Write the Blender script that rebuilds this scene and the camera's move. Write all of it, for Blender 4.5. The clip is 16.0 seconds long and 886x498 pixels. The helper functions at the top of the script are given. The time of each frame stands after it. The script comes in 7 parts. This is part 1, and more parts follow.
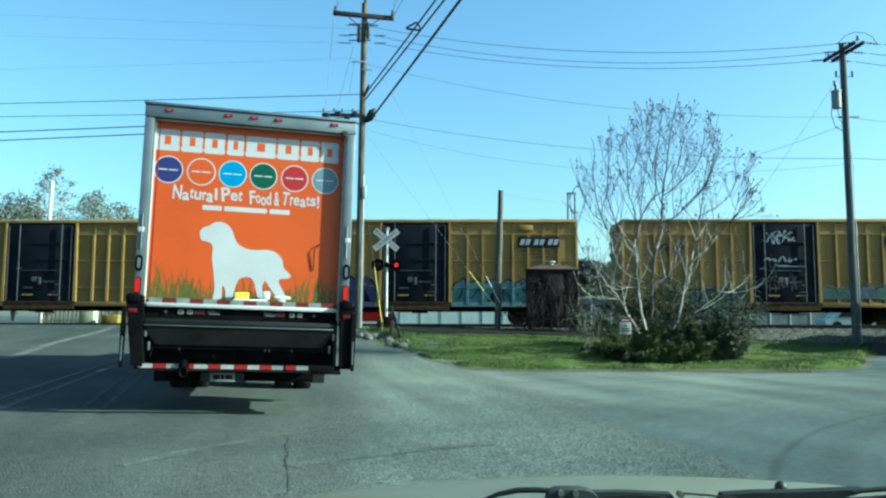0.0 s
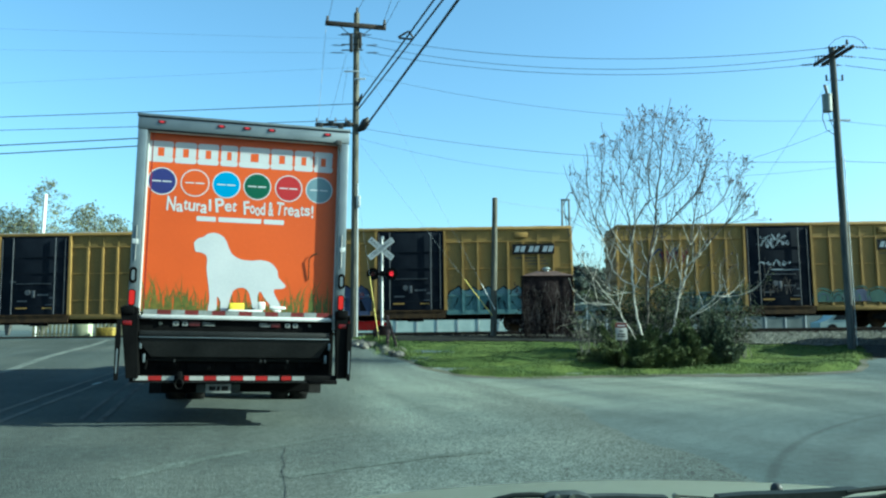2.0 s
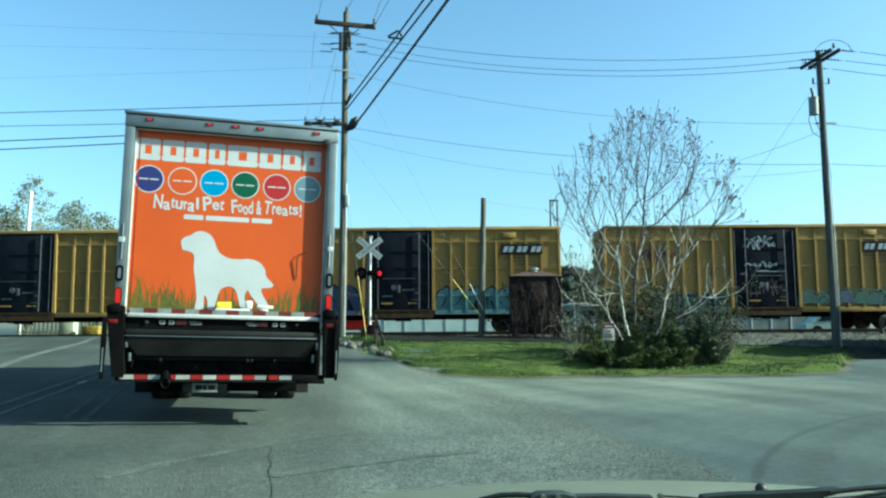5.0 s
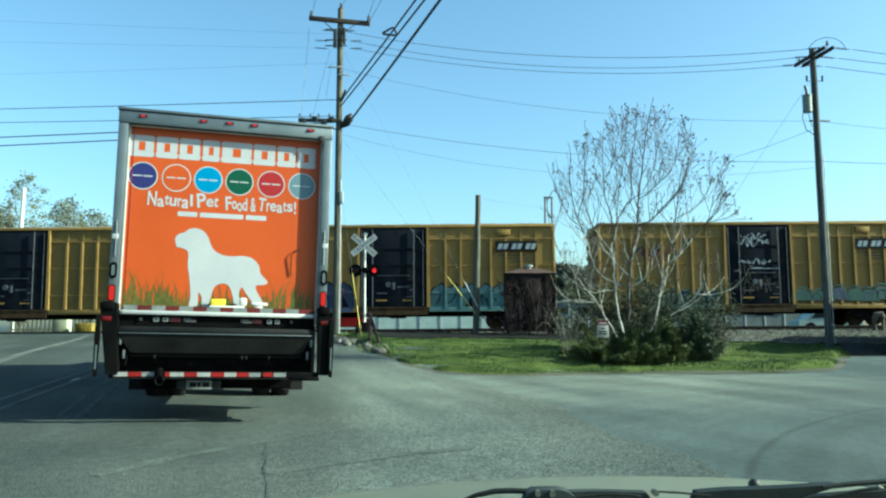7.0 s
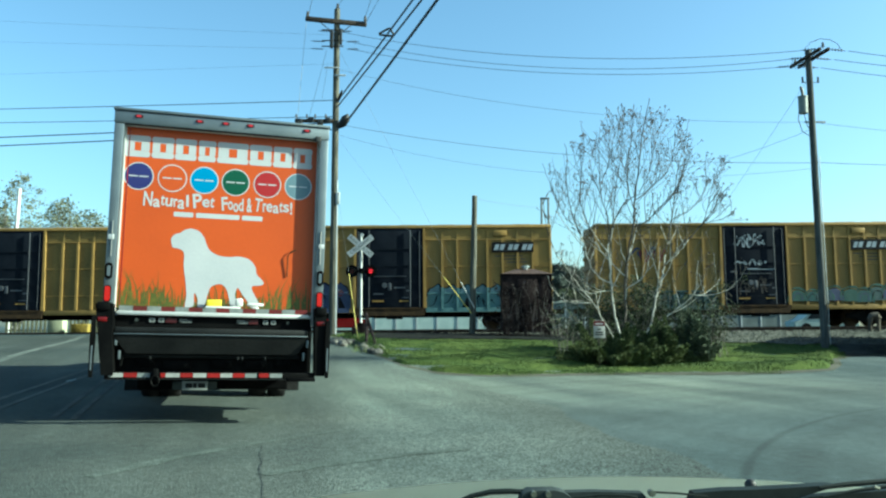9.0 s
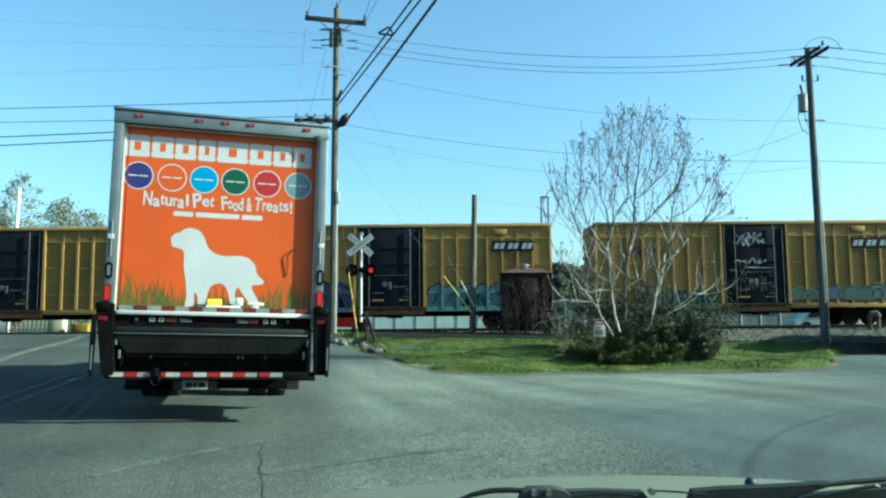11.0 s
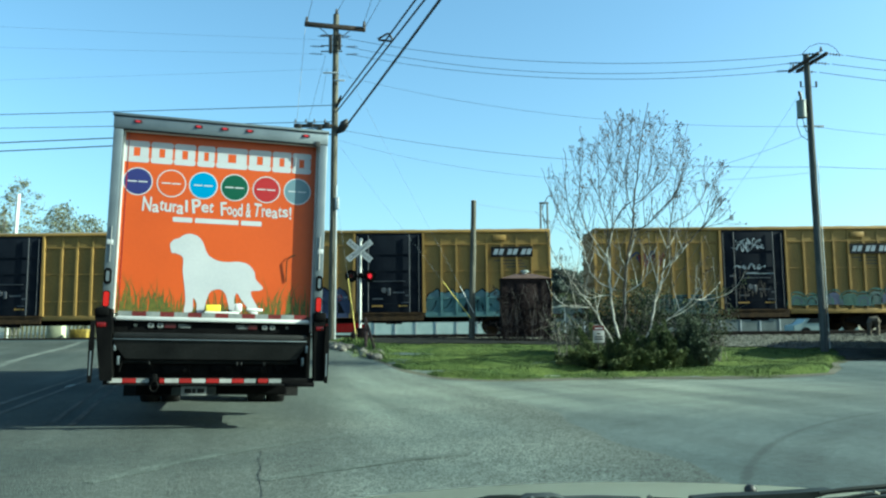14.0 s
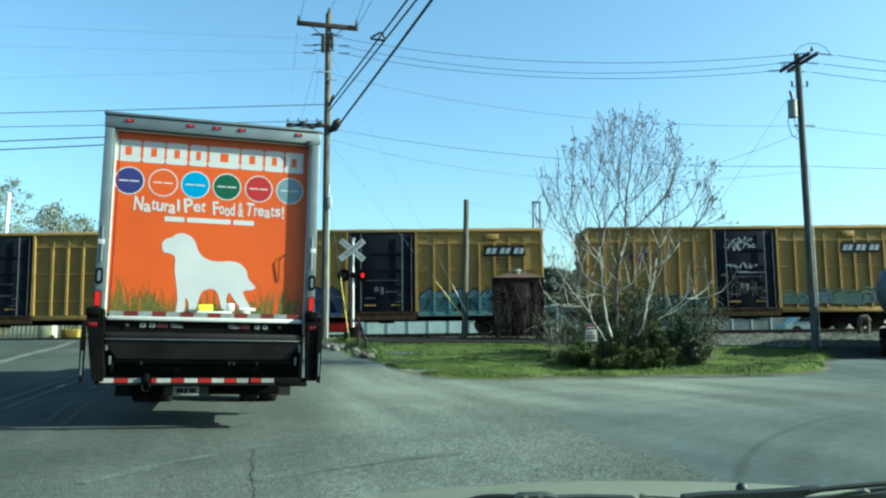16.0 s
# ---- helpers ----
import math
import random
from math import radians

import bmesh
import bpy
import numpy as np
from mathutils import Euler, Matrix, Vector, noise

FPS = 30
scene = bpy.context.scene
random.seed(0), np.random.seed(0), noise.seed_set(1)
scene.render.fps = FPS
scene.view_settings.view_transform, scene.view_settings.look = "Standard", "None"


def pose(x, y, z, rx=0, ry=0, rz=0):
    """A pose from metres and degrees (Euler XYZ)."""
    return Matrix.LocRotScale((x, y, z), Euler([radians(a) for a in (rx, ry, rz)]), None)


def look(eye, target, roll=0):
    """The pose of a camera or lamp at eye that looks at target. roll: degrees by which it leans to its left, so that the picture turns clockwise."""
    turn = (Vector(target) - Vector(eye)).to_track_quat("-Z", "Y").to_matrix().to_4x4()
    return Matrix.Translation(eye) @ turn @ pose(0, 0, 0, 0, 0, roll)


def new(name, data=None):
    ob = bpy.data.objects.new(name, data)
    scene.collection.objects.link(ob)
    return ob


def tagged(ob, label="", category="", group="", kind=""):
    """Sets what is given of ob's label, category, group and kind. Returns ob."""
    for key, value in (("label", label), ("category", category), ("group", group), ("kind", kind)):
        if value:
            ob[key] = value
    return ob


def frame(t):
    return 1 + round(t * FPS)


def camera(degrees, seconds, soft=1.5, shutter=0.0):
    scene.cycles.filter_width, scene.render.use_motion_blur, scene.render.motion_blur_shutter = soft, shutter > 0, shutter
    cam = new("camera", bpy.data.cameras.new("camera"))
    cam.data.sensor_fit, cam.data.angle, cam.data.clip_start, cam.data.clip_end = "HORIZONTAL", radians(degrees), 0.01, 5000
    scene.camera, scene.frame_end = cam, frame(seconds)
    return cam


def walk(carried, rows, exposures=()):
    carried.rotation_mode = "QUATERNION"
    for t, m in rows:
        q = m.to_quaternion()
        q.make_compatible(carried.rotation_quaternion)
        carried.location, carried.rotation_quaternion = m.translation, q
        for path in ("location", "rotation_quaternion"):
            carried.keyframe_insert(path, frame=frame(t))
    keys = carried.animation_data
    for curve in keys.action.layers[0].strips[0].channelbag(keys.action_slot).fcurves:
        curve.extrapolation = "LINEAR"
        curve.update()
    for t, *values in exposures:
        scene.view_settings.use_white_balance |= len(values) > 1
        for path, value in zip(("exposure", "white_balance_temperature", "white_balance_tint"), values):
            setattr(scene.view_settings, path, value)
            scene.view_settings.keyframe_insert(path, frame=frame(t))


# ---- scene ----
cam = camera(59.7, 16.0, soft=2.25)
PATH = [
    (0, (-0.003, 0.004, 1.203), (-0.06, 1.994, 1.388), 0.6),
    (0.5, (-0.003, 0.002, 1.201), (-0.072, 1.991, 1.391), 0.2),
    (1, (-0.004, 0.003, 1.202), (-0.08, 1.992, 1.396), 0.2),
    (1.5, (-0.002, 0.001, 1.199), (-0.055, 1.992, 1.388), -0.3),
    (2, (-0.001, 0.0, 1.201), (-0.045, 1.989, 1.407), -0.2),
    (2.5, (0.0, 0.0, 1.201), (-0.041, 1.989, 1.406), -0.1),
    (3, (-0.001, 0.0, 1.2), (-0.036, 1.99, 1.402), -0.1),
    (3.5, (-0.001, 0.0, 1.201), (-0.032, 1.99, 1.403), -0.0),
    (4, (0.0, 0.0, 1.201), (-0.027, 1.99, 1.405), 0.0),
    (6.5, (0.0, 0.0, 1.201), (0.001, 1.99, 1.407), 0.1),
    (7, (0.0, 0.0, 1.2), (0.0, 1.99, 1.398), 0.0),
    (7.5, (0.001, 0.002, 1.199), (0.007, 1.992, 1.397), -0.0),
    (8, (0.001, 0.002, 1.199), (0.002, 1.992, 1.399), 0.1),
    (8.5, (0.001, 0.001, 1.2), (0.005, 1.991, 1.399), 0.1),
    (9, (0.001, 0.004, 1.199), (0.01, 1.994, 1.399), 0.0),
    (11.5, (0.001, 0.004, 1.199), (0.01, 1.994, 1.396), -0.1),
    (12, (0.001, 0.0, 1.201), (0.011, 1.989, 1.408), -0.0),
    (12.5, (0.001, 0.002, 1.201), (0.016, 1.991, 1.407), -0.0),
    (13, (0.002, 0.004, 1.2), (0.016, 1.993, 1.408), -0.0),
    (13.5, (0.001, 0.003, 1.2), (0.018, 1.992, 1.409), -0.0),
    (14, (0.002, 0.005, 1.2), (0.013, 1.993, 1.412), -0.1),
    (14.5, (0.001, 0.002, 1.2), (0.033, 1.991, 1.409), -0.2),
    (15, (0.001, 0.001, 1.2), (0.025, 1.99, 1.41), -0.2),
    (15.5, (0.002, 0.0, 1.201), (0.023, 1.989, 1.409), -0.2),
    (16, (0.001, 0.002, 1.201), (0.031, 1.991, 1.411), -0.2),
]
walk(cam, [(r[0], look(*r[1:])) for r in PATH], [(0, 1.7, 5380, -23), (4, 1.7, 5520, -23), (6.5, 1.7, 5850, -21), (9, 1.7, 5750, -22), (11.5, 1.7, 5650, -23), (13.5, 1.71, 5750, -22), (16, 1.72, 5800, -21)])

# ---- light ----
SUN_UP = radians(27.5)
SUN_BACK = radians(7)  # how far the sun stands behind the camera, from due right
world = bpy.data.worlds.new("sky")
scene.world = world
world.use_nodes = True
wn = world.node_tree.nodes
sky = wn.new("ShaderNodeTexSky")
sky.sky_type, sky.sun_disc = "NISHITA", False
sky.sun_elevation, sky.sun_rotation = SUN_UP, radians(90) + SUN_BACK
sky.air_density, sky.dust_density, sky.ozone_density = 1.0, 2.0, 3.0
world.node_tree.links.new(sky.outputs[0], wn["Background"].inputs[0])
wn["Background"].inputs[1].default_value = 0.084
sun = new("sun", bpy.data.lights.new("sun", "SUN"))
sun.data.energy, sun.data.angle, sun.data.color = 4.7, radians(0.53), (1.0, 0.92, 0.8)
sun.matrix_world = look((0, 0, 0), (-math.cos(SUN_UP) * math.cos(SUN_BACK), math.cos(SUN_UP) * math.sin(SUN_BACK), -math.sin(SUN_UP)))

# ---- materials ----


def surface(name, a, b, scale=3.0, rough=0.7, metal=0.0, grain=60.0, amount=0.25, bump=0.15, size=0.004,
            stretch=(1, 1, 1), per_piece=0.0, contrast=(0.35, 0.65), gloss=0.3, island=0.0):
    """Two colours mixed by broad noise, a finer grain over it, and relief."""
    m = bpy.data.materials.new(name)
    m.use_nodes = True
    n, link = m.node_tree.nodes, m.node_tree.links.new
    out = n["Principled BSDF"]
    at = n.new("ShaderNodeTexCoord")
    turn = n.new("ShaderNodeMapping")
    turn.inputs["Scale"].default_value = stretch
    link(at.outputs["Object"], turn.inputs["Vector"])
    broad = n.new("ShaderNodeTexNoise")
    broad.inputs["Scale"].default_value, broad.inputs["Detail"].default_value = scale, 6
    link(turn.outputs[0], broad.inputs["Vector"])
    ramp = n.new("ShaderNodeMapRange")
    ramp.inputs[1].default_value, ramp.inputs[2].default_value = contrast
    link(broad.outputs["Fac"], ramp.inputs[0])
    mix = n.new("ShaderNodeMix")
    mix.data_type = "RGBA"
    mix.inputs["A"].default_value, mix.inputs["B"].default_value = (*a, 1), (*b, 1)
    link(ramp.outputs[0], mix.inputs["Factor"])
    fine = n.new("ShaderNodeTexNoise")
    fine.inputs["Scale"].default_value, fine.inputs["Detail"].default_value = grain, 3
    link(turn.outputs[0], fine.inputs["Vector"])
    span = n.new("ShaderNodeMapRange")
    span.inputs[1].default_value, span.inputs[2].default_value = 0.25, 0.75
    span.inputs[3].default_value, span.inputs[4].default_value = 1 - amount, 1 + amount
    link(fine.outputs["Fac"], span.inputs[0])
    hue = n.new("ShaderNodeHueSaturation")
    link(mix.outputs["Result"], hue.inputs["Color"])
    value = span.outputs[0]
    if per_piece or island:
        info = n.new("ShaderNodeNewGeometry" if island else "ShaderNodeObjectInfo")
        per_piece = per_piece or island
        pick = n.new("ShaderNodeMapRange")
        pick.inputs[3].default_value, pick.inputs[4].default_value = 1 - per_piece, 1 + per_piece
        link(info.outputs["Random Per Island" if island else "Random"], pick.inputs[0])
        times = n.new("ShaderNodeMath")
        times.operation = "MULTIPLY"
        link(value, times.inputs[0])
        link(pick.outputs[0], times.inputs[1])
        value = times.outputs[0]
    link(value, hue.inputs["Value"])
    link(hue.outputs[0], out.inputs["Base Color"])
    out.inputs["Roughness"].default_value, out.inputs["Metallic"].default_value = rough, metal
    out.inputs["Specular IOR Level"].default_value = gloss
    if bump:
        relief = n.new("ShaderNodeBump")
        relief.inputs["Strength"].default_value, relief.inputs["Distance"].default_value = bump, size
        link(fine.outputs["Fac"], relief.inputs["Height"])
        link(relief.outputs[0], out.inputs["Normal"])
    return m


def glow(name, colour, power, base=(0.3, 0.02, 0.02)):
    m = surface(name, base, base, rough=0.25, bump=0)
    s = m.node_tree.nodes["Principled BSDF"]
    s.inputs["Emission Color"].default_value, s.inputs["Emission Strength"].default_value = (*colour, 1), power
    return m


def asphalt(name, dark, pale, cell, speck, streak, shoulder=0.0, arcs=0.0, dusty=0.0):
    """Road surface: stone chips in bitumen, worn streaks along the road, broad patches."""
    m = bpy.data.materials.new(name)
    m.use_nodes = True
    n, link = m.node_tree.nodes, m.node_tree.links.new
    out = n["Principled BSDF"]
    at = n.new("ShaderNodeTexCoord")
    turn = n.new("ShaderNodeMapping")
    turn.inputs["Rotation"].default_value = (0, 0, radians(-15))
    link(at.outputs["Object"], turn.inputs["Vector"])

    def noisy(scale, detail, source, lo, hi, a, b):
        t = n.new("ShaderNodeTexNoise")
        t.inputs["Scale"].default_value, t.inputs["Detail"].default_value = scale, detail
        link(source, t.inputs["Vector"])
        r = n.new("ShaderNodeMapRange")
        for k, v in zip((1, 2, 3, 4), (lo, hi, a, b)):
            r.inputs[k].default_value = v
        link(t.outputs["Fac"], r.inputs[0])
        return r.outputs[0]

    def times(a, b):
        t = n.new("ShaderNodeMath")
        t.operation = "MULTIPLY"
        link(a, t.inputs[0]), link(b, t.inputs[1])
        return t.outputs[0]

    long = n.new("ShaderNodeMapping")
    long.inputs["Scale"].default_value = streak
    link(turn.outputs[0], long.inputs["Vector"])
    chips = n.new("ShaderNodeTexVoronoi")
    chips.inputs["Scale"].default_value = cell
    link(turn.outputs[0], chips.inputs["Vector"])
    grey = n.new("ShaderNodeSeparateColor")
    link(chips.outputs["Color"], grey.inputs[0])
    chip = n.new("ShaderNodeMapRange")
    chip.inputs[3].default_value, chip.inputs[4].default_value = 1 - speck, 1 + speck
    link(grey.outputs[0], chip.inputs[0])
    speckle = chip.outputs[0]
    if shoulder:
        # traffic has polished the lane; coarse loose chips gather along the road's right edge
        xyz = n.new("ShaderNodeSeparateXYZ")
        link(turn.outputs[0], xyz.inputs[0])
        skew = n.new("ShaderNodeMath")
        skew.operation = "MULTIPLY_ADD"
        skew.inputs[1].default_value = -0.14
        link(xyz.outputs[1], skew.inputs[0]), link(xyz.outputs[0], skew.inputs[2])

        def band(lo, hi, p, q):
            r = n.new("ShaderNodeMapRange")
            r.interpolation_type = "SMOOTHSTEP"
            for k, v in zip((1, 2, 3, 4), (lo, hi, p, q)):
                r.inputs[k].default_value = v
            link(skew.outputs[0], r.inputs[0])
            return r.outputs[0]

        less = n.new("ShaderNodeMath")
        less.operation = "SUBTRACT"
        less.inputs[1].default_value = 1.0
        link(speckle, less.inputs[0])
        back = n.new("ShaderNodeMath")
        back.operation = "ADD"
        back.inputs[1].default_value = 1.0
        link(times(less.outputs[0], band(-2.0, 2.4, 0.38, 1.0)), back.inputs[0])
        # tones across the road; the dark left lane also deepens the truck's shadow
        speckle = times(back.outputs[0], times(times(band(-2.6, -0.9, 0.64, 0.80), band(-0.35, 0.5, 1.0, 1.5)), band(0.9, 3.2, 1.0, 1.0 - shoulder)))
    value = times(times(speckle, noisy(1.0, 5, long.outputs[0], 0.3, 0.7, 0.8, 1.25)), noisy(9.0, 6, turn.outputs[0], 0.3, 0.7, 0.85, 1.15))
    if arcs:
        # rubbed arcs where cars swing round the corner
        away = n.new("ShaderNodeVectorMath")
        away.operation = "DISTANCE"
        away.inputs[1].default_value = (14.3, 1.3, 0)
        link(at.outputs["Object"], away.inputs[0])
        # one dark rubber arc among them
        off = n.new("ShaderNodeMath")
        off.operation = "SUBTRACT"
        off.inputs[1].default_value = 12.87
        link(away.outputs["Value"], off.inputs[0])
        wide = n.new("ShaderNodeMath")
        wide.operation = "ABSOLUTE"
        link(off.outputs[0], wide.inputs[0])
        rubber = n.new("ShaderNodeMapRange")
        rubber.interpolation_type = "SMOOTHSTEP"
        for k, v in zip((1, 2, 3, 4), (0.01, 0.075, 0.7, 1.0)):
            rubber.inputs[k].default_value = v
        link(wide.outputs[0], rubber.inputs[0])
        value = times(value, rubber.outputs[0])
        bent = n.new("ShaderNodeTexNoise")
        bent.inputs["Scale"].default_value = 0.5
        link(at.outputs["Object"], bent.inputs["Vector"])
        ring = n.new("ShaderNodeCombineXYZ")
        link(away.outputs["Value"], ring.inputs[0]), link(bent.outputs["Fac"], ring.inputs[1])
        value = times(value, noisy(2.2, 4, ring.outputs[0], 0.3, 0.7, 1 - arcs, 1 + arcs))
    mix = n.new("ShaderNodeMix")
    mix.data_type = "RGBA"
    mix.inputs["A"].default_value, mix.inputs["B"].default_value = (*dark, 1), (*pale, 1)
    link(noisy(0.28, 5, turn.outputs[0], 0.38, 0.62, 0, 1), mix.inputs["Factor"])
    if dusty:
        # pale dust swept off the lane lies before the lawn, in drifts
        away = n.new("ShaderNodeVectorMath")
        away.operation = "DISTANCE"
        away.inputs[1].default_value = (3.5, 17.5, 0)
        link(at.outputs["Object"], away.inputs[0])
        near = n.new("ShaderNodeMapRange")
        near.interpolation_type = "SMOOTHSTEP"
        for k, v in zip((1, 2, 3, 4), (1.5, 8.5, dusty, 0.0)):
            near.inputs[k].default_value = v
        link(away.outputs["Value"], near.inputs[0])
        dust = n.new("ShaderNodeMix")
        dust.data_type = "RGBA"
        dust.inputs["B"].default_value = (0.108, 0.122, 0.102, 1)
        link(mix.outputs["Result"], dust.inputs["A"])
        link(times(near.outputs[0], noisy(0.5, 4, long.outputs[0], 0.3, 0.6, 0.45, 1)), dust.inputs["Factor"])
        mix = dust
    hue = n.new("ShaderNodeHueSaturation")
    link(mix.outputs["Result"], hue.inputs["Color"])
    link(value, hue.inputs["Value"])
    link(hue.outputs[0], out.inputs["Base Color"])
    out.inputs["Roughness"].default_value, out.inputs["Specular IOR Level"].default_value = 0.9, 0.15
    relief = n.new("ShaderNodeBump")
    relief.inputs["Strength"].default_value, relief.inputs["Distance"].default_value = 0.6, 0.008
    link(chips.outputs["Distance"], relief.inputs["Height"])
    link(relief.outputs[0], out.inputs["Normal"])
    return m


ASPHALT = asphalt("worn asphalt", (0.038, 0.0525, 0.0535), (0.0525, 0.0675, 0.067), 90, 0.25, (0.9, 0.22, 1), 0, 0.16, 0.95)
CHIP = asphalt("chip seal asphalt", (0.0485, 0.060, 0.0555), (0.0765, 0.088, 0.0785), 72, 0.95, (1.1, 0.12, 1), 0.33, 0, 0.85)
DIRT = surface("gravelly dirt", (0.055, 0.054, 0.043), (0.085, 0.082, 0.065), 0.6, 0.95, 0, 30, 0.5, 0.8, 0.02, gloss=0.1)
# soil tone lowered to carry the shade lying beside the drive
SHADE_SOIL = surface("shade-toned trampled soil", (0.014, 0.0152, 0.0135), (0.03, 0.0315, 0.0275), 1.4, 0.95, 0, 24, 0.5, 0.8, 0.02, gloss=0.05)
# near-black colour stands for the shadow side of the track bed
BED_SHADE_SOIL = surface("soil blackened as shade", (0.0075, 0.0085, 0.0085), (0.017, 0.018, 0.0165), 1.4, 0.95, 0, 24, 0.5, 0.8, 0.02, gloss=0.05)
BALLAST = surface("crushed stone", (0.034, 0.036, 0.031), (0.1, 0.103, 0.09), 6, 0.95, 0, 25, 0.6, 0.9, 0.03, gloss=0.1)
TURF = surface("grass turf", (0.04, 0.06, 0.0165), (0.072, 0.094, 0.025), 0.9, 0.95, 0, 22, 0.6, 0.9, 0.03, gloss=0.05)
BLADE = surface("grass blades", (0.032, 0.058, 0.016), (0.084, 0.112, 0.032), 0.55, 0.7, 0, 10, 0.25, 0, gloss=0.15, island=0.2)
LINE = surface("faded road paint", (0.066, 0.069, 0.062), (0.1, 0.101, 0.088), 1.2, 0.85, 0, 18, 0.5, 0.2, gloss=0.1)
SEAM = surface("dull worn seam", (0.052, 0.056, 0.052), (0.078, 0.079, 0.072), 1.2, 0.9, 0, 18, 0.5, 0.2, gloss=0.1)
EDGE_LINE = surface("pale worn road paint", (0.07, 0.08, 0.072), (0.12, 0.132, 0.118), 1.0, 0.85, 0, 18, 0.5, 0.2, gloss=0.1)
TRACK_PALE = asphalt("dusty tyre track", (0.05, 0.062, 0.056), (0.067, 0.079, 0.07), 72, 0.4, (2, 2, 1))
CRACK = asphalt("dark crack", (0.028, 0.034, 0.0335), (0.052, 0.06, 0.057), 90, 0.5, (6, 6, 1))
ORANGE = surface("orange vinyl wrap", (0.372, 0.058, 0.007), (0.33, 0.05, 0.0062), 0.8, 0.42, 0, 30, 0.04, 0.03)
VINYL_WHITE = surface("white vinyl", (0.35, 0.355, 0.37), (0.315, 0.325, 0.342), 2, 0.45, 0, 40, 0.04, 0)
VINYL_NAVY = surface("navy vinyl", (0.0143, 0.0158, 0.087), (0.0158, 0.019, 0.1029), 2, 0.45, 0, 40, 0.05, 0)
VINYL_SKY = surface("sky blue vinyl", (0.0119, 0.1741, 0.356), (0.0119, 0.1582, 0.3165), 2, 0.45, 0, 40, 0.05, 0)
VINYL_GREEN = surface("green vinyl", (0.0042, 0.054, 0.0275), (0.0042, 0.047, 0.025), 2, 0.45, 0, 40, 0.05, 0)
VINYL_RED = surface("crimson vinyl", (0.24, 0.009, 0.0125), (0.215, 0.009, 0.0125), 2, 0.45, 0, 40, 0.05, 0)
VINYL_SLATE = surface("slate blue vinyl", (0.1029, 0.1582, 0.1899), (0.087, 0.1424, 0.1741), 2, 0.45, 0, 40, 0.05, 0)
VINYL_BLADE = surface("printed grass", (0.05, 0.064, 0.011), (0.09, 0.075, 0.012), 3, 0.5, 0, 20, 0.3, 0)
ALU = surface("weathered aluminium", (0.106, 0.126, 0.14), (0.142, 0.164, 0.178), 2.5, 0.42, 0.55, 90, 0.08, 0.06)
SILL = surface("polished sill steel", (0.46, 0.46, 0.45), (0.4, 0.4, 0.39), 4, 0.4, 0.2, 60, 0.1, 0.05)
STEEL = surface("bright steel", (0.25, 0.25, 0.245), (0.32, 0.32, 0.315), 4, 0.3, 0.8, 60, 0.1, 0.05)
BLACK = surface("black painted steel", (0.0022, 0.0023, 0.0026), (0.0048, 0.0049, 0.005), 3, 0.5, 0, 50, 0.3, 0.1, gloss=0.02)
DECK = surface("dull black liftgate deck", (0.0085, 0.0093, 0.0097), (0.0185, 0.019, 0.019), 2.2, 0.45, 0.2, 50, 0.3, 0.1, gloss=0.1)
RUBBER = surface("tyre rubber", (0.0079, 0.0079, 0.0079), (0.0158, 0.0158, 0.0158), 5, 0.85, 0, 40, 0.3, 0.2, gloss=0.1)
TAPE_RED = surface("red reflective tape", (0.2, 0.009, 0.009), (0.15, 0.008, 0.008), 5, 0.3, 0, 40, 0.1, 0)
TAPE_WHITE = surface("white reflective tape", (0.28, 0.28, 0.27), (0.21, 0.21, 0.2), 5, 0.3, 0, 40, 0.1, 0)
LAMP_RED = glow("lit red lens", (1.0, 0.012, 0.008), 0.11, (0.16, 0.004, 0.004))
MARKER_RED = glow("lit red marker", (1.0, 0.06, 0.09), 0.12, (0.2, 0.01, 0.015))
LENS_RED = surface("red marker lens", (0.09, 0.0035, 0.005), (0.07, 0.0035, 0.0045), 9, 0.2, 0, 40, 0.1, 0)
SIGNAL_RED = glow("lit red signal", (1.0, 0.015, 0.04), 0.38)
LAMP_DARK = surface("dark red lens", (0.03, 0.005, 0.006), (0.045, 0.007, 0.008), 6, 0.35, 0, 40, 0.15, 0)
DULL_TAPE = surface("grimy white tape", (0.11, 0.12, 0.118), (0.16, 0.17, 0.166), 6, 0.5, 0, 40, 0.15, 0)
DULL_RED = surface("grimy red tape", (0.06, 0.007, 0.007), (0.09, 0.009, 0.009), 6, 0.5, 0, 40, 0.15, 0)
SPRAY_DULL = surface("faded brown spray paint", (0.05, 0.042, 0.036), (0.085, 0.074, 0.066), 3, 0.7, 0, 20, 0.3, 0, gloss=0.1)
GLASS = surface("dark glass", (0.0158, 0.0198, 0.0237), (0.0237, 0.0277, 0.0316), 2, 0.08, 0, 10, 0.05, 0)
YELLOW_LABEL = surface("yellow label", (0.6725, 0.5538, 0.0396), (0.633, 0.4905, 0.0396), 5, 0.5, 0, 40, 0.1, 0)
WHITE_PAINT = surface("white paint", (0.538, 0.538, 0.5143), (0.4352, 0.4352, 0.4114), 2, 0.5, 0, 40, 0.08, 0.05)
# white toned down to include the shade on the blades' near face
BLADE_PAINT = surface("dulled white sheet", (0.36, 0.37, 0.37), (0.28, 0.29, 0.29), 3, 0.6, 0, 40, 0.1, 0.05)
FADED_BLACK = surface("faded black lettering", (0.07, 0.075, 0.08), (0.11, 0.115, 0.12), 4, 0.7, 0, 40, 0.2, 0)
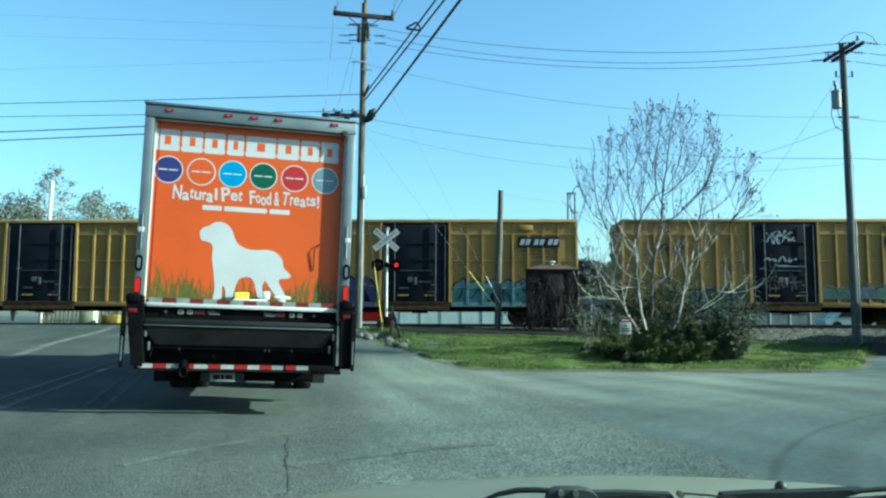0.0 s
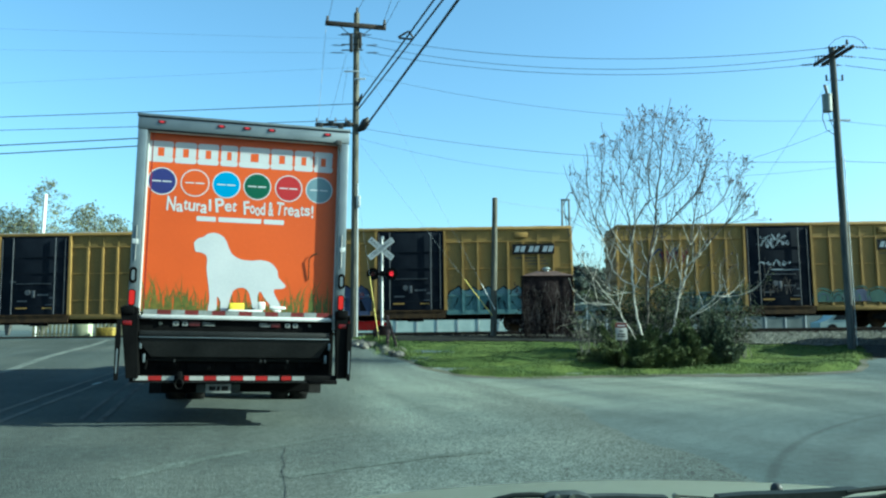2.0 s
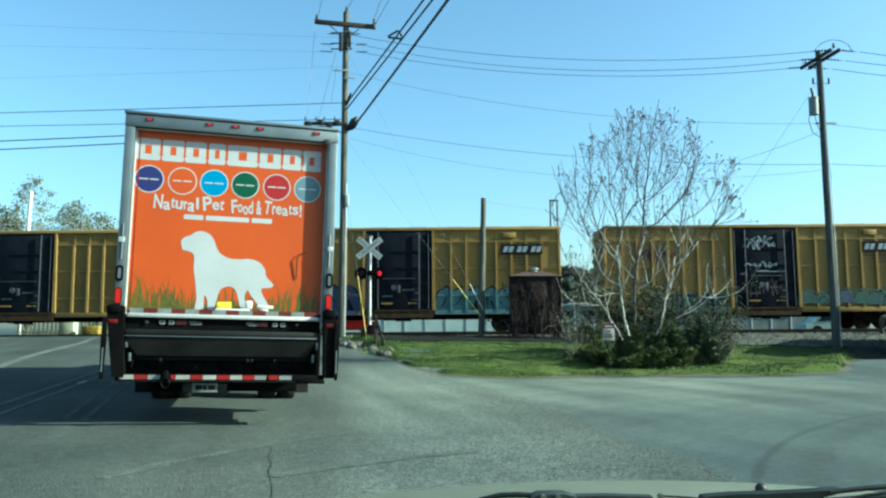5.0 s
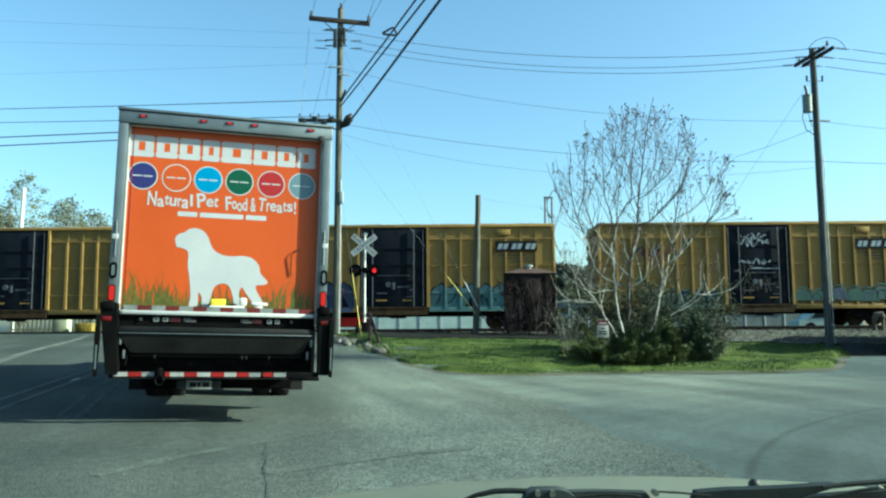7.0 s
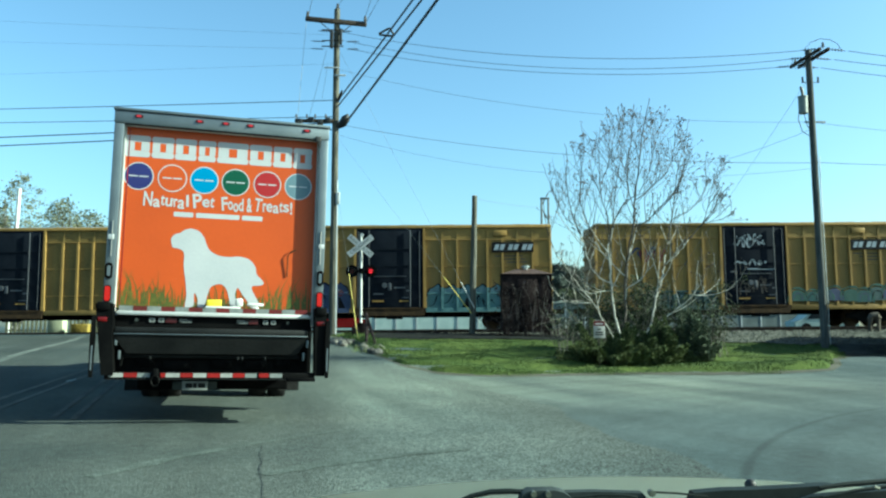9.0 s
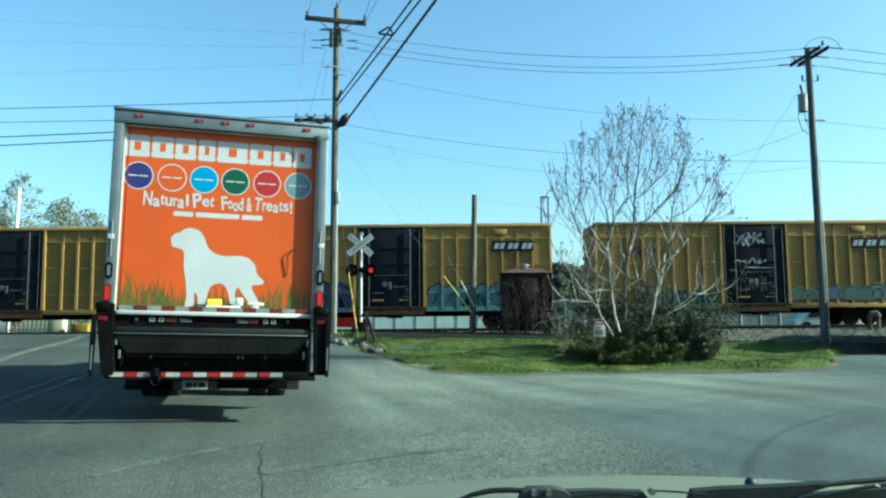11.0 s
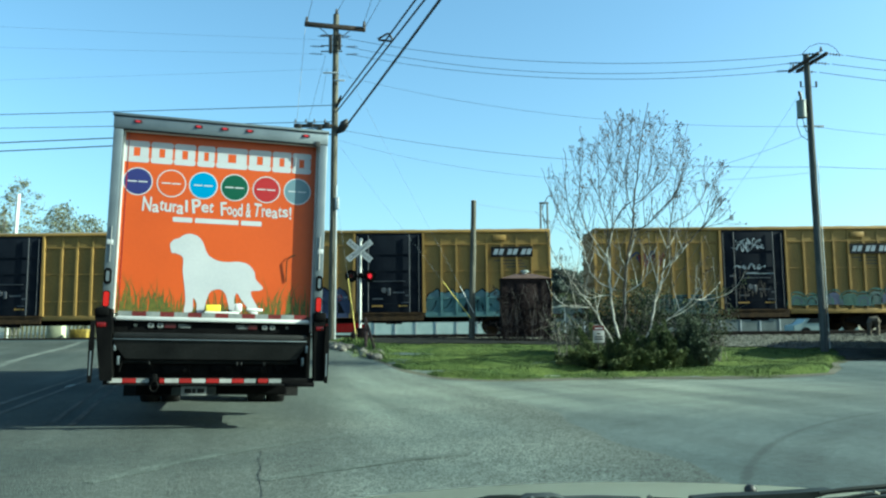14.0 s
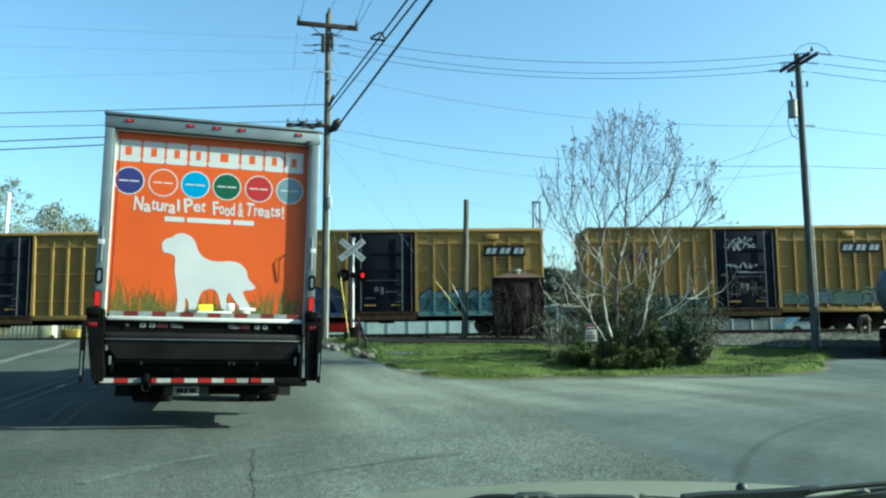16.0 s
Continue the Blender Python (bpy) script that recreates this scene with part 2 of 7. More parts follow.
CAR_YELLOW = surface("dirty yellow boxcar paint", (0.212, 0.142, 0.043), (0.15, 0.105, 0.036), 0.7, 0.6, 0, 30, 0.18, 0.1, 0.004, (1, 1, 0.35), gloss=0.15)
# boxcar yellow with the view's left-edge dimming put into the colour
DIMMED_YELLOW = surface("dimmed smudged yellow boxcar paint", (0.165, 0.115, 0.038), (0.108, 0.08, 0.03), 0.9, 0.7, 0, 30, 0.25, 0.1, 0.004, (1, 1, 0.3), gloss=0.1)
RIB_YELLOW = surface("yellow rib paint", (0.24, 0.152, 0.046), (0.18, 0.116, 0.038), 1.2, 0.55, 0, 30, 0.15, 0.1, gloss=0.15)
RAIL_DARK = surface("dark rail steel", (0.018, 0.014, 0.012), (0.032, 0.024, 0.02), 3, 0.7, 0.2, 30, 0.3, 0.1, gloss=0.15)
RUST = surface("rusty steel", (0.046, 0.029, 0.0145), (0.024, 0.0165, 0.0105), 3, 0.85, 0, 30, 0.35, 0.3, gloss=0.1)
NAVY_STEEL = surface("navy painted door", (0.005, 0.0069, 0.0108), (0.0082, 0.0106, 0.0155), 1.3, 0.8, 0, 30, 0.2, 0.1, gloss=0.04)
DOOR_TRIM = surface("scuffed navy rod", (0.0396, 0.0443, 0.0554), (0.0673, 0.0712, 0.0791), 3, 0.5, 0.3, 30, 0.2, 0.1)
ROOF_STEEL = surface("galvanised roof", (0.3323, 0.3007, 0.2532), (0.3956, 0.356, 0.3007), 1.5, 0.5, 0.3, 30, 0.2, 0.1)
TEAL = surface("teal spray paint", (0.046, 0.1, 0.108), (0.072, 0.138, 0.145), 2.5, 0.6, 0, 20, 0.2, 0)
TEAL_PALE = surface("pale teal spray paint", (0.075, 0.125, 0.14), (0.11, 0.17, 0.185), 2.5, 0.7, 0, 20, 0.25, 0)
TEAL_MUTED = surface("weathered teal spray paint", (0.028, 0.052, 0.052), (0.044, 0.076, 0.074), 2.5, 0.7, 0, 20, 0.3, 0)
TEAL_DARK = surface("dark teal spray paint", (0.0095, 0.0396, 0.0459), (0.0158, 0.0633, 0.0593), 2.5, 0.6, 0, 20, 0.2, 0)
SPRAY_WHITE = surface("pale spray paint", (0.2374, 0.269, 0.3007), (0.1582, 0.1978, 0.2294), 4, 0.6, 0, 20, 0.3, 0)
SPRAY_BLUE = surface("blue spray paint", (0.021, 0.03, 0.068), (0.03, 0.042, 0.088), 2, 0.6, 0, 20, 0.2, 0)
SPRAY_RED = surface("red spray paint", (0.1104, 0.0138, 0.0138), (0.138, 0.023, 0.0184), 2, 0.6, 0, 20, 0.2, 0)
SPRAY_GREEN = surface("green spray paint", (0.012, 0.045, 0.036), (0.022, 0.068, 0.052), 2, 0.6, 0, 20, 0.2, 0)
SPRAY_BLACK = surface("black spray paint", (0.0074, 0.0074, 0.0083), (0.0129, 0.0129, 0.0138), 2, 0.6, 0, 20, 0.2, 0, gloss=0.05)
POLE_WOOD = surface("weathered pole wood", (0.108, 0.105, 0.086), (0.048, 0.047, 0.04), 2.5, 0.9, 0, 25, 0.35, 0.5, 0.01, (6, 6, 0.5), gloss=0.1)
# darker than POLE_WOOD: the tall pole's shaded near face is in the colour
SHADE_WOOD = surface("shaded grey pole wood", (0.045, 0.049, 0.049), (0.088, 0.091, 0.088), 2.5, 0.9, 0, 25, 0.35, 0.5, 0.01, (6, 6, 0.5), gloss=0.08)
DARK_WOOD = surface("dark creosoted wood", (0.031, 0.026, 0.022), (0.062, 0.05, 0.042), 3, 0.9, 0, 25, 0.35, 0.5, 0.01, (6, 6, 0.6), gloss=0.1)
CABLE_BLACK = surface("black cable", (0.0119, 0.0119, 0.0134), (0.0198, 0.0198, 0.0213), 3, 0.6, 0, 20, 0.1, 0)
WIRE_GREY = surface("grey wire", (0.085, 0.097, 0.11), (0.12, 0.133, 0.145), 3, 0.5, 0.4, 20, 0.1, 0)
PORCELAIN = surface("insulator glaze", (0.0736, 0.069, 0.069), (0.1472, 0.138, 0.138), 8, 0.25, 0, 20, 0.1, 0)
MAST_GREY = surface("dull galvanised mast", (0.07, 0.08, 0.085), (0.11, 0.122, 0.128), 3, 0.6, 0.2, 30, 0.2, 0.05)
CAN_GREY = surface("weathered grey can paint", (0.13, 0.15, 0.145), (0.18, 0.2, 0.19), 3, 0.5, 0, 40, 0.1, 0.05)
GALV = surface("galvanised grey", (0.3165, 0.3323, 0.3402), (0.3956, 0.4114, 0.4114), 3, 0.5, 0.3, 40, 0.1, 0.05)
GUARD_YELLOW = surface("yellow plastic guard", (0.56, 0.46, 0.09), (0.5, 0.4, 0.1), 4, 0.5, 0, 30, 0.1, 0.05)
HUT_ROOF = surface("faded brown roof", (0.045, 0.03, 0.026), (0.075, 0.05, 0.042), 3, 0.7, 0, 20, 0.3, 0.2, gloss=0.1)
CANE = surface("dry bramble canes", (0.016, 0.0135, 0.0135), (0.085, 0.075, 0.071), 3, 0.9, 0, 20, 0.4, 0, gloss=0.1, island=0.5)
HUT = surface("dark brown rusty panels", (0.0065, 0.0052, 0.0056), (0.026, 0.019, 0.0188), 2.5, 0.8, 0, 20, 0.5, 0.3, gloss=0.03)
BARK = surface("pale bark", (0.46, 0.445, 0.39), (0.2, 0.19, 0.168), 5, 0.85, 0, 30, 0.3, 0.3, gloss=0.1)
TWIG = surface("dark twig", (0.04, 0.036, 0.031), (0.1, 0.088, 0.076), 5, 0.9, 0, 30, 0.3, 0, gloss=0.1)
# far twigs lightened: distance haze is mixed into the colour
FAR_TWIG = surface("hazy twigs", (0.095, 0.092, 0.085), (0.15, 0.144, 0.132), 2, 0.9, 0, 10, 0.2, 0, gloss=0.1)
BUD = surface("reddish buds", (0.085, 0.064, 0.056), (0.15, 0.12, 0.105), 4, 0.8, 0, 30, 0.3, 0, gloss=0.15, island=0.50)
NEEDLE = surface("dark evergreen needles", (0.034, 0.05, 0.021), (0.1, 0.12, 0.047), 1.6, 0.75, 0, 9, 0.5, 0, gloss=0.15, island=0.4)
# evergreen green made paler and greyer to include haze
FAR_NEEDLE = surface("hazy evergreen foliage", (0.05, 0.062, 0.05), (0.1, 0.115, 0.1), 1.0, 0.8, 0, 6, 0.4, 0, gloss=0.1, island=0.3)
SHRUB_LEAF = surface("grey green shrub leaves", (0.045, 0.06, 0.037), (0.095, 0.112, 0.072), 1.6, 0.7, 0, 9, 0.5, 0, gloss=0.15, island=0.5)
FAR_LEAF = surface("spring foliage", (0.088, 0.098, 0.058), (0.155, 0.16, 0.098), 0.6, 0.8, 0, 4, 0.4, 0, gloss=0.15, island=0.4)
THICKET_CANE = surface("weathered grey canes", (0.055, 0.052, 0.043), (0.15, 0.142, 0.12), 3, 0.9, 0, 20, 0.3, 0, gloss=0.1)
THICKET_LEAF = surface("dull green leaves", (0.022, 0.032, 0.016), (0.055, 0.068, 0.034), 1.4, 0.8, 0, 9, 0.5, 0, gloss=0.12, island=0.45)
STONE = surface("pale rock", (0.05, 0.047, 0.04), (0.125, 0.117, 0.1), 3, 0.9, 0, 20, 0.3, 0.5, 0.02, per_piece=0.4)
TAN_ROCK = surface("tan stump", (0.05, 0.044, 0.036), (0.1, 0.088, 0.072), 3, 0.9, 0, 20, 0.3, 0.5, 0.02, gloss=0.1)
TANK_GREY = surface("dull grey tank", (0.0554, 0.0633, 0.0791), (0.0791, 0.087, 0.1029), 1.2, 0.4, 0.4, 20, 0.15, 0.05)
HOOD = surface("beige car paint", (0.265, 0.285, 0.22), (0.245, 0.265, 0.205), 2, 0.4, 0.0, 300, 0.03, 0.02, gloss=0.4)
WIPER = surface("black wiper rubber", (0.011, 0.0145, 0.0135), (0.018, 0.0225, 0.021), 8, 0.6, 0, 90, 0.2, 0.1, gloss=0.1)
WIPER_GREY = surface("greyed plastic", (0.024, 0.029, 0.028), (0.036, 0.042, 0.04), 8, 0.65, 0, 90, 0.2, 0.1, gloss=0.1)
NUT = surface("dull zinc nut", (0.08, 0.085, 0.062), (0.14, 0.145, 0.11), 40, 0.45, 0.3, 90, 0.2, 0.05)
TRIM = surface("black plastic trim", (0.0158, 0.0167, 0.0174), (0.0277, 0.0285, 0.0293), 6, 0.55, 0, 90, 0.2, 0.1)
GREY_WALL = surface("weathered grey siding", (0.11, 0.13, 0.13), (0.075, 0.092, 0.092), 1.2, 0.8, 0, 20, 0.2, 0.1)
PALE_WALL = surface("pale siding", (0.35, 0.43, 0.41), (0.29, 0.365, 0.35), 1.5, 0.7, 0, 20, 0.1, 0.1)

# ---- building blocks ----


def thing(name, m, label, category, group="", kind=""):
    ob = new(name)
    ob.matrix_world = m
    return tagged(ob, label, category, group, kind)


def finish(bm, name, material, smooth=False):
    me = bpy.data.meshes.new(name)
    bmesh.ops.recalc_face_normals(bm, faces=bm.faces)
    bm.to_mesh(me)
    bm.free()
    for m in material if isinstance(material, (list, tuple)) else [material]:
        me.materials.append(m)
    if smooth:
        for p in me.polygons:
            p.use_smooth = True
        me.set_sharp_from_angle(angle=radians(40))
    return me


def part(name, bm, material, parent, label="", smooth=True):
    ob = new(name, bm if isinstance(bm, bpy.types.Mesh) else finish(bm, name, material, smooth))
    ob.parent = parent
    return tagged(ob, label)


def solo(name, bm, material, label, category, group="", kind="", m=None, smooth=True):
    ob = new(name, bm if isinstance(bm, bpy.types.Mesh) else finish(bm, name, material, smooth))
    if m is not None:
        ob.matrix_world = m
    return tagged(ob, label, category, group, kind)


def box(x0, x1, y0, y1, z0, z1, bevel=0.0, bm=None, m=None):
    bm = bm or bmesh.new()
    v = bmesh.ops.create_cube(bm, size=1)["verts"]
    for p in v:
        p.co = Vector(((x0 + x1) / 2 + p.co.x * (x1 - x0), (y0 + y1) / 2 + p.co.y * (y1 - y0), (z0 + z1) / 2 + p.co.z * (z1 - z0)))
    if bevel:
        e = list({e for p in v for e in p.link_edges})
        r = bmesh.ops.bevel(bm, geom=e, offset=bevel, segments=2, affect="EDGES", profile=0.5)
        v = list({p for f in r["faces"] for p in f.verts} | {p for p in v if p.is_valid})
    if m is not None:
        bmesh.ops.transform(bm, matrix=m, verts=v)
    return bm


def rod(p0, p1, r0, r1=None, n=8, bm=None):
    """A tapered round bar from p0 to p1."""
    bm = bm or bmesh.new()
    p0, p1 = Vector(p0), Vector(p1)
    d = p1 - p0
    q = d.to_track_quat("Z", "Y").to_matrix().to_4x4()
    bmesh.ops.create_cone(bm, cap_ends=True, segments=n, radius1=r0, radius2=r0 if r1 is None else r1, depth=d.length,
                          matrix=Matrix.Translation((p0 + p1) / 2) @ q)
    return bm


def tube(points, radius, n=6, bm=None):
    """A round tube along points; radius is a number or one for each point."""
    bm = bm or bmesh.new()
    pts = [Vector(p) for p in points]
    rings = []
    for i, p in enumerate(pts):
        d = (pts[min(i + 1, len(pts) - 1)] - pts[max(i - 1, 0)]).normalized()
        side = d.cross(Vector((0.31, 0.22, 0.92)) if abs(d.z) < 0.9 else Vector((1, 0.1, 0))).normalized()
        other = d.cross(side)
        r = radius[i] if isinstance(radius, (list, tuple)) else radius
        rings.append([bm.verts.new(p + (side * math.cos(a) + other * math.sin(a)) * r) for a in (2 * math.pi * k / n for k in range(n))])
    for a, b in zip(rings, rings[1:]):
        for k in range(n):
            bm.faces.new((a[k], a[(k + 1) % n], b[(k + 1) % n], b[k]))
    bm.faces.new(rings[0]), bm.faces.new(rings[-1])
    return bm


def plate(outline, y0, y1, bm=None):
    """A plate in the x, z plane with the given outline, from y0 to y1."""
    bm = bm or bmesh.new()
    a = [bm.verts.new((x, y0, z)) for x, z in outline]
    b = [bm.verts.new((x, y1, z)) for x, z in outline]
    bm.faces.new(a), bm.faces.new(b)
    for i in range(len(a)):
        bm.faces.new((a[i], a[(i + 1) % len(a)], b[(i + 1) % len(a)], b[i]))
    return bm


def round_rect(x0, x1, z0, z1, r, n=4):
    pts = []
    for cx, cz, a0 in ((x1 - r, z1 - r, 0), (x0 + r, z1 - r, 90), (x0 + r, z0 + r, 180), (x1 - r, z0 + r, 270)):
        pts += [(cx + r * math.cos(radians(a0 + 90 * k / n)), cz + r * math.sin(radians(a0 + 90 * k / n))) for k in range(n + 1)]
    return pts


def disc(cx, cz, r, n=32):
    return [(cx + r * math.cos(2 * math.pi * k / n), cz + r * math.sin(2 * math.pi * k / n)) for k in range(n)]


def wheel(parent, x, y, z, r, width, name="wheel", rim=STEEL):
    """A road wheel whose axle lies along x: tyre and rim."""
    bm = bmesh.new()
    prof = [(0.62, -0.42), (0.9, -0.5), (0.98, -0.36), (1.0, 0), (0.98, 0.36), (0.9, 0.5), (0.62, 0.42)]
    n = 24
    rings = [[bm.verts.new((x + w * width, y + r * k * math.cos(2 * math.pi * i / n), z + r * k * math.sin(2 * math.pi * i / n))) for i in range(n)] for k, w in prof]
    for a, b in zip(rings, rings[1:]):
        for i in range(n):
            bm.faces.new((a[i], a[(i + 1) % n], b[(i + 1) % n], b[i]))
    tyre = part(name, bm, RUBBER, parent)
    part("rim", rod((x - width * 0.36, y, z), (x + width * 0.36, y, z), r * 0.63, n=20), rim, tyre)
    return tyre


def lettering(text, size, material, name, parent, m, width=0.0, bold=0.012):
    cu = bpy.data.curves.new(name, "FONT")
    cu.body, cu.size, cu.extrude, cu.offset = text, size, 0.001, size * bold
    cu.align_x, cu.align_y = "CENTER", "CENTER"
    tmp = bpy.data.objects.new(name, cu)
    scene.collection.objects.link(tmp)
    bpy.context.view_layer.update()
    me = bpy.data.meshes.new_from_object(tmp.evaluated_get(bpy.context.evaluated_depsgraph_get()))
    wide = tmp.dimensions.x
    bpy.data.objects.remove(tmp)
    k = width / wide if width else 1
    me.transform(m @ Matrix.Diagonal((k, 1, 1, 1)))
    me.materials.clear()
    me.materials.append(material)
    ob = new(name, me)
    ob.parent = parent
    return ob


def smooth_step(a, b, x):
    t = min(1.0, max(0.0, (x - a) / (b - a)))
    return t * t * (3 - 2 * t)


def ground_height(x, y):
    k = 1 - 0.018 * min(max(x, 0), 14) + 0.004 * max(min(x, 0), -20)
    # the road's crown rises to the left of the truck, and fades out before the tracks
    crown = 0.026 * min(max(-2.0 - x, 0.0), 14.0) * (1 - smooth_step(19, 31, y)) * smooth_step(-12, 2, y)
    return 0.85 * k * min(1.0, max(0.0, (y - 18.5) / 13.5)) + crown


def rail_height(x):
    return 1.06 + 0.008 * x


def sheet(xs, ys, height, inside=None):
    """A sheet over the ground, on the grid xs, ys."""
    bm = bmesh.new()
    v = {}
    for i, x in enumerate(xs):
        for j, y in enumerate(ys):
            v[i, j] = bm.verts.new((x, y, height(x, y)))
    for i in range(len(xs) - 1):
        for j in range(len(ys) - 1):
            if inside is None or inside((xs[i] + xs[i + 1]) / 2, (ys[j] + ys[j + 1]) / 2):
                bm.faces.new((v[i, j], v[i + 1, j], v[i + 1, j + 1], v[i, j + 1]))
    loose = [p for p in bm.verts if not p.link_faces]
    bmesh.ops.delete(bm, geom=loose, context="VERTS")
    return bm


def steps(a, b, d):
    n = max(1, round((b - a) / d))
    return [a + (b - a) * k / n for k in range(n + 1)]


# ---- ground, road, grass, track ----
ROAD = radians(15.0)
AHEAD, ACROSS = Vector((-math.sin(ROAD), math.cos(ROAD), 0)), Vector((math.cos(ROAD), math.sin(ROAD), 0))


def on_road(s, d, up=0.0):
    """A place s metres right of the road's line through the camera and d metres along it."""
    p = ACROSS * s + AHEAD * d
    p.z = ground_height(p.x, p.y) + up
    return p


far = [-3000, -900, -300, -120, -70]
solo("ground", sheet(far + steps(-50, 50, 2.0) + [-f for f in reversed(far)], [-3000, -600, -120, -40] + steps(-20, 36, 0.75) + [60, 120, 400, 1200, 4000], ground_height),
     ASPHALT, "worn grey asphalt ground spreading to the tracks", "ground", kind="structure")


def road_edge(d):
    return min(4.8, max(3.1, 3.05 + 0.14 * d)) + 0.10 * math.sin(d * 1.3) + 0.06 * math.sin(d * 3.1)


bm = bmesh.new()
rows = []
for k in range(0, 121):
    d = -30 + k * 0.55
    s1 = road_edge(d)
    rows.append([bm.verts.new(on_road(-16 + (s1 + 16) * j / 40, d, 0.008)) for j in range(41)])
for a, b in zip(rows, rows[1:]):
    for j in range(40):
        bm.faces.new((a[j], a[j + 1], b[j + 1], b[j]))
solo("road", bm, CHIP, "coarse chip-sealed grey road surface", "road", kind="structure")

def road_line(s, slope, d0, d1, half, material, label):
    """A painted line along the road, s metres from its middle line at d0, drifting by slope for each metre."""
    bm = bmesh.new()
    prev = None
    for d in steps(d0, d1, 0.5):
        w = half * (0.85 + 0.3 * noise.noise((d * 1.3, s, 2)))
        c = s + slope * (d - d0)
        row = (bm.verts.new(on_road(c - w, d, 0.015)), bm.verts.new(on_road(c + w, d, 0.015)))
        if prev:
            bm.faces.new((prev[0], prev[1], row[1], row[0]))
        prev = row
    solo("road_line", bm, material, label, "road marking", "faded road lines", "structure")


road_line(-3.29, 0.0, 10.2, 31, 0.055, LINE, "faded painted road line on the asphalt")
road_line(-2.96, 0.0, 10.2, 31, 0.055, LINE, "faded painted road line on the asphalt")
road_line(-2.09, -0.052, 10.6, 22, 0.045, SEAM, "worn dull seam along the asphalt")
road_line(-1.83, -0.052, 10.4, 22, 0.045, SEAM, "worn dull seam along the asphalt")
road_line(-5.66, -0.012, 19.5, 36, 0.15, EDGE_LINE, "pale worn edge line on the asphalt")

def mark(points, width, material, name, label, up=0.012):
    """A ragged thin strip lying on the road through the given places."""
    bm = bmesh.new()
    pts = []
    for (xa, ya), (xb, yb) in zip(points, points[1:]):
        n = max(2, int(math.hypot(xb - xa, yb - ya) / 0.12))
        pts += [Vector((xa + (xb - xa) * k / n, ya + (yb - ya) * k / n, 0)) for k in range(n)]
    prev = None
    for k, p in enumerate(pts):
        d = pts[min(k + 1, len(pts) - 1)] - pts[max(k - 1, 0)]
        side = Vector((-d.y, d.x, 0)).normalized()
        p = p + side * 0.03 * noise.noise((p.x * 2.5, p.y * 2.5, 2))
        w = width * (0.55 + 0.9 * abs(noise.noise((p.x * 3, p.y * 3, 5))))
        row = [bm.verts.new((q.x, q.y, ground_height(q.x, q.y) + up)) for q in (p - side * w, p + side * w)]
        if prev:
            bm.faces.new((prev[1], prev[0], row[0], row[1]))
        prev = row
    solo(name, bm, material, label, "road mark", kind="structure")


mark([(-1.78, 7.9), (-1.68, 7.45), (-1.46, 6.5), (-1.26, 5.7), (-1.18, 5.3)], 0.006, CRACK, "road_crack", "dark crack in the asphalt", 0.015)
mark([(4.3, 19.0), (4.76, 18.7), (5.1, 17.9)], 0.03, CRACK, "road_crack", "dark crack at the asphalt's edge", 0.009)

mark([(-2.75, 6.2), (-2.59, 6.6), (-2.39, 7.18), (-2.13, 7.72), (-1.79, 8.22), (-1.4, 8.72), (-0.95, 9.25)], 0.1, TRACK_PALE, "tyre_track", "pale dusty tyre track across the road", 0.013)
mark([(-1.44, 6.4), (-1.09, 6.76), (-0.73, 7.04), (-0.2, 7.45), (0.4, 7.8)], 0.11, TRACK_PALE, "tyre_track", "pale dusty tyre track across the road", 0.013)

GRASS_EDGE = [(-4.7, 32.0), (-3.3, 29.5), (-2.6, 26.4), (-1.87, 23.6), (-0.95, 20.9), (-0.04, 19.35), (1.2, 18.75), (3.0, 18.95), (4.7, 19.3), (6.4, 19.15), (8.4, 19.45), (10.1, 20.2), (11.1, 21.7), (11.8, 23.2), (12.8, 24.3), (15.0, 25.0), (26, 26.0)]


def edge_y(x):
    for (x0, y0), (x1, y1) in zip(GRASS_EDGE, GRASS_EDGE[1:]):
        if x0 <= x <= x1:
            return y0 + (y1 - y0) * (x - x0) / (x1 - x0)
    return 1e9


def toe(x):
    return 32.6


def lawn_height(x, y):
    e = edge_y(x)
    w = smooth_step(0, 0.5, y - e)
    return ground_height(x, y) - 0.03 + 0.09 * w + 0.2 * w * (1 - smooth_step(26, 29, y)) * noise.noise((x * 0.45, y * 0.8, 0)) + 0.035 * w * noise.noise((x * 3, y * 3, 4))


def lawn_sheet():
    bm = bmesh.new()
    cols = []
    for x in steps(-4.7, 26, 0.22):
        y0 = edge_y(x) - 0.12 + 0.16 * noise.noise((x * 2.3, 0, 7)) + 0.1 * noise.noise((x * 6, 0, 9))
        ys = [y0 + (toe(x) - y0) * k / 44 for k in range(45)]
        cols.append([bm.verts.new((x, y, lawn_height(x, y))) for y in ys])
    for a, b in zip(cols, cols[1:]):
        for j in range(44):
            bm.faces.new((a[j], b[j], b[j + 1], a[j + 1]))
    return bm


def edge_strip():
    bm = bmesh.new()
    prev = None
    for x in steps(-4.6, 25.8, 0.2):
        y = edge_y(x)
        w = 0.14 + 0.12 * noise.noise((x * 1.7, 3, 0)) + 0.06 * noise.noise((x * 5, 1, 0))
        row = [bm.verts.new((x, q, ground_height(x, q) + 0.009)) for q in (y - 0.12 - w, y + 0.3)]
        if prev:
            bm.faces.new((prev[0], row[0], row[1], prev[1]))
        prev = row
    return bm


solo("dirt_edge", edge_strip(), DIRT, "dry tan dirt along the lawn's edge", "dirt", kind="structure")
solo("lawn", lawn_sheet(), TURF, "rough green grass verge beside the road", "grass", kind="structure")



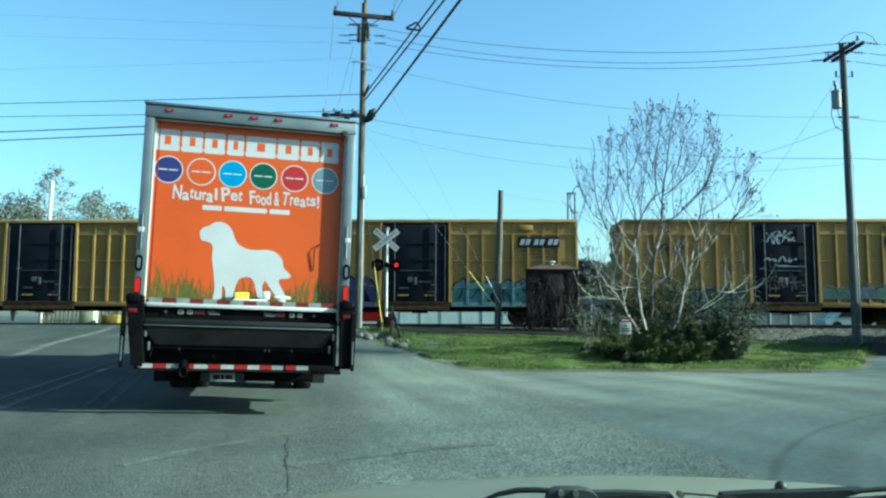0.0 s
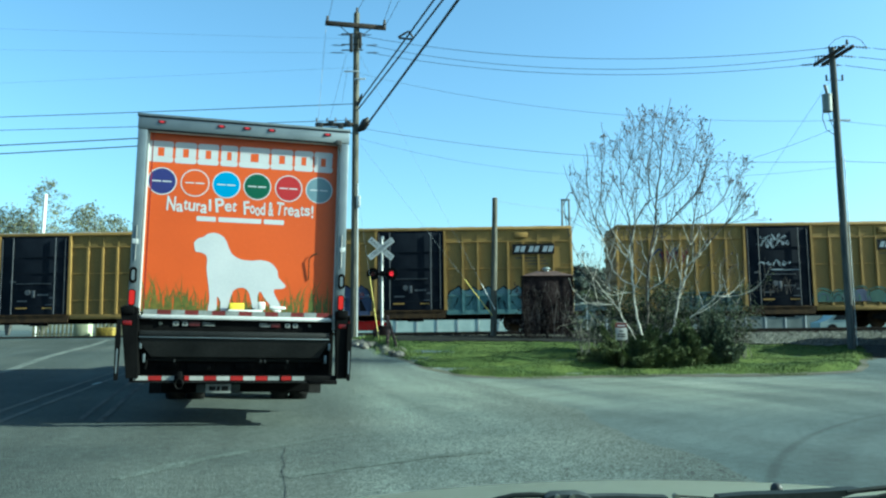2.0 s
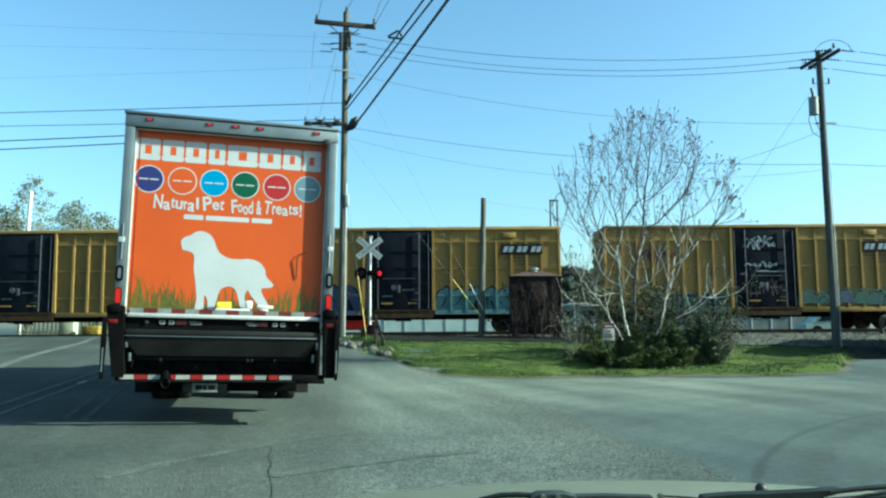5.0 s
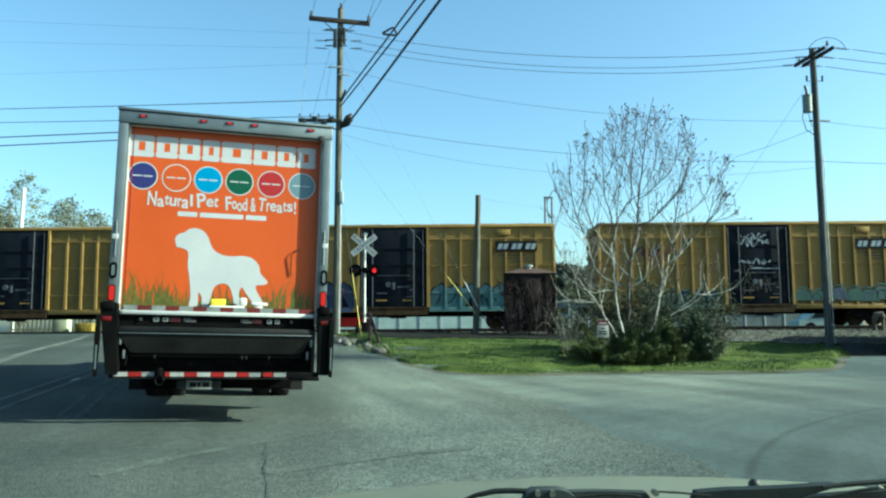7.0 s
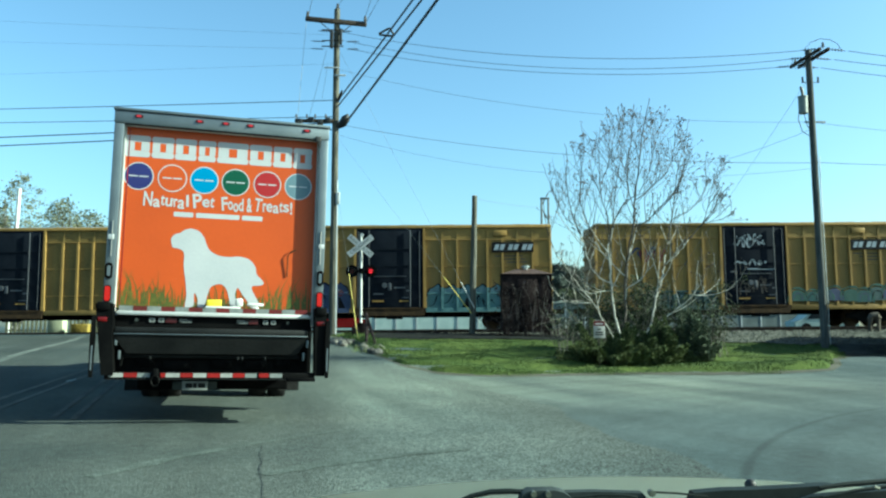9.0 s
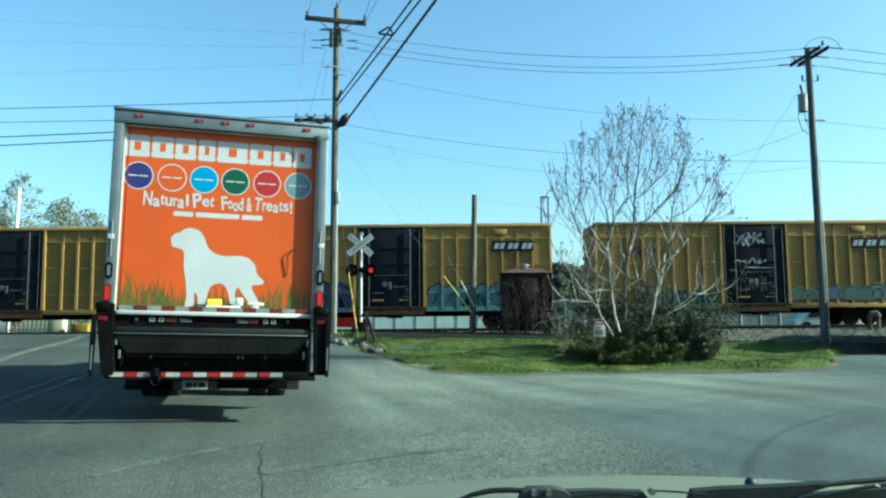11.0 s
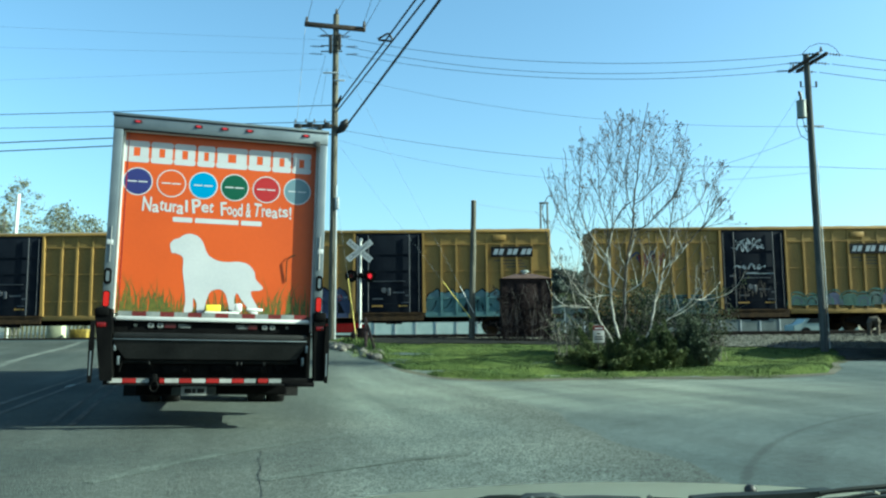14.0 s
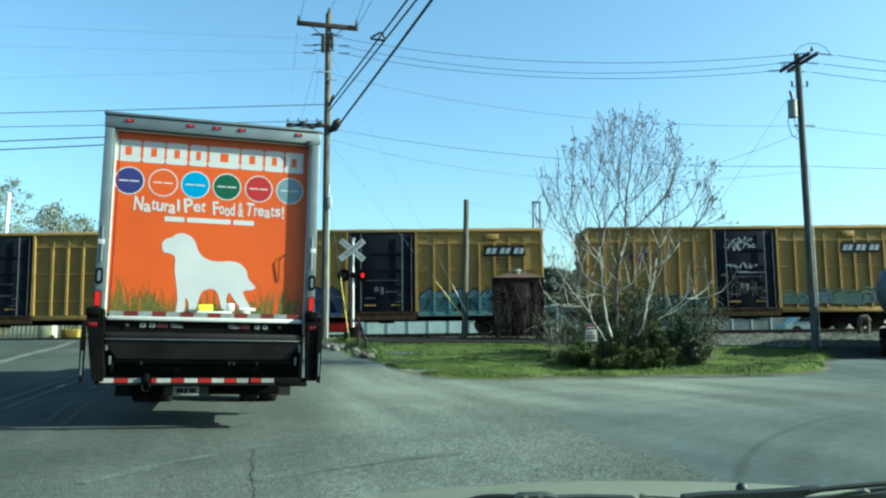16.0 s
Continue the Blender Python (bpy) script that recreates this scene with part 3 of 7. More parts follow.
def drive_x(y):
    """Where the lawn gives way to bare soil, darkened as if shaded, beside the drive."""
    return 12.3 + 0.35 * (y - 23) + 0.5 * noise.noise((y * 0.8, 2, 5))


def gravel_y(x):
    """Where the grass gives way to gravel before the track."""
    return 29.4 - 0.12 * (x - 7) + 0.4 * noise.noise((x * 0.6, 4, 3))


def soil_sheet(xs, ys, keep, lift):
    bm = bmesh.new()
    grid = {}
    for i, x in enumerate(xs):
        for j, y in enumerate(ys):
            grid[i, j] = bm.verts.new((x, y, max(lawn_height(x, y), ground_height(x, y)) + lift + 0.02 * noise.noise((x * 3, y * 3, 8))))
    for i in range(len(xs) - 1):
        for j in range(len(ys) - 1):
            if keep(xs[i], ys[j]):
                bm.faces.new((grid[i, j], grid[i + 1, j], grid[i + 1, j + 1], grid[i, j + 1]))
    for v in [v for v in bm.verts if not v.link_faces]:
        bm.verts.remove(v)
    return bm


solo("soil", soil_sheet(steps(9, 26, 0.12), steps(22.5, 32.6, 0.12), lambda x, y: x > drive_x(y) and y > edge_y(x) - 0.05 + 0.15 * noise.noise((x * 1.3, y, 2)), 0.035), SHADE_SOIL, "bare soil darkened as shade beside the drive", "soil", kind="structure")

solo("soil", soil_sheet(steps(-2.6, 8.0, 0.2), steps(28.0, 32.6, 0.2), lambda x, y: y > 29.1 + 0.5 * noise.noise((x * 0.7, 1, 3)) + 2.5 * smooth_step(6.6, 8.0, x), 0.03), BED_SHADE_SOIL, "bare soil blackened as shade between the grass and the track", "soil", kind="structure")

solo("gravel_verge", soil_sheet(steps(6.8, 26, 0.2), steps(26.5, 32.6, 0.15), lambda x, y: y > gravel_y(x) + 0.5 * noise.noise((x * 1.1, y, 6)), 0.045), BALLAST, "grey gravel between the grass and the track", "gravel", kind="structure")

rng = random.Random(5)
bm = bmesh.new()
count = 0
while count < 95000:
    x = rng.uniform(-4.6, 17.5)
    e = edge_y(x)
    y = e - 0.22 + (toe(x) - e + 0.22) * rng.random() ** 1.5
    if noise.noise((x * 0.9, y * 0.9, 3)) < -0.2 and rng.random() < 0.75:
        continue
    if x < 7.6 and y > 29.1 + 0.5 * noise.noise((x * 0.7, 1, 3)) and rng.random() < 0.97:
        continue
    if x > 6.8 and y > gravel_y(x) and rng.random() < 0.9:
        continue
    if x > drive_x(y) and rng.random() < 0.93:
        continue
    count += 1
    h = rng.uniform(0.02, 0.07) * (1 + 0.9 * noise.noise((x * 0.8, y * 0.8, 11)))
    a = rng.uniform(0, 6.28)
    w = rng.uniform(0.005, 0.010)
    z = lawn_height(x, y) - 0.01
    dx, dy = math.cos(a) * w, math.sin(a) * w
    lx, ly = rng.uniform(-0.05, 0.05), rng.uniform(-0.05, 0.05)
    bm.faces.new((bm.verts.new((x - dx, y - dy, z)), bm.verts.new((x + dx, y + dy, z)), bm.verts.new((x + lx, y + ly, z + h))))
for k in range(5200):
    y = rng.uniform(24.0, 31.0)
    x = -1.95 - 0.235 * (y - 24.0) + rng.gauss(0.15, 0.28)
    if noise.noise((x * 1.6, y * 1.6, 13)) < -0.15:
        continue
    h, a, w = rng.uniform(0.05, 0.26), rng.uniform(0, 6.28), rng.uniform(0.006, 0.014)
    z = max(lawn_height(x, y), ground_height(x, y)) - 0.01
    dx, dy = math.cos(a) * w, math.sin(a) * w
    bm.faces.new((bm.verts.new((x - dx, y - dy, z)), bm.verts.new((x + dx, y + dy, z)), bm.verts.new((x + rng.uniform(-0.12, 0.12), y + rng.uniform(-0.1, 0.1), z + h))))
solo("grass", bm, BLADE, "short green spring grass on the verge", "grass", kind="stuff", smooth=False)

# track bed, ties and rails: the train's track and an empty siding before it
TRACK_Y, SIDING_Y = 39.05, 35.1


def bed_height(x, y):
    r = rail_height(x) - 0.19
    g = ground_height(x, min(y, 36)) - 0.05
    return g + (r - g) * smooth_step(32.0, 33.7, y) * (1 - smooth_step(42.5, 45.5, y)) + 0.03 * noise.noise((x * 4, y * 4, 1)) * smooth_step(32.0, 33, y)


crossing = lambda x, y: x > -3.8 - 0.27 * (y - 33) or x < -24
solo("track_bed", sheet(steps(-60, 60, 0.3), steps(31.8, 46, 0.3), bed_height, crossing), BALLAST, "grey crushed-stone ballast bed under the rails", "ballast", kind="structure")
# strip coloured as the bed's shadow along the siding
solo("oily_soil", sheet(steps(-3.2, 7.4, 0.25), steps(32.0, 34.2, 0.2), lambda x, y: bed_height(x, y) + 0.035 + 0.03 * noise.noise((x * 2, y * 2, 6)), lambda x, y: noise.noise((x * 0.9, y * 1.6, 4)) > -0.38 + 0.25 * smooth_step(5, 7.4, x)), BED_SHADE_SOIL, "soil blackened as shade along the empty siding", "soil", kind="structure")
solo("crossing_panel", sheet(steps(-24.2, -2.6, 0.8), steps(31.6, 44, 0.5), lambda x, y: ground_height(x, 31.6) + 0.012 + (rail_height(x) - 0.03 - ground_height(x, 31.6)) * smooth_step(31.6, 36.5, y), lambda x, y: not crossing(x, y)),
     ASPHALT, "grey asphalt level crossing over the rails", "road", kind="structure")
for y in (TRACK_Y - 0.75, TRACK_Y + 0.75, SIDING_Y - 0.75, SIDING_Y + 0.75):
    bm = bmesh.new()
    for z0, z1, w in ((-0.16, -0.14, 0.07), (-0.14, -0.04, 0.012), (-0.04, 0.0, 0.036)):
        for x0, x1 in zip(steps(-60, 60, 10), steps(-60, 60, 10)[1:]):
            v = [bm.verts.new((x, y + q * w, rail_height(x) + z)) for x in (x0, x1) for q in (-1, 1) for z in (z0, z1)]
            for f in ((0, 1, 3, 2), (4, 6, 7, 5), (0, 4, 5, 1), (2, 3, 7, 6), (1, 5, 7, 3), (0, 2, 6, 4)):
                bm.faces.new([v[k] for k in f])
    solo("rail", bm, RAIL_DARK, "dark rusty steel running rail", "rail", "running rails", "structure", smooth=False)
tie = finish(box(-0.11, 0.11, -1.3, 1.3, -0.12, 0.06, 0.01), "tie", DARK_WOOD)
for y in (SIDING_Y, TRACK_Y):
    for x in steps(-3.0, 33, 0.55):
        solo("tie", tie, None, "dark creosoted wooden railway tie", "railway tie", "railway ties", m=pose(x, y, rail_height(x) - 0.20))
rnd = random.Random(2)
bm = bmesh.new()
for k in range(13000):
    x, y = rnd.uniform(-3.0, 24), rnd.uniform(32.2, 34.4)
    r = rnd.uniform(0.025, 0.06)
    if x > 7.5 and rnd.random() < 0.5:
        y = rnd.uniform(gravel_y(x), 32.3)
    c = Vector((x, y, (bed_height(x, y) if y > 32.2 else max(lawn_height(x, y), ground_height(x, y)) + 0.045) + r * 0.3))
    v = [bm.verts.new(c + Vector(d) * r * rnd.uniform(0.6, 1.2)) for d in ((1, 0, 0), (-0.5, 0.8, 0), (-0.5, -0.8, 0), (0, 0, 1))]
    for f in ((0, 1, 3), (1, 2, 3), (2, 0, 3)):
        bm.faces.new([v[i] for i in f])
solo("ballast_stones", bm, BALLAST, "loose grey ballast stones along the siding", "ballast", kind="stuff", smooth=False)

# ---- the delivery truck ----


def delivery_truck():
    t = thing("box_truck", pose(-2.735, 9.403, 0.0, 0, 1.2, 15.4), "orange and white box truck with a folded rear liftgate", "truck")
    # box: white shell with an open rear frame, the roll-up door set back in it
    shell = bmesh.new()
    box(-1.27, -1.15, 0.09, 8.4, 1.36, 3.60, 0, shell)
    box(1.15, 1.27, 0.09, 8.4, 1.36, 3.60, 0, shell)
    box(-1.27, 1.27, 0.02, 8.4, 3.60, 3.76, 0.02, shell)
    box(-1.15, 1.15, 8.3, 8.4, 1.36, 3.60, 0, shell)
    box(-1.20, 1.20, 0.1, 8.4, 1.22, 1.36, 0, shell)
    part("box_body", shell, WHITE_PAINT, t, "white panelled cargo box")
    part("roof_edge", box(-1.295, 1.295, -0.03, 0.05, 3.765, 3.80, 0.008), ALU, t)
    part("header", box(-1.285, 1.285, -0.012, 0.09, 3.61, 3.762, 0.012), ALU, t, "grey aluminium header with marker lamps")
    for sx in (-1, 1):
        part("rear_post", box(sx * 1.225 - 0.055, sx * 1.225 + 0.055, -0.01, 0.09, 1.36, 3.608, 0.012), ALU, t, "grey aluminium corner post")
        part("post_liner", box(sx * 1.166 - 0.003, sx * 1.166 + 0.003, -0.004, 0.108, 1.40, 3.60), ALU, t)
    door = part("roll_door", box(-1.165, 1.165, 0.108, 0.14, 1.40, 3.61), ORANGE, t, "orange printed roll-up door")
    part("header_lip", box(-1.16, 1.16, -0.016, 0.02, 3.598, 3.609, 0.003), BLACK, t)
    part("rain_strap", box(1.11, 1.185, -0.026, -0.013, 3.575, 3.645, 0.008), TRIM, t)
    part("strap_hook", plate([(1.15, 3.575), (1.185, 3.575), (1.178, 3.50), (1.165, 3.50)], -0.026, -0.015), TRIM, t)
    for z in (1.78, 2.16, 2.54, 2.92, 3.30):
        part("door_seam", box(-1.15, 1.15, 0.1072, 0.113, z - 0.003, z + 0.003), ORANGE, door)
    part("door_edge", box(-1.118, -1.108, 0.1045, 0.113, 1.42, 3.6), TAPE_RED, door)
    for x in (-1.01, -0.31, 0.0, 0.30, 1.00):
        lamp = part("marker_lamp", plate(round_rect(x - 0.024, x + 0.024, 3.697, 3.717, 0.009), -0.035, -0.012), MARKER_RED, t, "lit red marker lamp")
        part("lamp_base", plate(round_rect(x - 0.05, x + 0.05, 3.688, 3.728, 0.018), -0.019, -0.011), LAMP_DARK, lamp)
    # printed door: block letters, discs, slogan, emblem and grass
    front = 0.1076
    spans = ((-1.16, -0.87), (-0.855, -0.595), (-0.585, -0.33), (-0.31, -0.10), (-0.085, 0.295), (0.305, 0.585), (0.60, 0.84), (0.85, 1.09))
    for x0, x1 in spans:
        w = x1 - x0
        bm = plate(round_rect(x0, x1, 3.42, 3.5, 0.03), front - 0.0008, front)
        plate(round_rect(x0, x1, 3.235, 3.312, 0.03), front - 0.0008, front, bm)
        plate(round_rect(x0 + 0.03 * w, x0 + 0.37 * w, 3.313, 3.419, 0.004), front - 0.0008, front, bm)
        plate(round_rect(x0 + 0.63 * w, x0 + 0.97 * w, 3.313, 3.419, 0.004), front - 0.0008, front, bm)
        part("name_block", bm, VINYL_WHITE, door, "white block of the printed name")
    for x, m in zip((-0.985, -0.598, -0.222, 0.153, 0.542, 0.927), (VINYL_NAVY, ORANGE, VINYL_SKY, VINYL_GREEN, VINYL_RED, VINYL_SLATE)):
        ring = part("disc_ring", plate(disc(x, 3.0, 0.172), front - 0.0008, front), VINYL_WHITE, door, "white ring round a printed disc")
        part("disc", plate(disc(x, 3.0, 0.158), front - 0.0016, front - 0.0008), m, ring)
        for k in range(2):
            x0 = x - 0.115 + k * 0.12
            part("print_bar", plate(round_rect(x0, x0 + 0.105, 2.991, 3.007, 0.005), front - 0.0024, front - 0.0016), VINYL_WHITE, ring)
    # hand-printed slogan: letters of uneven height that hop along the line
    hop = random.Random(12)
    for word, x0, x1 in (("Natural", -0.92, -0.38), ("Pet", -0.355, -0.085), ("Food", -0.01, 0.265), ("&", 0.295, 0.365), ("Treats!", 0.39, 0.875)):
        wide = {c: 0.62 if c in "tlri!" else 1.25 if c in "NPFT" else 1.0 for c in word}
        total, at = sum(wide[c] for c in word), x0
        for k, c in enumerate(word):
            w = (x1 - x0) * wide[c] / total
            big = 0.25 if c in "NPFT&" else 0.215
            lettering(c, big * hop.uniform(0.94, 1.06), VINYL_WHITE, "slogan_letter", door, pose(at + w / 2, front - 0.0012, 2.715 + hop.uniform(-0.018, 0.018), 90, hop.uniform(-7, 7), 0), w * (0.92 if c not in "li!" else 0.55), 0.02)
            at += w
    for x0, x1 in ((-0.56, -0.33), (-0.30, 0.22), (0.25, 0.50)):
        part("address_bar", plate(round_rect(x0, x1, 2.528, 2.588, 0.012), front - 0.0008, front), VINYL_WHITE, door)
    emblem = [(-0.57, 2.22), (-0.57, 2.26), (-0.53, 2.31), (-0.47, 2.33), (-0.42, 2.37), (-0.34, 2.39), (-0.25, 2.36), (-0.19, 2.29), (-0.15, 2.19), (-0.10, 2.12), (-0.00, 2.07), (0.12, 2.06), (0.24, 2.07), (0.36, 2.04), (0.44, 1.95), (0.46, 1.86), (0.55, 1.76), (0.51, 1.72),
              (0.42, 1.71), (0.41, 1.67), (0.45, 1.59), (0.50, 1.50), (0.48, 1.45), (0.41, 1.44), (0.36, 1.52), (0.29, 1.61), (0.24, 1.68), (0.21, 1.59), (0.24, 1.49), (0.23, 1.44), (0.17, 1.44), (0.14, 1.55), (0.10, 1.67), (0.03, 1.72), (-0.07, 1.69), (-0.11, 1.60),
              (-0.14, 1.46), (-0.16, 1.43), (-0.22, 1.43), (-0.23, 1.54), (-0.27, 1.60), (-0.27, 1.46), (-0.30, 1.43), (-0.37, 1.43), (-0.36, 1.56), (-0.38, 1.74), (-0.41, 1.93), (-0.41, 2.05), (-0.43, 2.11), (-0.50, 2.14), (-0.55, 2.15)]
    soft = []
    for i in range(len(emblem)):
        p0, p1, p2, p3 = (Vector(emblem[(i + j) % len(emblem)]) for j in (-1, 0, 1, 2))
        for u in (0, 0.25, 0.5, 0.75):
            soft.append(tuple(0.5 * (2 * p1 + (p2 - p0) * u + (2 * p0 - 5 * p1 + 4 * p2 - p3) * u * u + (3 * p1 - p0 - 3 * p2 + p3) * u ** 3)))
    part("emblem", plate(soft, front - 0.002, front - 0.0009), VINYL_WHITE, door, "plain white printed emblem", smooth=False)
    r = random.Random(3)
    bm = bmesh.new()
    for k in range(330):
        x = r.uniform(-1.14, 1.13)
        h = r.uniform(0.03, 0.19) * (1.55 if abs(x) > 0.6 else 0.95) + (0.2 if r.random() < (0.22 if abs(x) > 0.6 else 0.1) else 0)
        lean = r.uniform(-0.35, 0.35) * h
        w = r.uniform(0.004, 0.011)
        y = front - 0.0004 - 0.000001 * k
        mid = (x + lean * 0.35, 1.42 + h * 0.6)
        bm.faces.new([bm.verts.new((a, y, b)) for a, b in ((x - w, 1.40), (x + w, 1.40), (mid[0] + w * 0.8, mid[1]), (x + lean, 1.42 + h), (mid[0] - w * 0.8, mid[1]))])
    part("printed_grass", bm, VINYL_BLADE, door, "green grass print along the door's foot", smooth=False)
    # pull strap recess and latch
    part("pull_strap", tube([(0.83, front - 0.012, 1.84), (0.83, front - 0.03, 2.1), (0.87, front - 0.03, 2.16), (0.93, front - 0.012, 2.18)], 0.008), RUST, door, "thin dark door strap")
    latch = part("latch_plate", box(-0.13, 0.28, 0.02, 0.066, 1.395, 1.445, 0.006), WHITE_PAINT, door, "white latch bracket")
    part("latch_label", box(-0.115, 0.055, 0.045, 0.064, 1.446, 1.525, 0.004), YELLOW_LABEL, latch, "yellow warning label")
    part("latch_arm", box(0.22, 0.31, 0.03, 0.064, 1.446, 1.55, 0.02), WHITE_PAINT, latch)
    part("latch_arm", box(0.36, 0.56, 0.03, 0.064, 1.455, 1.495, 0.015), WHITE_PAINT, latch)
    part("latch_arm", box(0.42, 0.50, 0.03, 0.064, 1.42, 1.454, 0.01), WHITE_PAINT, latch)
    # lamps in the posts
    for sx in (-1, 1):
        x = sx * 1.235
        part("bulkhead_ring", plate(round_rect(x - 0.042, x + 0.042, 1.73, 1.925, 0.04), -0.022, -0.011), BLACK, t)
        part("bulkhead_lens", plate(round_rect(x - 0.018, x + 0.018, 1.765, 1.89, 0.018), -0.027, -0.022), ALU, t)
        part("lamp_housing", plate(round_rect(x - 0.04, x + 0.04, 1.462, 1.658, 0.03), -0.02, -0.0105), BLACK, t)
        part("tail_lamp", plate(round_rect(x - 0.029, x + 0.029, 1.475, 1.645, 0.022), -0.035, -0.011), LAMP_RED, t, "lit red tail lamp")
        part("post_rod", rod((x - sx * 0.01, -0.02, 2.0), (x - sx * 0.01, -0.02, 2.42), 0.007), STEEL, t)
        part("hinge_block", box(x - 0.035, x + 0.035, -0.025, -0.01, 2.2, 2.26, 0.005), GALV, t)
    # sill with tape, plate holder row
    part("sill", box(-1.12, 1.12, -0.03, 0.10, 1.315, 1.365, 0.012), SILL, t, "bright steel door sill")
    for k in range(14):
        x0 = -1.10 + k * 0.157
        part("tape", box(x0, x0 + 0.154, -0.006, 0.05, 1.366, 1.424), DULL_RED if k % 2 else DULL_TAPE, t)
    part("light_bar", box(-1.14, 1.14, 0.03, 0.12, 1.16, 1.314), BLACK, t)
    for x0, x1, m in ((-0.76, -0.695, DULL_TAPE), (-0.655, -0.59, DULL_TAPE), (-0.575, -0.45, LAMP_DARK), (0.39, 0.50, LAMP_DARK), (0.56, 0.62, DULL_TAPE), (0.655, 0.715, DULL_TAPE)):
        lamp = part("rear_lamp", plate(round_rect(x0, x1, 1.236, 1.288, 0.012), 0.012, 0.03), m, t)
        if m is DULL_TAPE:
            part("lamp_bolt", plate(disc((x0 + x1) / 2, 1.262, 0.011, 12), 0.008, 0.0115), BLACK, lamp)
    for x0 in (-0.43, 0.24):
        label = part("data_label", plate(round_rect(x0, x0 + 0.16, 1.236, 1.288, 0.004), 0.022, 0.03), DECK, t, "dark data label with pale print")
        for k, (u, v) in enumerate(((0.01, 0.1), (0.01, 0.145), (0.03, 0.15))):
            part("print_bar", box(x0 + u, x0 + v, 0.0195, 0.0215, 1.272 - 0.016 * k, 1.281 - 0.016 * k), DULL_TAPE, label)
    for x in (-0.9, 0.86):
        part("eye_bolt", rod((x, 0.0, 1.26), (x, 0.04, 1.26), 0.02), WIPER_GREY, t)
    # folded liftgate
    gate = part("liftgate", box(-1.125, 1.10, -0.11, 0.0, 1.105, 1.175, 0.02), DECK, t, "folded black steel liftgate platform")
    slope = Matrix.Translation((0, -0.13, 1.095)) @ pose(0, 0, 0, 22, 0, 0) @ Matrix.Translation((0, 0, -1.095))
    bm = plate([(-1.12, 1.092), (1.095, 1.092), (1.08, 1.02), (0.98, 0.85), (-0.98, 0.85), (-1.10, 1.02)], 0.0, 0.05)
    bmesh.ops.transform(bm, matrix=slope, verts=bm.verts)
    part("platform", bm, DECK, gate, smooth=False)
    part("platform_edge", box(-1.12, 1.095, -0.142, -0.10, 1.092, 1.103, 0.003), ALU, gate, "worn pale platform edge")
    for x in (-0.72, 0.28, 0.33, 0.6):
        part("gate_clip", box(x - 0.012, x + 0.012, -0.03, 0.0, 0.80, 0.84, 0.004), DECK, gate)
    for x, z, w in ((-0.78, 0.78, 0.10), (-0.42, 0.74, 0.16), (0.1, 0.76, 0.12), (0.5, 0.75, 0.14), (0.82, 0.77, 0.09)):
        part("bracket", box(x - w, x + w, 0.09, 0.135, z - 0.06, z + 0.05, 0.012), BLACK, t)
        part("pin", rod((x + w * 0.6, 0.05, z), (x + w * 0.6, 0.1, z), 0.022, n=10), BLACK, t)
    part("drive_shaft", rod((-1.02, 0.07, 0.835), (1.02, 0.07, 0.835), 0.022, n=10), DECK, t)
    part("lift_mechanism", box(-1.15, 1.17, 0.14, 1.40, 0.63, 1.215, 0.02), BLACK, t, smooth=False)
    for sx in (-1, 1):
        outline = [(-1.335, 1.44), (-1.15, 1.44), (-1.10, 0.62), (-1.23, 0.62)] if sx < 0 else [(1.17, 1.44), (1.315, 1.44), (1.325, 0.62), (1.195, 0.62)]
        post = part("lift_post", plate(outline, -0.16, 0.05), BLACK, t, "black liftgate column", smooth=False)
        part("reflector", box(sx * 1.25 - 0.05, sx * 1.25 + 0.05, -0.168, -0.155, 1.235, 1.285, 0.004), LENS_RED, post)
        part("column_cap", box(sx * 1.245 - 0.07, sx * 1.245 + 0.07, -0.19, 0.02, 1.36, 1.46, 0.02), BLACK, post)
        x = sx * 1.335
        arm = part("lift_arm", plate([(x - 0.02, 1.3), (x + 0.02, 1.3), (x + 0.03, 1.05), (x + 0.02, 0.60), (x - 0.02, 0.60), (x - 0.03, 1.05)], -0.2, -0.16), BLACK, post)
        part("arm_slot", plate(round_rect(x - 0.008, x + 0.008, 0.68, 0.96, 0.007), -0.203, -0.2), ALU, arm)
        part("hydraulic_rod", rod((sx * 1.0, -0.02, 0.98), (sx * 1.05, 0.02, 0.72), 0.014), BLACK, post)
        part("gate_clip", box(sx * 1.06 - 0.014, sx * 1.06 + 0.014, -0.06, -0.03, 0.80, 0.90, 0.006), ALU, post)
        part("gate_clip", box(sx * 1.1 - 0.014, sx * 1.1 + 0.014, -0.1, -0.07, 0.96, 1.05, 0.006), ALU, post)
    # the rear box also blacks out the void behind the folded gate
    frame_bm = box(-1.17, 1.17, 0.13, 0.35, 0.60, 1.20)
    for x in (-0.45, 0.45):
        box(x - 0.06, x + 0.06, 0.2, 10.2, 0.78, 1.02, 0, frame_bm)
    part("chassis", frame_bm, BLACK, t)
    # underride bar with red and white tape
    bar = part("underride_bar", box(-1.20, 1.20, -0.13, -0.03, 0.572, 0.655, 0.015), BLACK, t, "black underride bar with red and white tape")
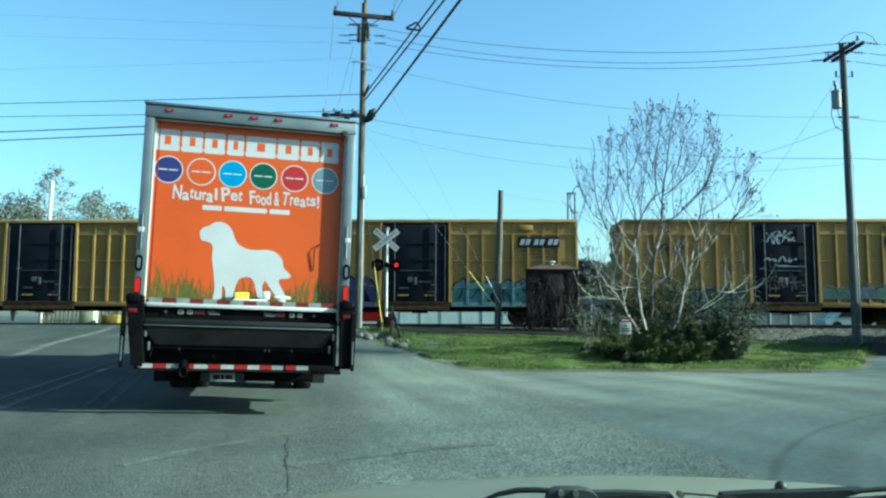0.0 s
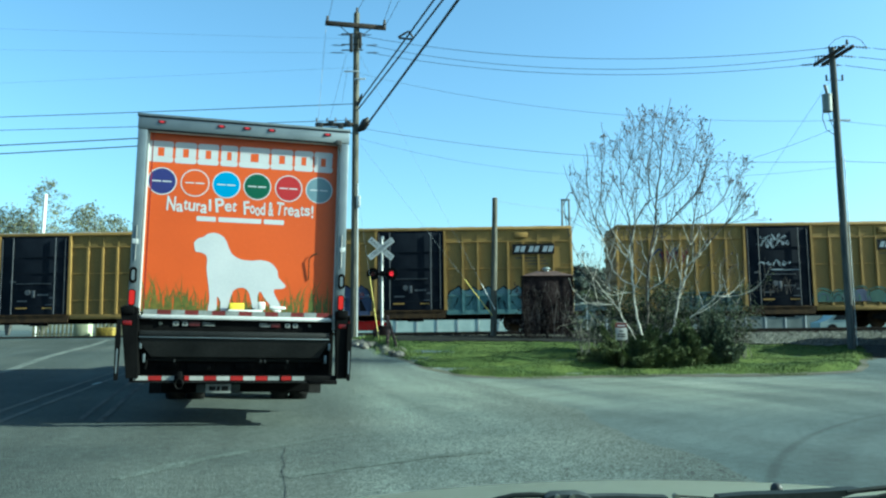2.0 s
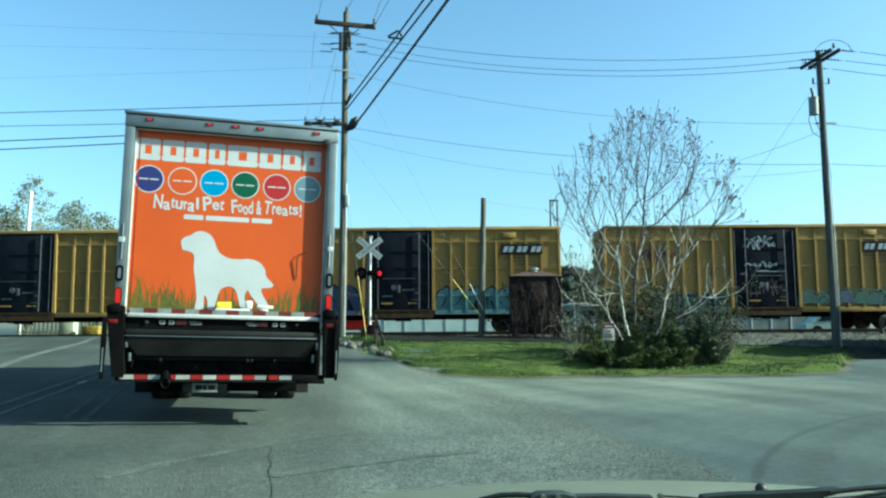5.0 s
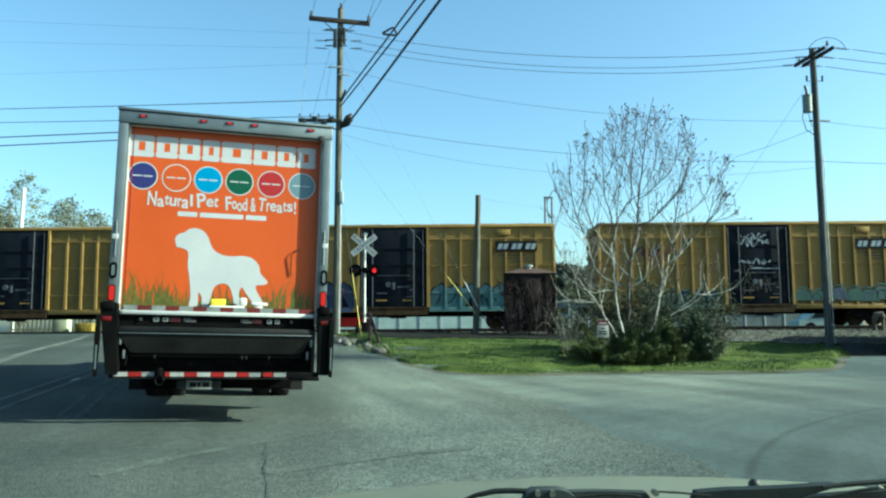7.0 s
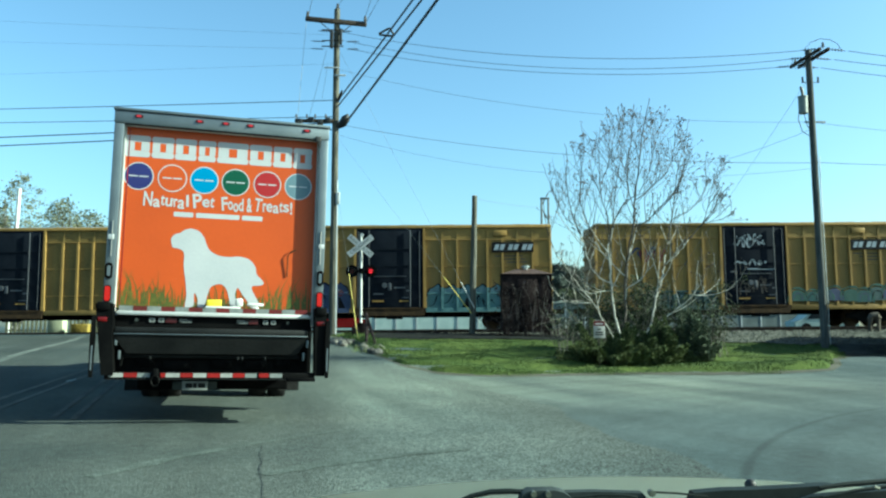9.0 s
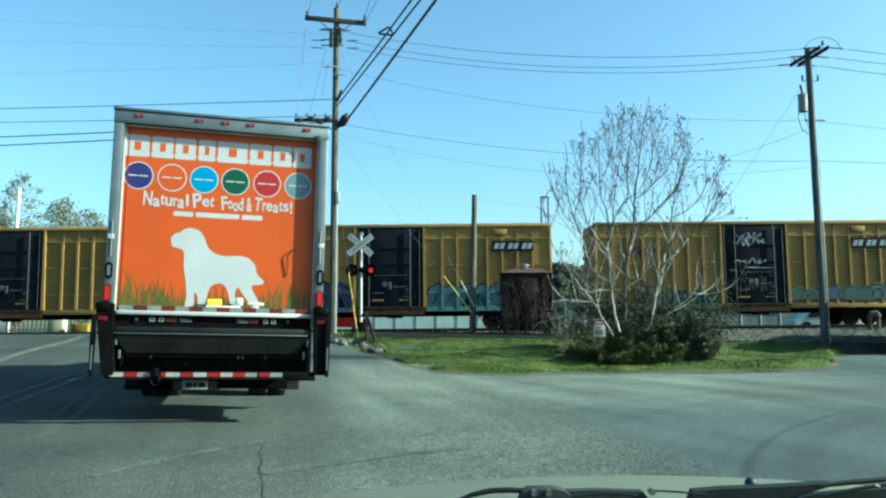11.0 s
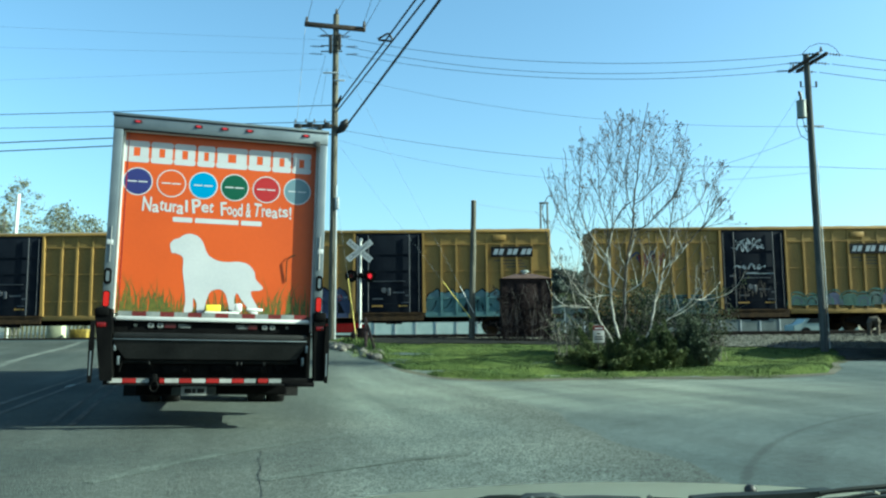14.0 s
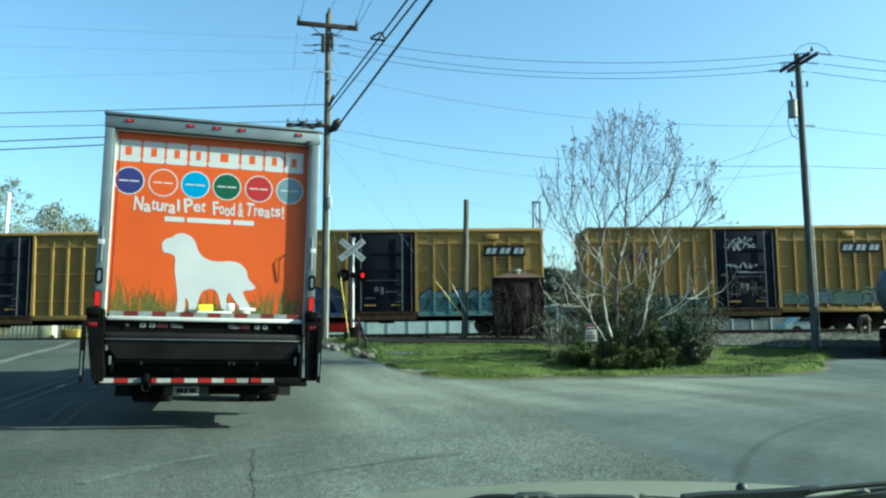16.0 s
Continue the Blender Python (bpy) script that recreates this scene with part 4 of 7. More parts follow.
    for x0, x1, m in ((-1.15, -0.99, TAPE_WHITE), (-0.99, -0.84, TAPE_RED), (-0.84, -0.70, DULL_TAPE), (-0.585, -0.53, TAPE_RED), (-0.53, -0.37, TAPE_WHITE), (-0.366, -0.224, TAPE_RED), (-0.224, -0.07, TAPE_WHITE),
                      (-0.064, 0.086, TAPE_RED), (0.086, 0.227, TAPE_WHITE), (0.227, 0.368, TAPE_RED), (0.37, 0.51, DULL_TAPE), (0.66, 0.81, DULL_TAPE)):
        part("bar_tape", box(x0, x1 - 0.003, -0.134, -0.128, 0.598, 0.648), m, bar)
    part("bar_lamp", plate(round_rect(0.53, 0.65, 0.60, 0.65, 0.018), -0.145, -0.128), TAPE_RED, bar, "red bar lamp")
    part("bar_lip", box(-1.2, 1.2, -0.15, -0.13, 0.572, 0.582, 0.003), DECK, bar)
    part("bar_step", box(0.86, 1.2, -0.2, -0.03, 0.555, 0.60, 0.01), BLACK, bar)
    part("hitch", box(-0.67, -0.61, -0.19, -0.12, 0.56, 0.70, 0.015), BLACK, t, "rusty tow hook")
    part("hitch_ring", tube([(-0.64 + 0.045 * math.cos(a), -0.2, 0.56 + 0.06 * math.sin(a)) for a in (k * math.pi / 5 for k in range(11))], 0.011), BLACK, t)
    part("number_plate", box(-0.36, -0.06, 0.24, 0.25, 0.42, 0.53, 0.004), DULL_TAPE, t, "grimy pale number plate below the bar")
    for x0, x1 in ((-0.32, -0.24), (-0.23, -0.19), (-0.17, -0.09)):
        part("plate_bar", box(x0, x1, 0.236, 0.2385, 0.45, 0.505), DECK, t)
    part("plate_bracket", box(-0.47, 0.05, 0.254, 0.262, 0.425, 0.525, 0.004), WIPER_GREY, t)
    # guessed beam, added to darken the gap below the underride bar
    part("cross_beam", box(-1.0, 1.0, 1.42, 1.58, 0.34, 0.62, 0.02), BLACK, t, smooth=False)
    # mud flaps, wheels
    for sx in (-1, 1):
        part("mud_flap", box(sx * 0.87 - 0.3, sx * 0.87 + 0.3, 1.62, 1.635, 0.31, 1.0), RUBBER, t)
        for x in (0.68, 1.0):
            wheel(t, sx * x, 3.9, 0.49, 0.49, 0.28, "rear_wheel")
        wheel(t, sx * 0.98, 9.7, 0.49, 0.49, 0.28, "front_wheel")
    # cab
    bm = bmesh.new()
    prof = [(8.5, 0.75), (8.5, 2.65), (9.2, 2.75), (9.55, 2.6), (9.95, 1.75), (10.9, 1.55), (11.05, 1.3), (11.05, 0.6), (10.4, 0.6), (10.3, 1.0), (9.1, 1.0), (9.0, 0.6), (8.5, 0.6)]
    a = [bm.verts.new((-1.08, y, z)) for y, z in prof]
    b = [bm.verts.new((1.08, y, z)) for y, z in prof]
    bm.faces.new(a), bm.faces.new(b)
    for i in range(len(prof)):
        bm.faces.new((a[i], a[(i + 1) % len(prof)], b[(i + 1) % len(prof)], b[i]))
    cab = part("cab", bm, WHITE_PAINT, t, "white conventional truck cab")
    for sx in (-1, 1):
        bm = bmesh.new()
        bm.faces.new([bm.verts.new((sx * 1.085, y, z)) for y, z in ((8.85, 1.8), (9.7, 1.8), (9.4, 2.5), (8.85, 2.5))])
        part("side_window", bm, GLASS, cab, smooth=False)
        part("mirror", box(sx * 1.36 - 0.08, sx * 1.36 + 0.08, 9.75, 9.82, 1.75, 2.25, 0.03), BLACK, cab)
        part("mirror_arm", rod((sx * 1.08, 9.75, 2.1), (sx * 1.34, 9.78, 2.1), 0.015), BLACK, cab)
        part("side_skirt_rail", box(sx * 1.15 - 0.03, sx * 1.15 + 0.03, 3.2, 8.3, 0.72, 0.80), BLACK, t)
        part("fuel_tank", rod((sx * 0.85, 7.0, 0.72), (sx * 0.85, 8.3, 0.72), 0.27, n=16), ALU, t)
    return t


delivery_truck()

# ---- the freight train ----


def bogie(t, x):
    b = part("bogie", box(x - 1.15, x + 1.15, -1.12, -1.0, 0.42, 0.62, 0.03), RUST, t, "rusty railway bogie")
    part("side_frame", plate([(x - 1.3, 0.42), (x - 1.3, 0.62), (x - 0.5, 0.75), (x + 0.5, 0.75), (x + 1.3, 0.62), (x + 1.3, 0.42), (x + 0.9, 0.36), (x + 0.5, 0.2), (x - 0.5, 0.2), (x - 0.9, 0.36)], -1.16, -1.06), BLACK, b)
    part("bolster", box(x - 0.25, x + 0.25, -1.2, 1.2, 0.45, 0.85), BLACK, b)
    for dx in (-0.87, 0.87):
        for y in (-0.75, 0.75):
            bm = rod((x + dx, y - 0.07, 0.43), (x + dx, y + 0.06, 0.43), 0.42, n=24)
            rod((x + dx, y + 0.06, 0.43), (x + dx, y + 0.1, 0.43), 0.47, n=24, bm=bm)
            part("train_wheel", bm, RUST, b)
        part("axle", rod((x + dx, -1.1, 0.43), (x + dx, 1.1, 0.43), 0.09, n=10), BLACK, b)


def scribble(rnd, x0, x1, z0, z1, y, loops, width, bm=None):
    """One looping painted stroke, a thin ribbon on a wall."""
    bm = bm or bmesh.new()
    pts = []
    n = 26 * loops
    p1, p2 = rnd.uniform(0, 6), rnd.uniform(0, 6)
    for k in range(n + 1):
        u = k / n
        pts.append(Vector((x0 + (x1 - x0) * (u + 0.45 / loops * math.sin(2 * math.pi * loops * u + p1)), 0,
                           (z0 + z1) / 2 + (z1 - z0) * 0.48 * math.sin(2 * math.pi * loops * u * 1.35 + p2) * (0.65 + 0.35 * math.sin(7 * u + p1)))))
    prev = None
    for k, p in enumerate(pts):
        d = pts[min(k + 1, n)] - pts[max(k - 1, 0)]
        d = Vector((-d.z, 0, d.x)).normalized() * width * (0.6 + 0.4 * math.sin(k * 0.4 + p2))
        row = (bm.verts.new((p.x + d.x, y, p.z + d.z)), bm.verts.new((p.x - d.x, y, p.z - d.z)))
        if prev:
            bm.faces.new((prev[0], prev[1], row[1], row[0]))
        prev = row
    return bm


def boxcar(x_mid, half, door_w, label, paint=None):
    """A high yellow boxcar seen on its near side; x_mid is the door's middle."""
    t = thing("boxcar", pose(x_mid, TRACK_Y, rail_height(x_mid), 0, -0.46, 0), label, "boxcar", "boxcars of the train")
    Y = -1.50
    top, floor = 5.10, 0.95
    body = box(-half, half, Y, 1.5, floor, top - 0.06)
    part("body", body, paint or CAR_YELLOW, t, "dirty yellow steel car side", smooth=False)
    n = round(2 * half / 0.9)
    roof = part("roof", box(-half, half, Y, 1.5, top - 0.059, top - 0.03), ROOF_STEEL, t, "ribbed galvanised roof")
    for k in range(n):
        x0, x1 = -half + 2 * half * k / n, -half + 2 * half * (k + 1) / n
        part("roof_panel", box(x0 + 0.02, x1 - 0.02, Y - 0.03, 1.53, top - 0.029, top + 0.014 * (k % 2)), ROOF_STEEL, roof, smooth=False)
    part("top_rail", box(-half, half, Y - 0.10, Y, top - 0.16, top - 0.03, 0.01), RIB_YELLOW, t)
    dw = door_w / 2
    part("side_sill", box(-half, -dw - 0.08, Y - 0.09, Y, floor - 0.12, floor + 0.10, 0.01), RIB_YELLOW, t)
    part("side_sill", box(dw + 0.14, half, Y - 0.09, Y, floor - 0.12, floor + 0.10, 0.01), RIB_YELLOW, t)
    bm = plate([(-dw - 0.06, floor + 0.12), (dw + 0.12, floor + 0.12), (dw + 0.06, floor - 0.27), (-dw - 0.02, floor - 0.27)], Y - 0.12, Y)
    box(-dw, dw, Y - 0.15, Y - 0.12, floor + 0.05, floor + 0.09, 0, bm)
    part("door_sill", bm, RUST, t, "rusty door sill")
    part("sill_hanger", box(-0.15, 0.62, Y - 0.08, Y + 0.3, floor - 0.44, floor - 0.268, 0.03), BLACK, t)
    # panels between ribs sit back; ribs stand proud
    for sx in (-1, 1):
        part("door_post", plate([(sx * (dw + 0.02), floor + 0.10), (sx * (dw + 0.17), floor + 0.10), (sx * (dw + 0.11), top - 0.17), (sx * (dw + 0.02), top - 0.17)], Y - 0.13, Y), RIB_YELLOW, t)
        x = dw + 0.95
        while x < half - 0.5:
            bm = plate([(sx * x - 0.06, floor + 0.11), (sx * x + 0.06, floor + 0.11), (sx * x + 0.05, top - 0.75), (sx * x - 0.05, top - 0.75)], Y - 0.11, Y)
            part("side_rib", bm, RIB_YELLOW, t)
            part("rib_top", plate([(sx * x - 0.05, top - 0.749), (sx * x + 0.05, top - 0.749), (sx * x + 0.02, top - 0.17), (sx * x - 0.02, top - 0.17)], Y - 0.035, Y), paint or CAR_YELLOW, t)
            x += 0.735
        for z in (1.75, 3.06, 4.36):
            x0, x1 = sorted((sx * (dw + 0.2), sx * (half - 0.05)))
            part("side_band", box(x0, x1, Y - 0.06, Y, z - 0.024, z + 0.024), RIB_YELLOW, t)
        part("corner_post", box(sx * half - 0.07, sx * half + 0.07, Y - 0.06, Y + 0.06, floor - 0.1, top - 0.03, 0.01), RIB_YELLOW, t)
    # plug door
    door = part("door", box(-dw, dw, Y - 0.07, Y, floor + 0.12, top - 0.17, 0.01), NAVY_STEEL, t, "navy painted plug door")
    for z in (floor + 0.55, floor + 1.35, floor + 2.15, floor + 2.95):
        part("door_rib", box(-dw + 0.05, dw - 0.05, Y - 0.10, Y - 0.07, z - 0.02, z + 0.02), NAVY_STEEL, door)
    for x in (-dw * 0.62, dw * 0.62):
        part("lock_rod", rod((x, Y - 0.13, floor + 0.15), (x, Y - 0.13, top - 0.25), 0.022), DOOR_TRIM, door, "pale scuffed lock rod")
    for x in (-dw * 0.95, dw * 0.9):
        part("lock_rod", rod((x, Y - 0.10, floor + 0.15), (x, Y - 0.10, top - 0.3), 0.016), DOOR_TRIM, door)
    part("handle_bar", box(-dw * 0.5, dw * 0.5, Y - 0.13, Y - 0.07, floor + 1.62, floor + 1.65), DOOR_TRIM, door)
    part("door_wheel", rod((-dw * 0.15, Y - 0.16, floor + 1.2), (-dw * 0.15, Y - 0.07, floor + 1.2), 0.13, n=12), DOOR_TRIM, door)
    for x0, x1 in ((-0.84, -0.3), (0.47, 0.92)):
        part("door_latch", box(x0, x1, Y - 0.10, Y - 0.07, floor + 0.40, floor + 0.47), RIB_YELLOW, door)
    part("lock_case", box(-0.08, 0.08, Y - 0.12, Y - 0.07, floor + 0.95, floor + 1.3, 0.02), DOOR_TRIM, door)
    for x0, x1, z in ((0.2, 0.75, 1.05), (-0.8, -0.3, 0.75), (0.6, 0.95, 0.55), (-1.2, -0.9, 1.7), (0.8, 1.0, 0.9)):
        part("stencil_bar", box(x0, x1, Y - 0.073, Y - 0.07, floor + z, floor + z + 0.07), DOOR_TRIM, door)
    # underframe, bogies, couplers, ladder
    part("centre_sill", box(-half - 0.35, half + 0.35, -0.25, 0.25, 0.6, 0.94), BLACK, t)
    part("air_tank", rod((-0.8, -0.9, 0.72), (0.3, -0.9, 0.72), 0.16, n=12), BLACK, t)
    part("brake_rigging", box(0.6, 1.5, -1.0, -0.6, 0.62, 0.9), BLACK, t)
    for sx in (-1, 1):
        bogie(t, sx * (half - 1.9))
        part("coupler", box(sx * (half + 0.55) - 0.32, sx * (half + 0.55) + 0.32, -0.14, 0.14, 0.72, 0.98, 0.04), RUST, t)
        for z in steps(1.25, 3.2, 0.42):
            part("ladder_rung", rod((sx * half - sx * 0.55, Y - 0.07, z), (sx * half - sx * 0.08, Y - 0.07, z), 0.012), RIB_YELLOW, t)
        for z in steps(1.2, 4.6, 0.55):
            part("end_corrugation", box(sx * half - 0.01, sx * half + sx * 0.09 + 0.01 if sx > 0 else sx * half + 0.01, -1.42, 1.42, z, z + 0.22, 0.03) if sx > 0 else box(-half - 0.09, -half + 0.01, -1.42, 1.42, z, z + 0.22, 0.03), CAR_YELLOW, t)
    return t, dw, Y, floor, top


def mark_plate(t, x0, x1, z0, z1, Y):
    p = part("reporting_plate", box(x0, x1, Y - 0.118, Y - 0.112, z0, z1), SPRAY_BLACK, t, "black panel with white block mark")
    w = (x1 - x0) / 3
    for k in range(3):
        a = x0 + w * k + 0.09
        for q in (0.0, 0.46):
            u = a + q * (w - 0.1)
            part("mark_bar", plate([(u, z0 + 0.11), (u + 0.1, z1 - 0.11), (u + 0.1 + w * 0.3, z1 - 0.11), (u + w * 0.3, z0 + 0.11)], Y - 0.122, Y - 0.118), SPRAY_WHITE, p)
    part("board", box(x0 + 0.1, x0 + 0.75, Y - 0.10, Y, z1 + 0.32, z1 + 0.58, 0.01), RIB_YELLOW, t, "small yellow card board")
    for k in range(3):
        part("stencil_bar", box(x0 + 0.15 + 0.3 * k, x1 - 0.5 + 0.1 * k, Y - 0.004, Y, z0 - 0.2 - 0.15 * k, z0 - 0.15 - 0.15 * k), SPRAY_DULL, t)


def painted_ribs(t, x0, x1, z0, top, Y, dw, material):
    """Paint that runs on over the ribs and the band which stand proud of the side; top(x) is where it ends."""
    for sx in (-1, 1):
        x = dw + 0.95
        while x < 7.4:
            if x0 + 0.1 < sx * x < x1 - 0.1:
                z1 = top(sx * x)
                part("graffiti", box(sx * x - 0.063, sx * x + 0.063, Y - 0.114, Y, z0 + 0.11, z1), material, t, "spray paint over a side rib", smooth=False)
            x += 0.735
    if z0 < 1.0:
        part("graffiti", box(x0 + 0.05, x1 - 0.05, Y - 0.094, Y, 0.84, 1.052), material, t, "spray paint over the side sill", smooth=False)
    if z0 < 1.6:
        part("graffiti", box(x0 + 0.1, x1 - 0.1, Y - 0.079, Y, 1.712, 1.788), material, t, "spray paint over a side band", smooth=False)


def ribbon(points, width, y):
    """A flat painted stroke of varying width through the given places."""
    bm = bmesh.new()
    prev = None
    for k, p in enumerate(points):
        d = Vector(points[min(k + 1, len(points) - 1)]) - Vector(points[max(k - 1, 0)])
        d = Vector((-d.y, d.x)).normalized() * width * (0.75 + 0.35 * math.sin(k * 0.9))
        row = (bm.verts.new((p[0] + d.x, y, p[1] + d.y)), bm.verts.new((p[0] - d.x, y, p[1] - d.y)))
        if prev:
            bm.faces.new((prev[0], prev[1], row[1], row[0]))
        prev = row
    return bm


def mural(t, rnd, x0, x1, z0, z1, Y, fills, line, dw, glint=SPRAY_WHITE):
    """A solid painted piece on the side: one wash with a lobed dark-edged top, dark angular inner shapes and strokes."""
    y = Y - 0.006
    h = z1 - z0
    lobes = max(2, round((x1 - x0) / 0.8))

    def top(x):
        u = (x - x0) / (x1 - x0)
        ends = min(1.0, 24 * u, 24 * (1 - u))
        return z0 + h * (0.45 + 0.4 * ends + 0.15 * (1 - abs(math.sin(math.pi * (lobes + 0.5) * u + 0.4))) * ends + 0.05 * noise.noise((x * 2, z0, 3)))

    n = 60
    rim = [(x0 + (x1 - x0) * k / n, top(x0 + (x1 - x0) * k / n)) for k in range(n + 1)]
    part("graffiti", plate([(x0, z0 + 0.1), (x1, z0 + 0.1)] + rim[::-1], y - 0.002, y), fills[0], t, "broad spray-painted graffiti fill", smooth=False)
    part("graffiti", ribbon(rim, 0.035, y - 0.006), line, t, "dark spray-painted outline", smooth=False)
    painted_ribs(t, x0, x1, z0, top, Y, dw, fills[0])
    if h > 1.2 and fills[0] is TEAL:
        inner = [(x, max(z - 0.06, z0 + 0.6)) for x, z in rim[2:-2]]
        part("graffiti", plate([(inner[0][0], z0 + 0.93), (inner[-1][0], z0 + 0.93)] + inner[::-1], y - 0.0035, y - 0.0022), TEAL_PALE, t, "paler blue wash of spray paint", smooth=False)
    step = (x1 - x0) / lobes
    for k in range(lobes):
        c = x0 + step * (k + 0.5)
        # a stroke between neighbours, a dark slanting wedge low in the shape, a second tone, a pale glint
        e = x0 + step * (k + 1)
        if k < lobes - 1:
            q = rnd.uniform(-0.12, 0.12)
            part("graffiti", ribbon([(e + q * (1 - u) + 0.05 * math.sin(5 * u + k), z0 + 0.12 + (top(e) - z0 - 0.12) * u) for u in (j / 9 for j in range(10))], 0.024, y - 0.006), line, t, "dark spray-painted stroke", smooth=False)
        w, a, f = step * rnd.uniform(0.16, 0.3), rnd.uniform(-0.15, 0.15), rnd.uniform(0.28, 0.55)
        if rnd.random() < 0.55:
            part("graffiti", scribble(rnd, c - step * 0.3, c + step * 0.25, z0 + 0.2, z0 + h * rnd.uniform(0.5, 0.7), y - 0.0065, rnd.choice((1, 2)), 0.026), line, t, "dark spray-painted scrawl", smooth=False)
            continue
        part("graffiti", plate([(c - w, z0 + 0.16), (c + w, z0 + 0.14), (c + w * 0.5 + a, z0 + h * f), (c + a, z0 + h * (f + 0.06)), (c - w * 0.3 + a, z0 + h * f * 0.8)], y - 0.005, y - 0.003), rnd.choice((line, line, fills[1 % len(fills)])), t, "dark spray-painted wedge", smooth=False)
        if len(fills) > 2:
            part("graffiti", plate(disc(c + rnd.uniform(-0.1, 0.1), z0 + h * 0.62, step * rnd.uniform(0.18, 0.28), 18), y - 0.0045, y - 0.0025), fills[(k % (len(fills) - 1)) + 1], t, "second tone of spray paint", smooth=False)
        if rnd.random() < 0.7:
            part("graffiti", scribble(rnd, c - 0.2, c + 0.15, z0 + h * 0.62, z0 + h * 0.8, y - 0.007, 1, 0.02), glint, t, "pale spray-painted glint", smooth=False)


def arches(t, rnd, x0, x1, z0, z1, Y, fills, line):
    """Thin graffiti of overlapping arches: dark rings round muted fills, the car's paint between them."""
    y = Y - 0.118
    h = z1 - z0
    x, k = x0, 0
    while x < x1:
        r = h * rnd.uniform(0.36, 0.56)
        cz = z0 + rnd.uniform(0.25, 0.5) * h
        arc = [(x + r * 0.95 * math.cos(q) + 0.05 * math.sin(3 * q + k), cz + r * math.sin(q)) for q in (-0.35 + (math.pi + 0.7) * j / 20 for j in range(21))]
        inner = [(x + (p - x) * 0.8, cz + (q - cz) * 0.8) for p, q in arc]
        part("graffiti", plate(inner, y - 0.002 - 0.001 * (k % 3), y - 0.001 * (k % 3)), fills[k % len(fills)], t, "muted spray-painted fill", smooth=False)
        part("graffiti", ribbon(arc, 0.05, y - 0.006), line, t, "dark green spray-painted arch", smooth=False)
        part("graffiti", ribbon([(x + (p - x) * 0.45, cz + (q - cz) * 0.5) for p, q in arc], 0.028, y - 0.007), rnd.choice((line, SPRAY_BLACK, SPRAY_BLACK, SPRAY_BLUE)), t, "spray-painted inner stroke", smooth=False)
        x += r * rnd.uniform(1.1, 1.5)
        k += 1


rnd = random.Random(11)
t2, dw, Y, floor, top = boxcar(-2.40, 7.83, 3.23, "dirty yellow boxcar with teal graffiti and a navy door")
mark_plate(t2, 2.58 + 2.40, 4.61 + 2.40, 3.72, 4.22, Y)
mural(t2, rnd, 1.72, 6.4, 0.86, 2.2, Y, (TEAL, TEAL_DARK), SPRAY_BLACK, dw)
mural(t2, rnd, -6.2, -1.9, 0.9, 2.35, Y, (SPRAY_BLUE, SPRAY_RED, SPRAY_RED, SPRAY_BLUE), SPRAY_BLACK, dw)
t3, dw, Y, floor, top = boxcar(15.40, 7.75, 3.08, "dirty yellow boxcar with graffiti over its navy door")
mark_plate(t3, 20.13 - 15.40, 22.1 - 15.40, 3.72, 4.22, Y)
arches(t3, rnd, 2.0, 7.2, 0.95, 2.1, Y, (SPRAY_GREEN, TEAL_DARK, TEAL_MUTED, SPRAY_BLUE), SPRAY_GREEN)
mural(t3, rnd, -5.6, -1.8, 0.86, 1.75, Y, (TEAL_MUTED, TEAL_DARK), SPRAY_BLACK, dw)
for k, m in enumerate((SPRAY_BLUE, SPRAY_RED, SPRAY_BLUE, SPRAY_RED)):
    part("graffiti", scribble(rnd, -5.9 + 0.34 * k, -5.45 + 0.34 * k, 3.2, 3.95, Y - 0.008 - 0.001 * k, 1 + k % 2, 0.05), m, t3, "faded red and blue spray-paint stroke", smooth=False)
for x0, x1, z0, z1, loops, w in ((-0.95, 0.55, 3.85, 4.35, 6, 0.03), (-0.75, 0.35, 4.2, 4.55, 4, 0.026), (-0.95, 0.5, 2.98, 3.27, 6, 0.028), (-0.7, 0.7, 2.78, 2.84, 1, 0.02), (-0.85, 0.0, 1.5, 2.3, 4, 0.016), (-0.1, 0.75, 1.6, 2.5, 4, 0.016)):
    part("graffiti", scribble(rnd, x0, x1, z0, z1, Y - 0.105, loops, w), SPRAY_WHITE if z0 > 2.5 else SPRAY_DULL, t3, "pale looping spray-paint tag", smooth=False)
t1, dw, Y, floor, top = boxcar(-20.95, 7.8, 3.4, "dirty yellow boxcar with a plain navy door", DIMMED_YELLOW)
mural(t1, rnd, -4.4, -1.9, 0.86, 1.5, Y, (TEAL_DARK, TEAL), SPRAY_BLACK, dw)
boxcar(-39.0, 7.8, 3.2, "dirty yellow boxcar coupled in the train")
boxcar(33.3, 7.8, 3.2, "dirty yellow boxcar coupled in the train")

# ---- poles and wires ----


def utility_pole(x, y, z0, z1, r0, r1, lean=0.0, label="weathered wooden utility pole", wood=POLE_WOOD):
    t = thing("utility_pole", pose(x, y, z0, 0, 0, 0), label, "utility pole", "utility poles")
    rnd = random.Random(int(x * 100))
    n = 9
    pts = [(lean * (k / n) + rnd.uniform(-0.008, 0.008), 0, -0.3 + (z1 - z0 + 0.3) * k / n) for k in range(n + 1)]
    part("shaft", tube(pts, [r0 + (r1 - r0) * k / n for k in range(n + 1)], 14), wood, t)
    return t


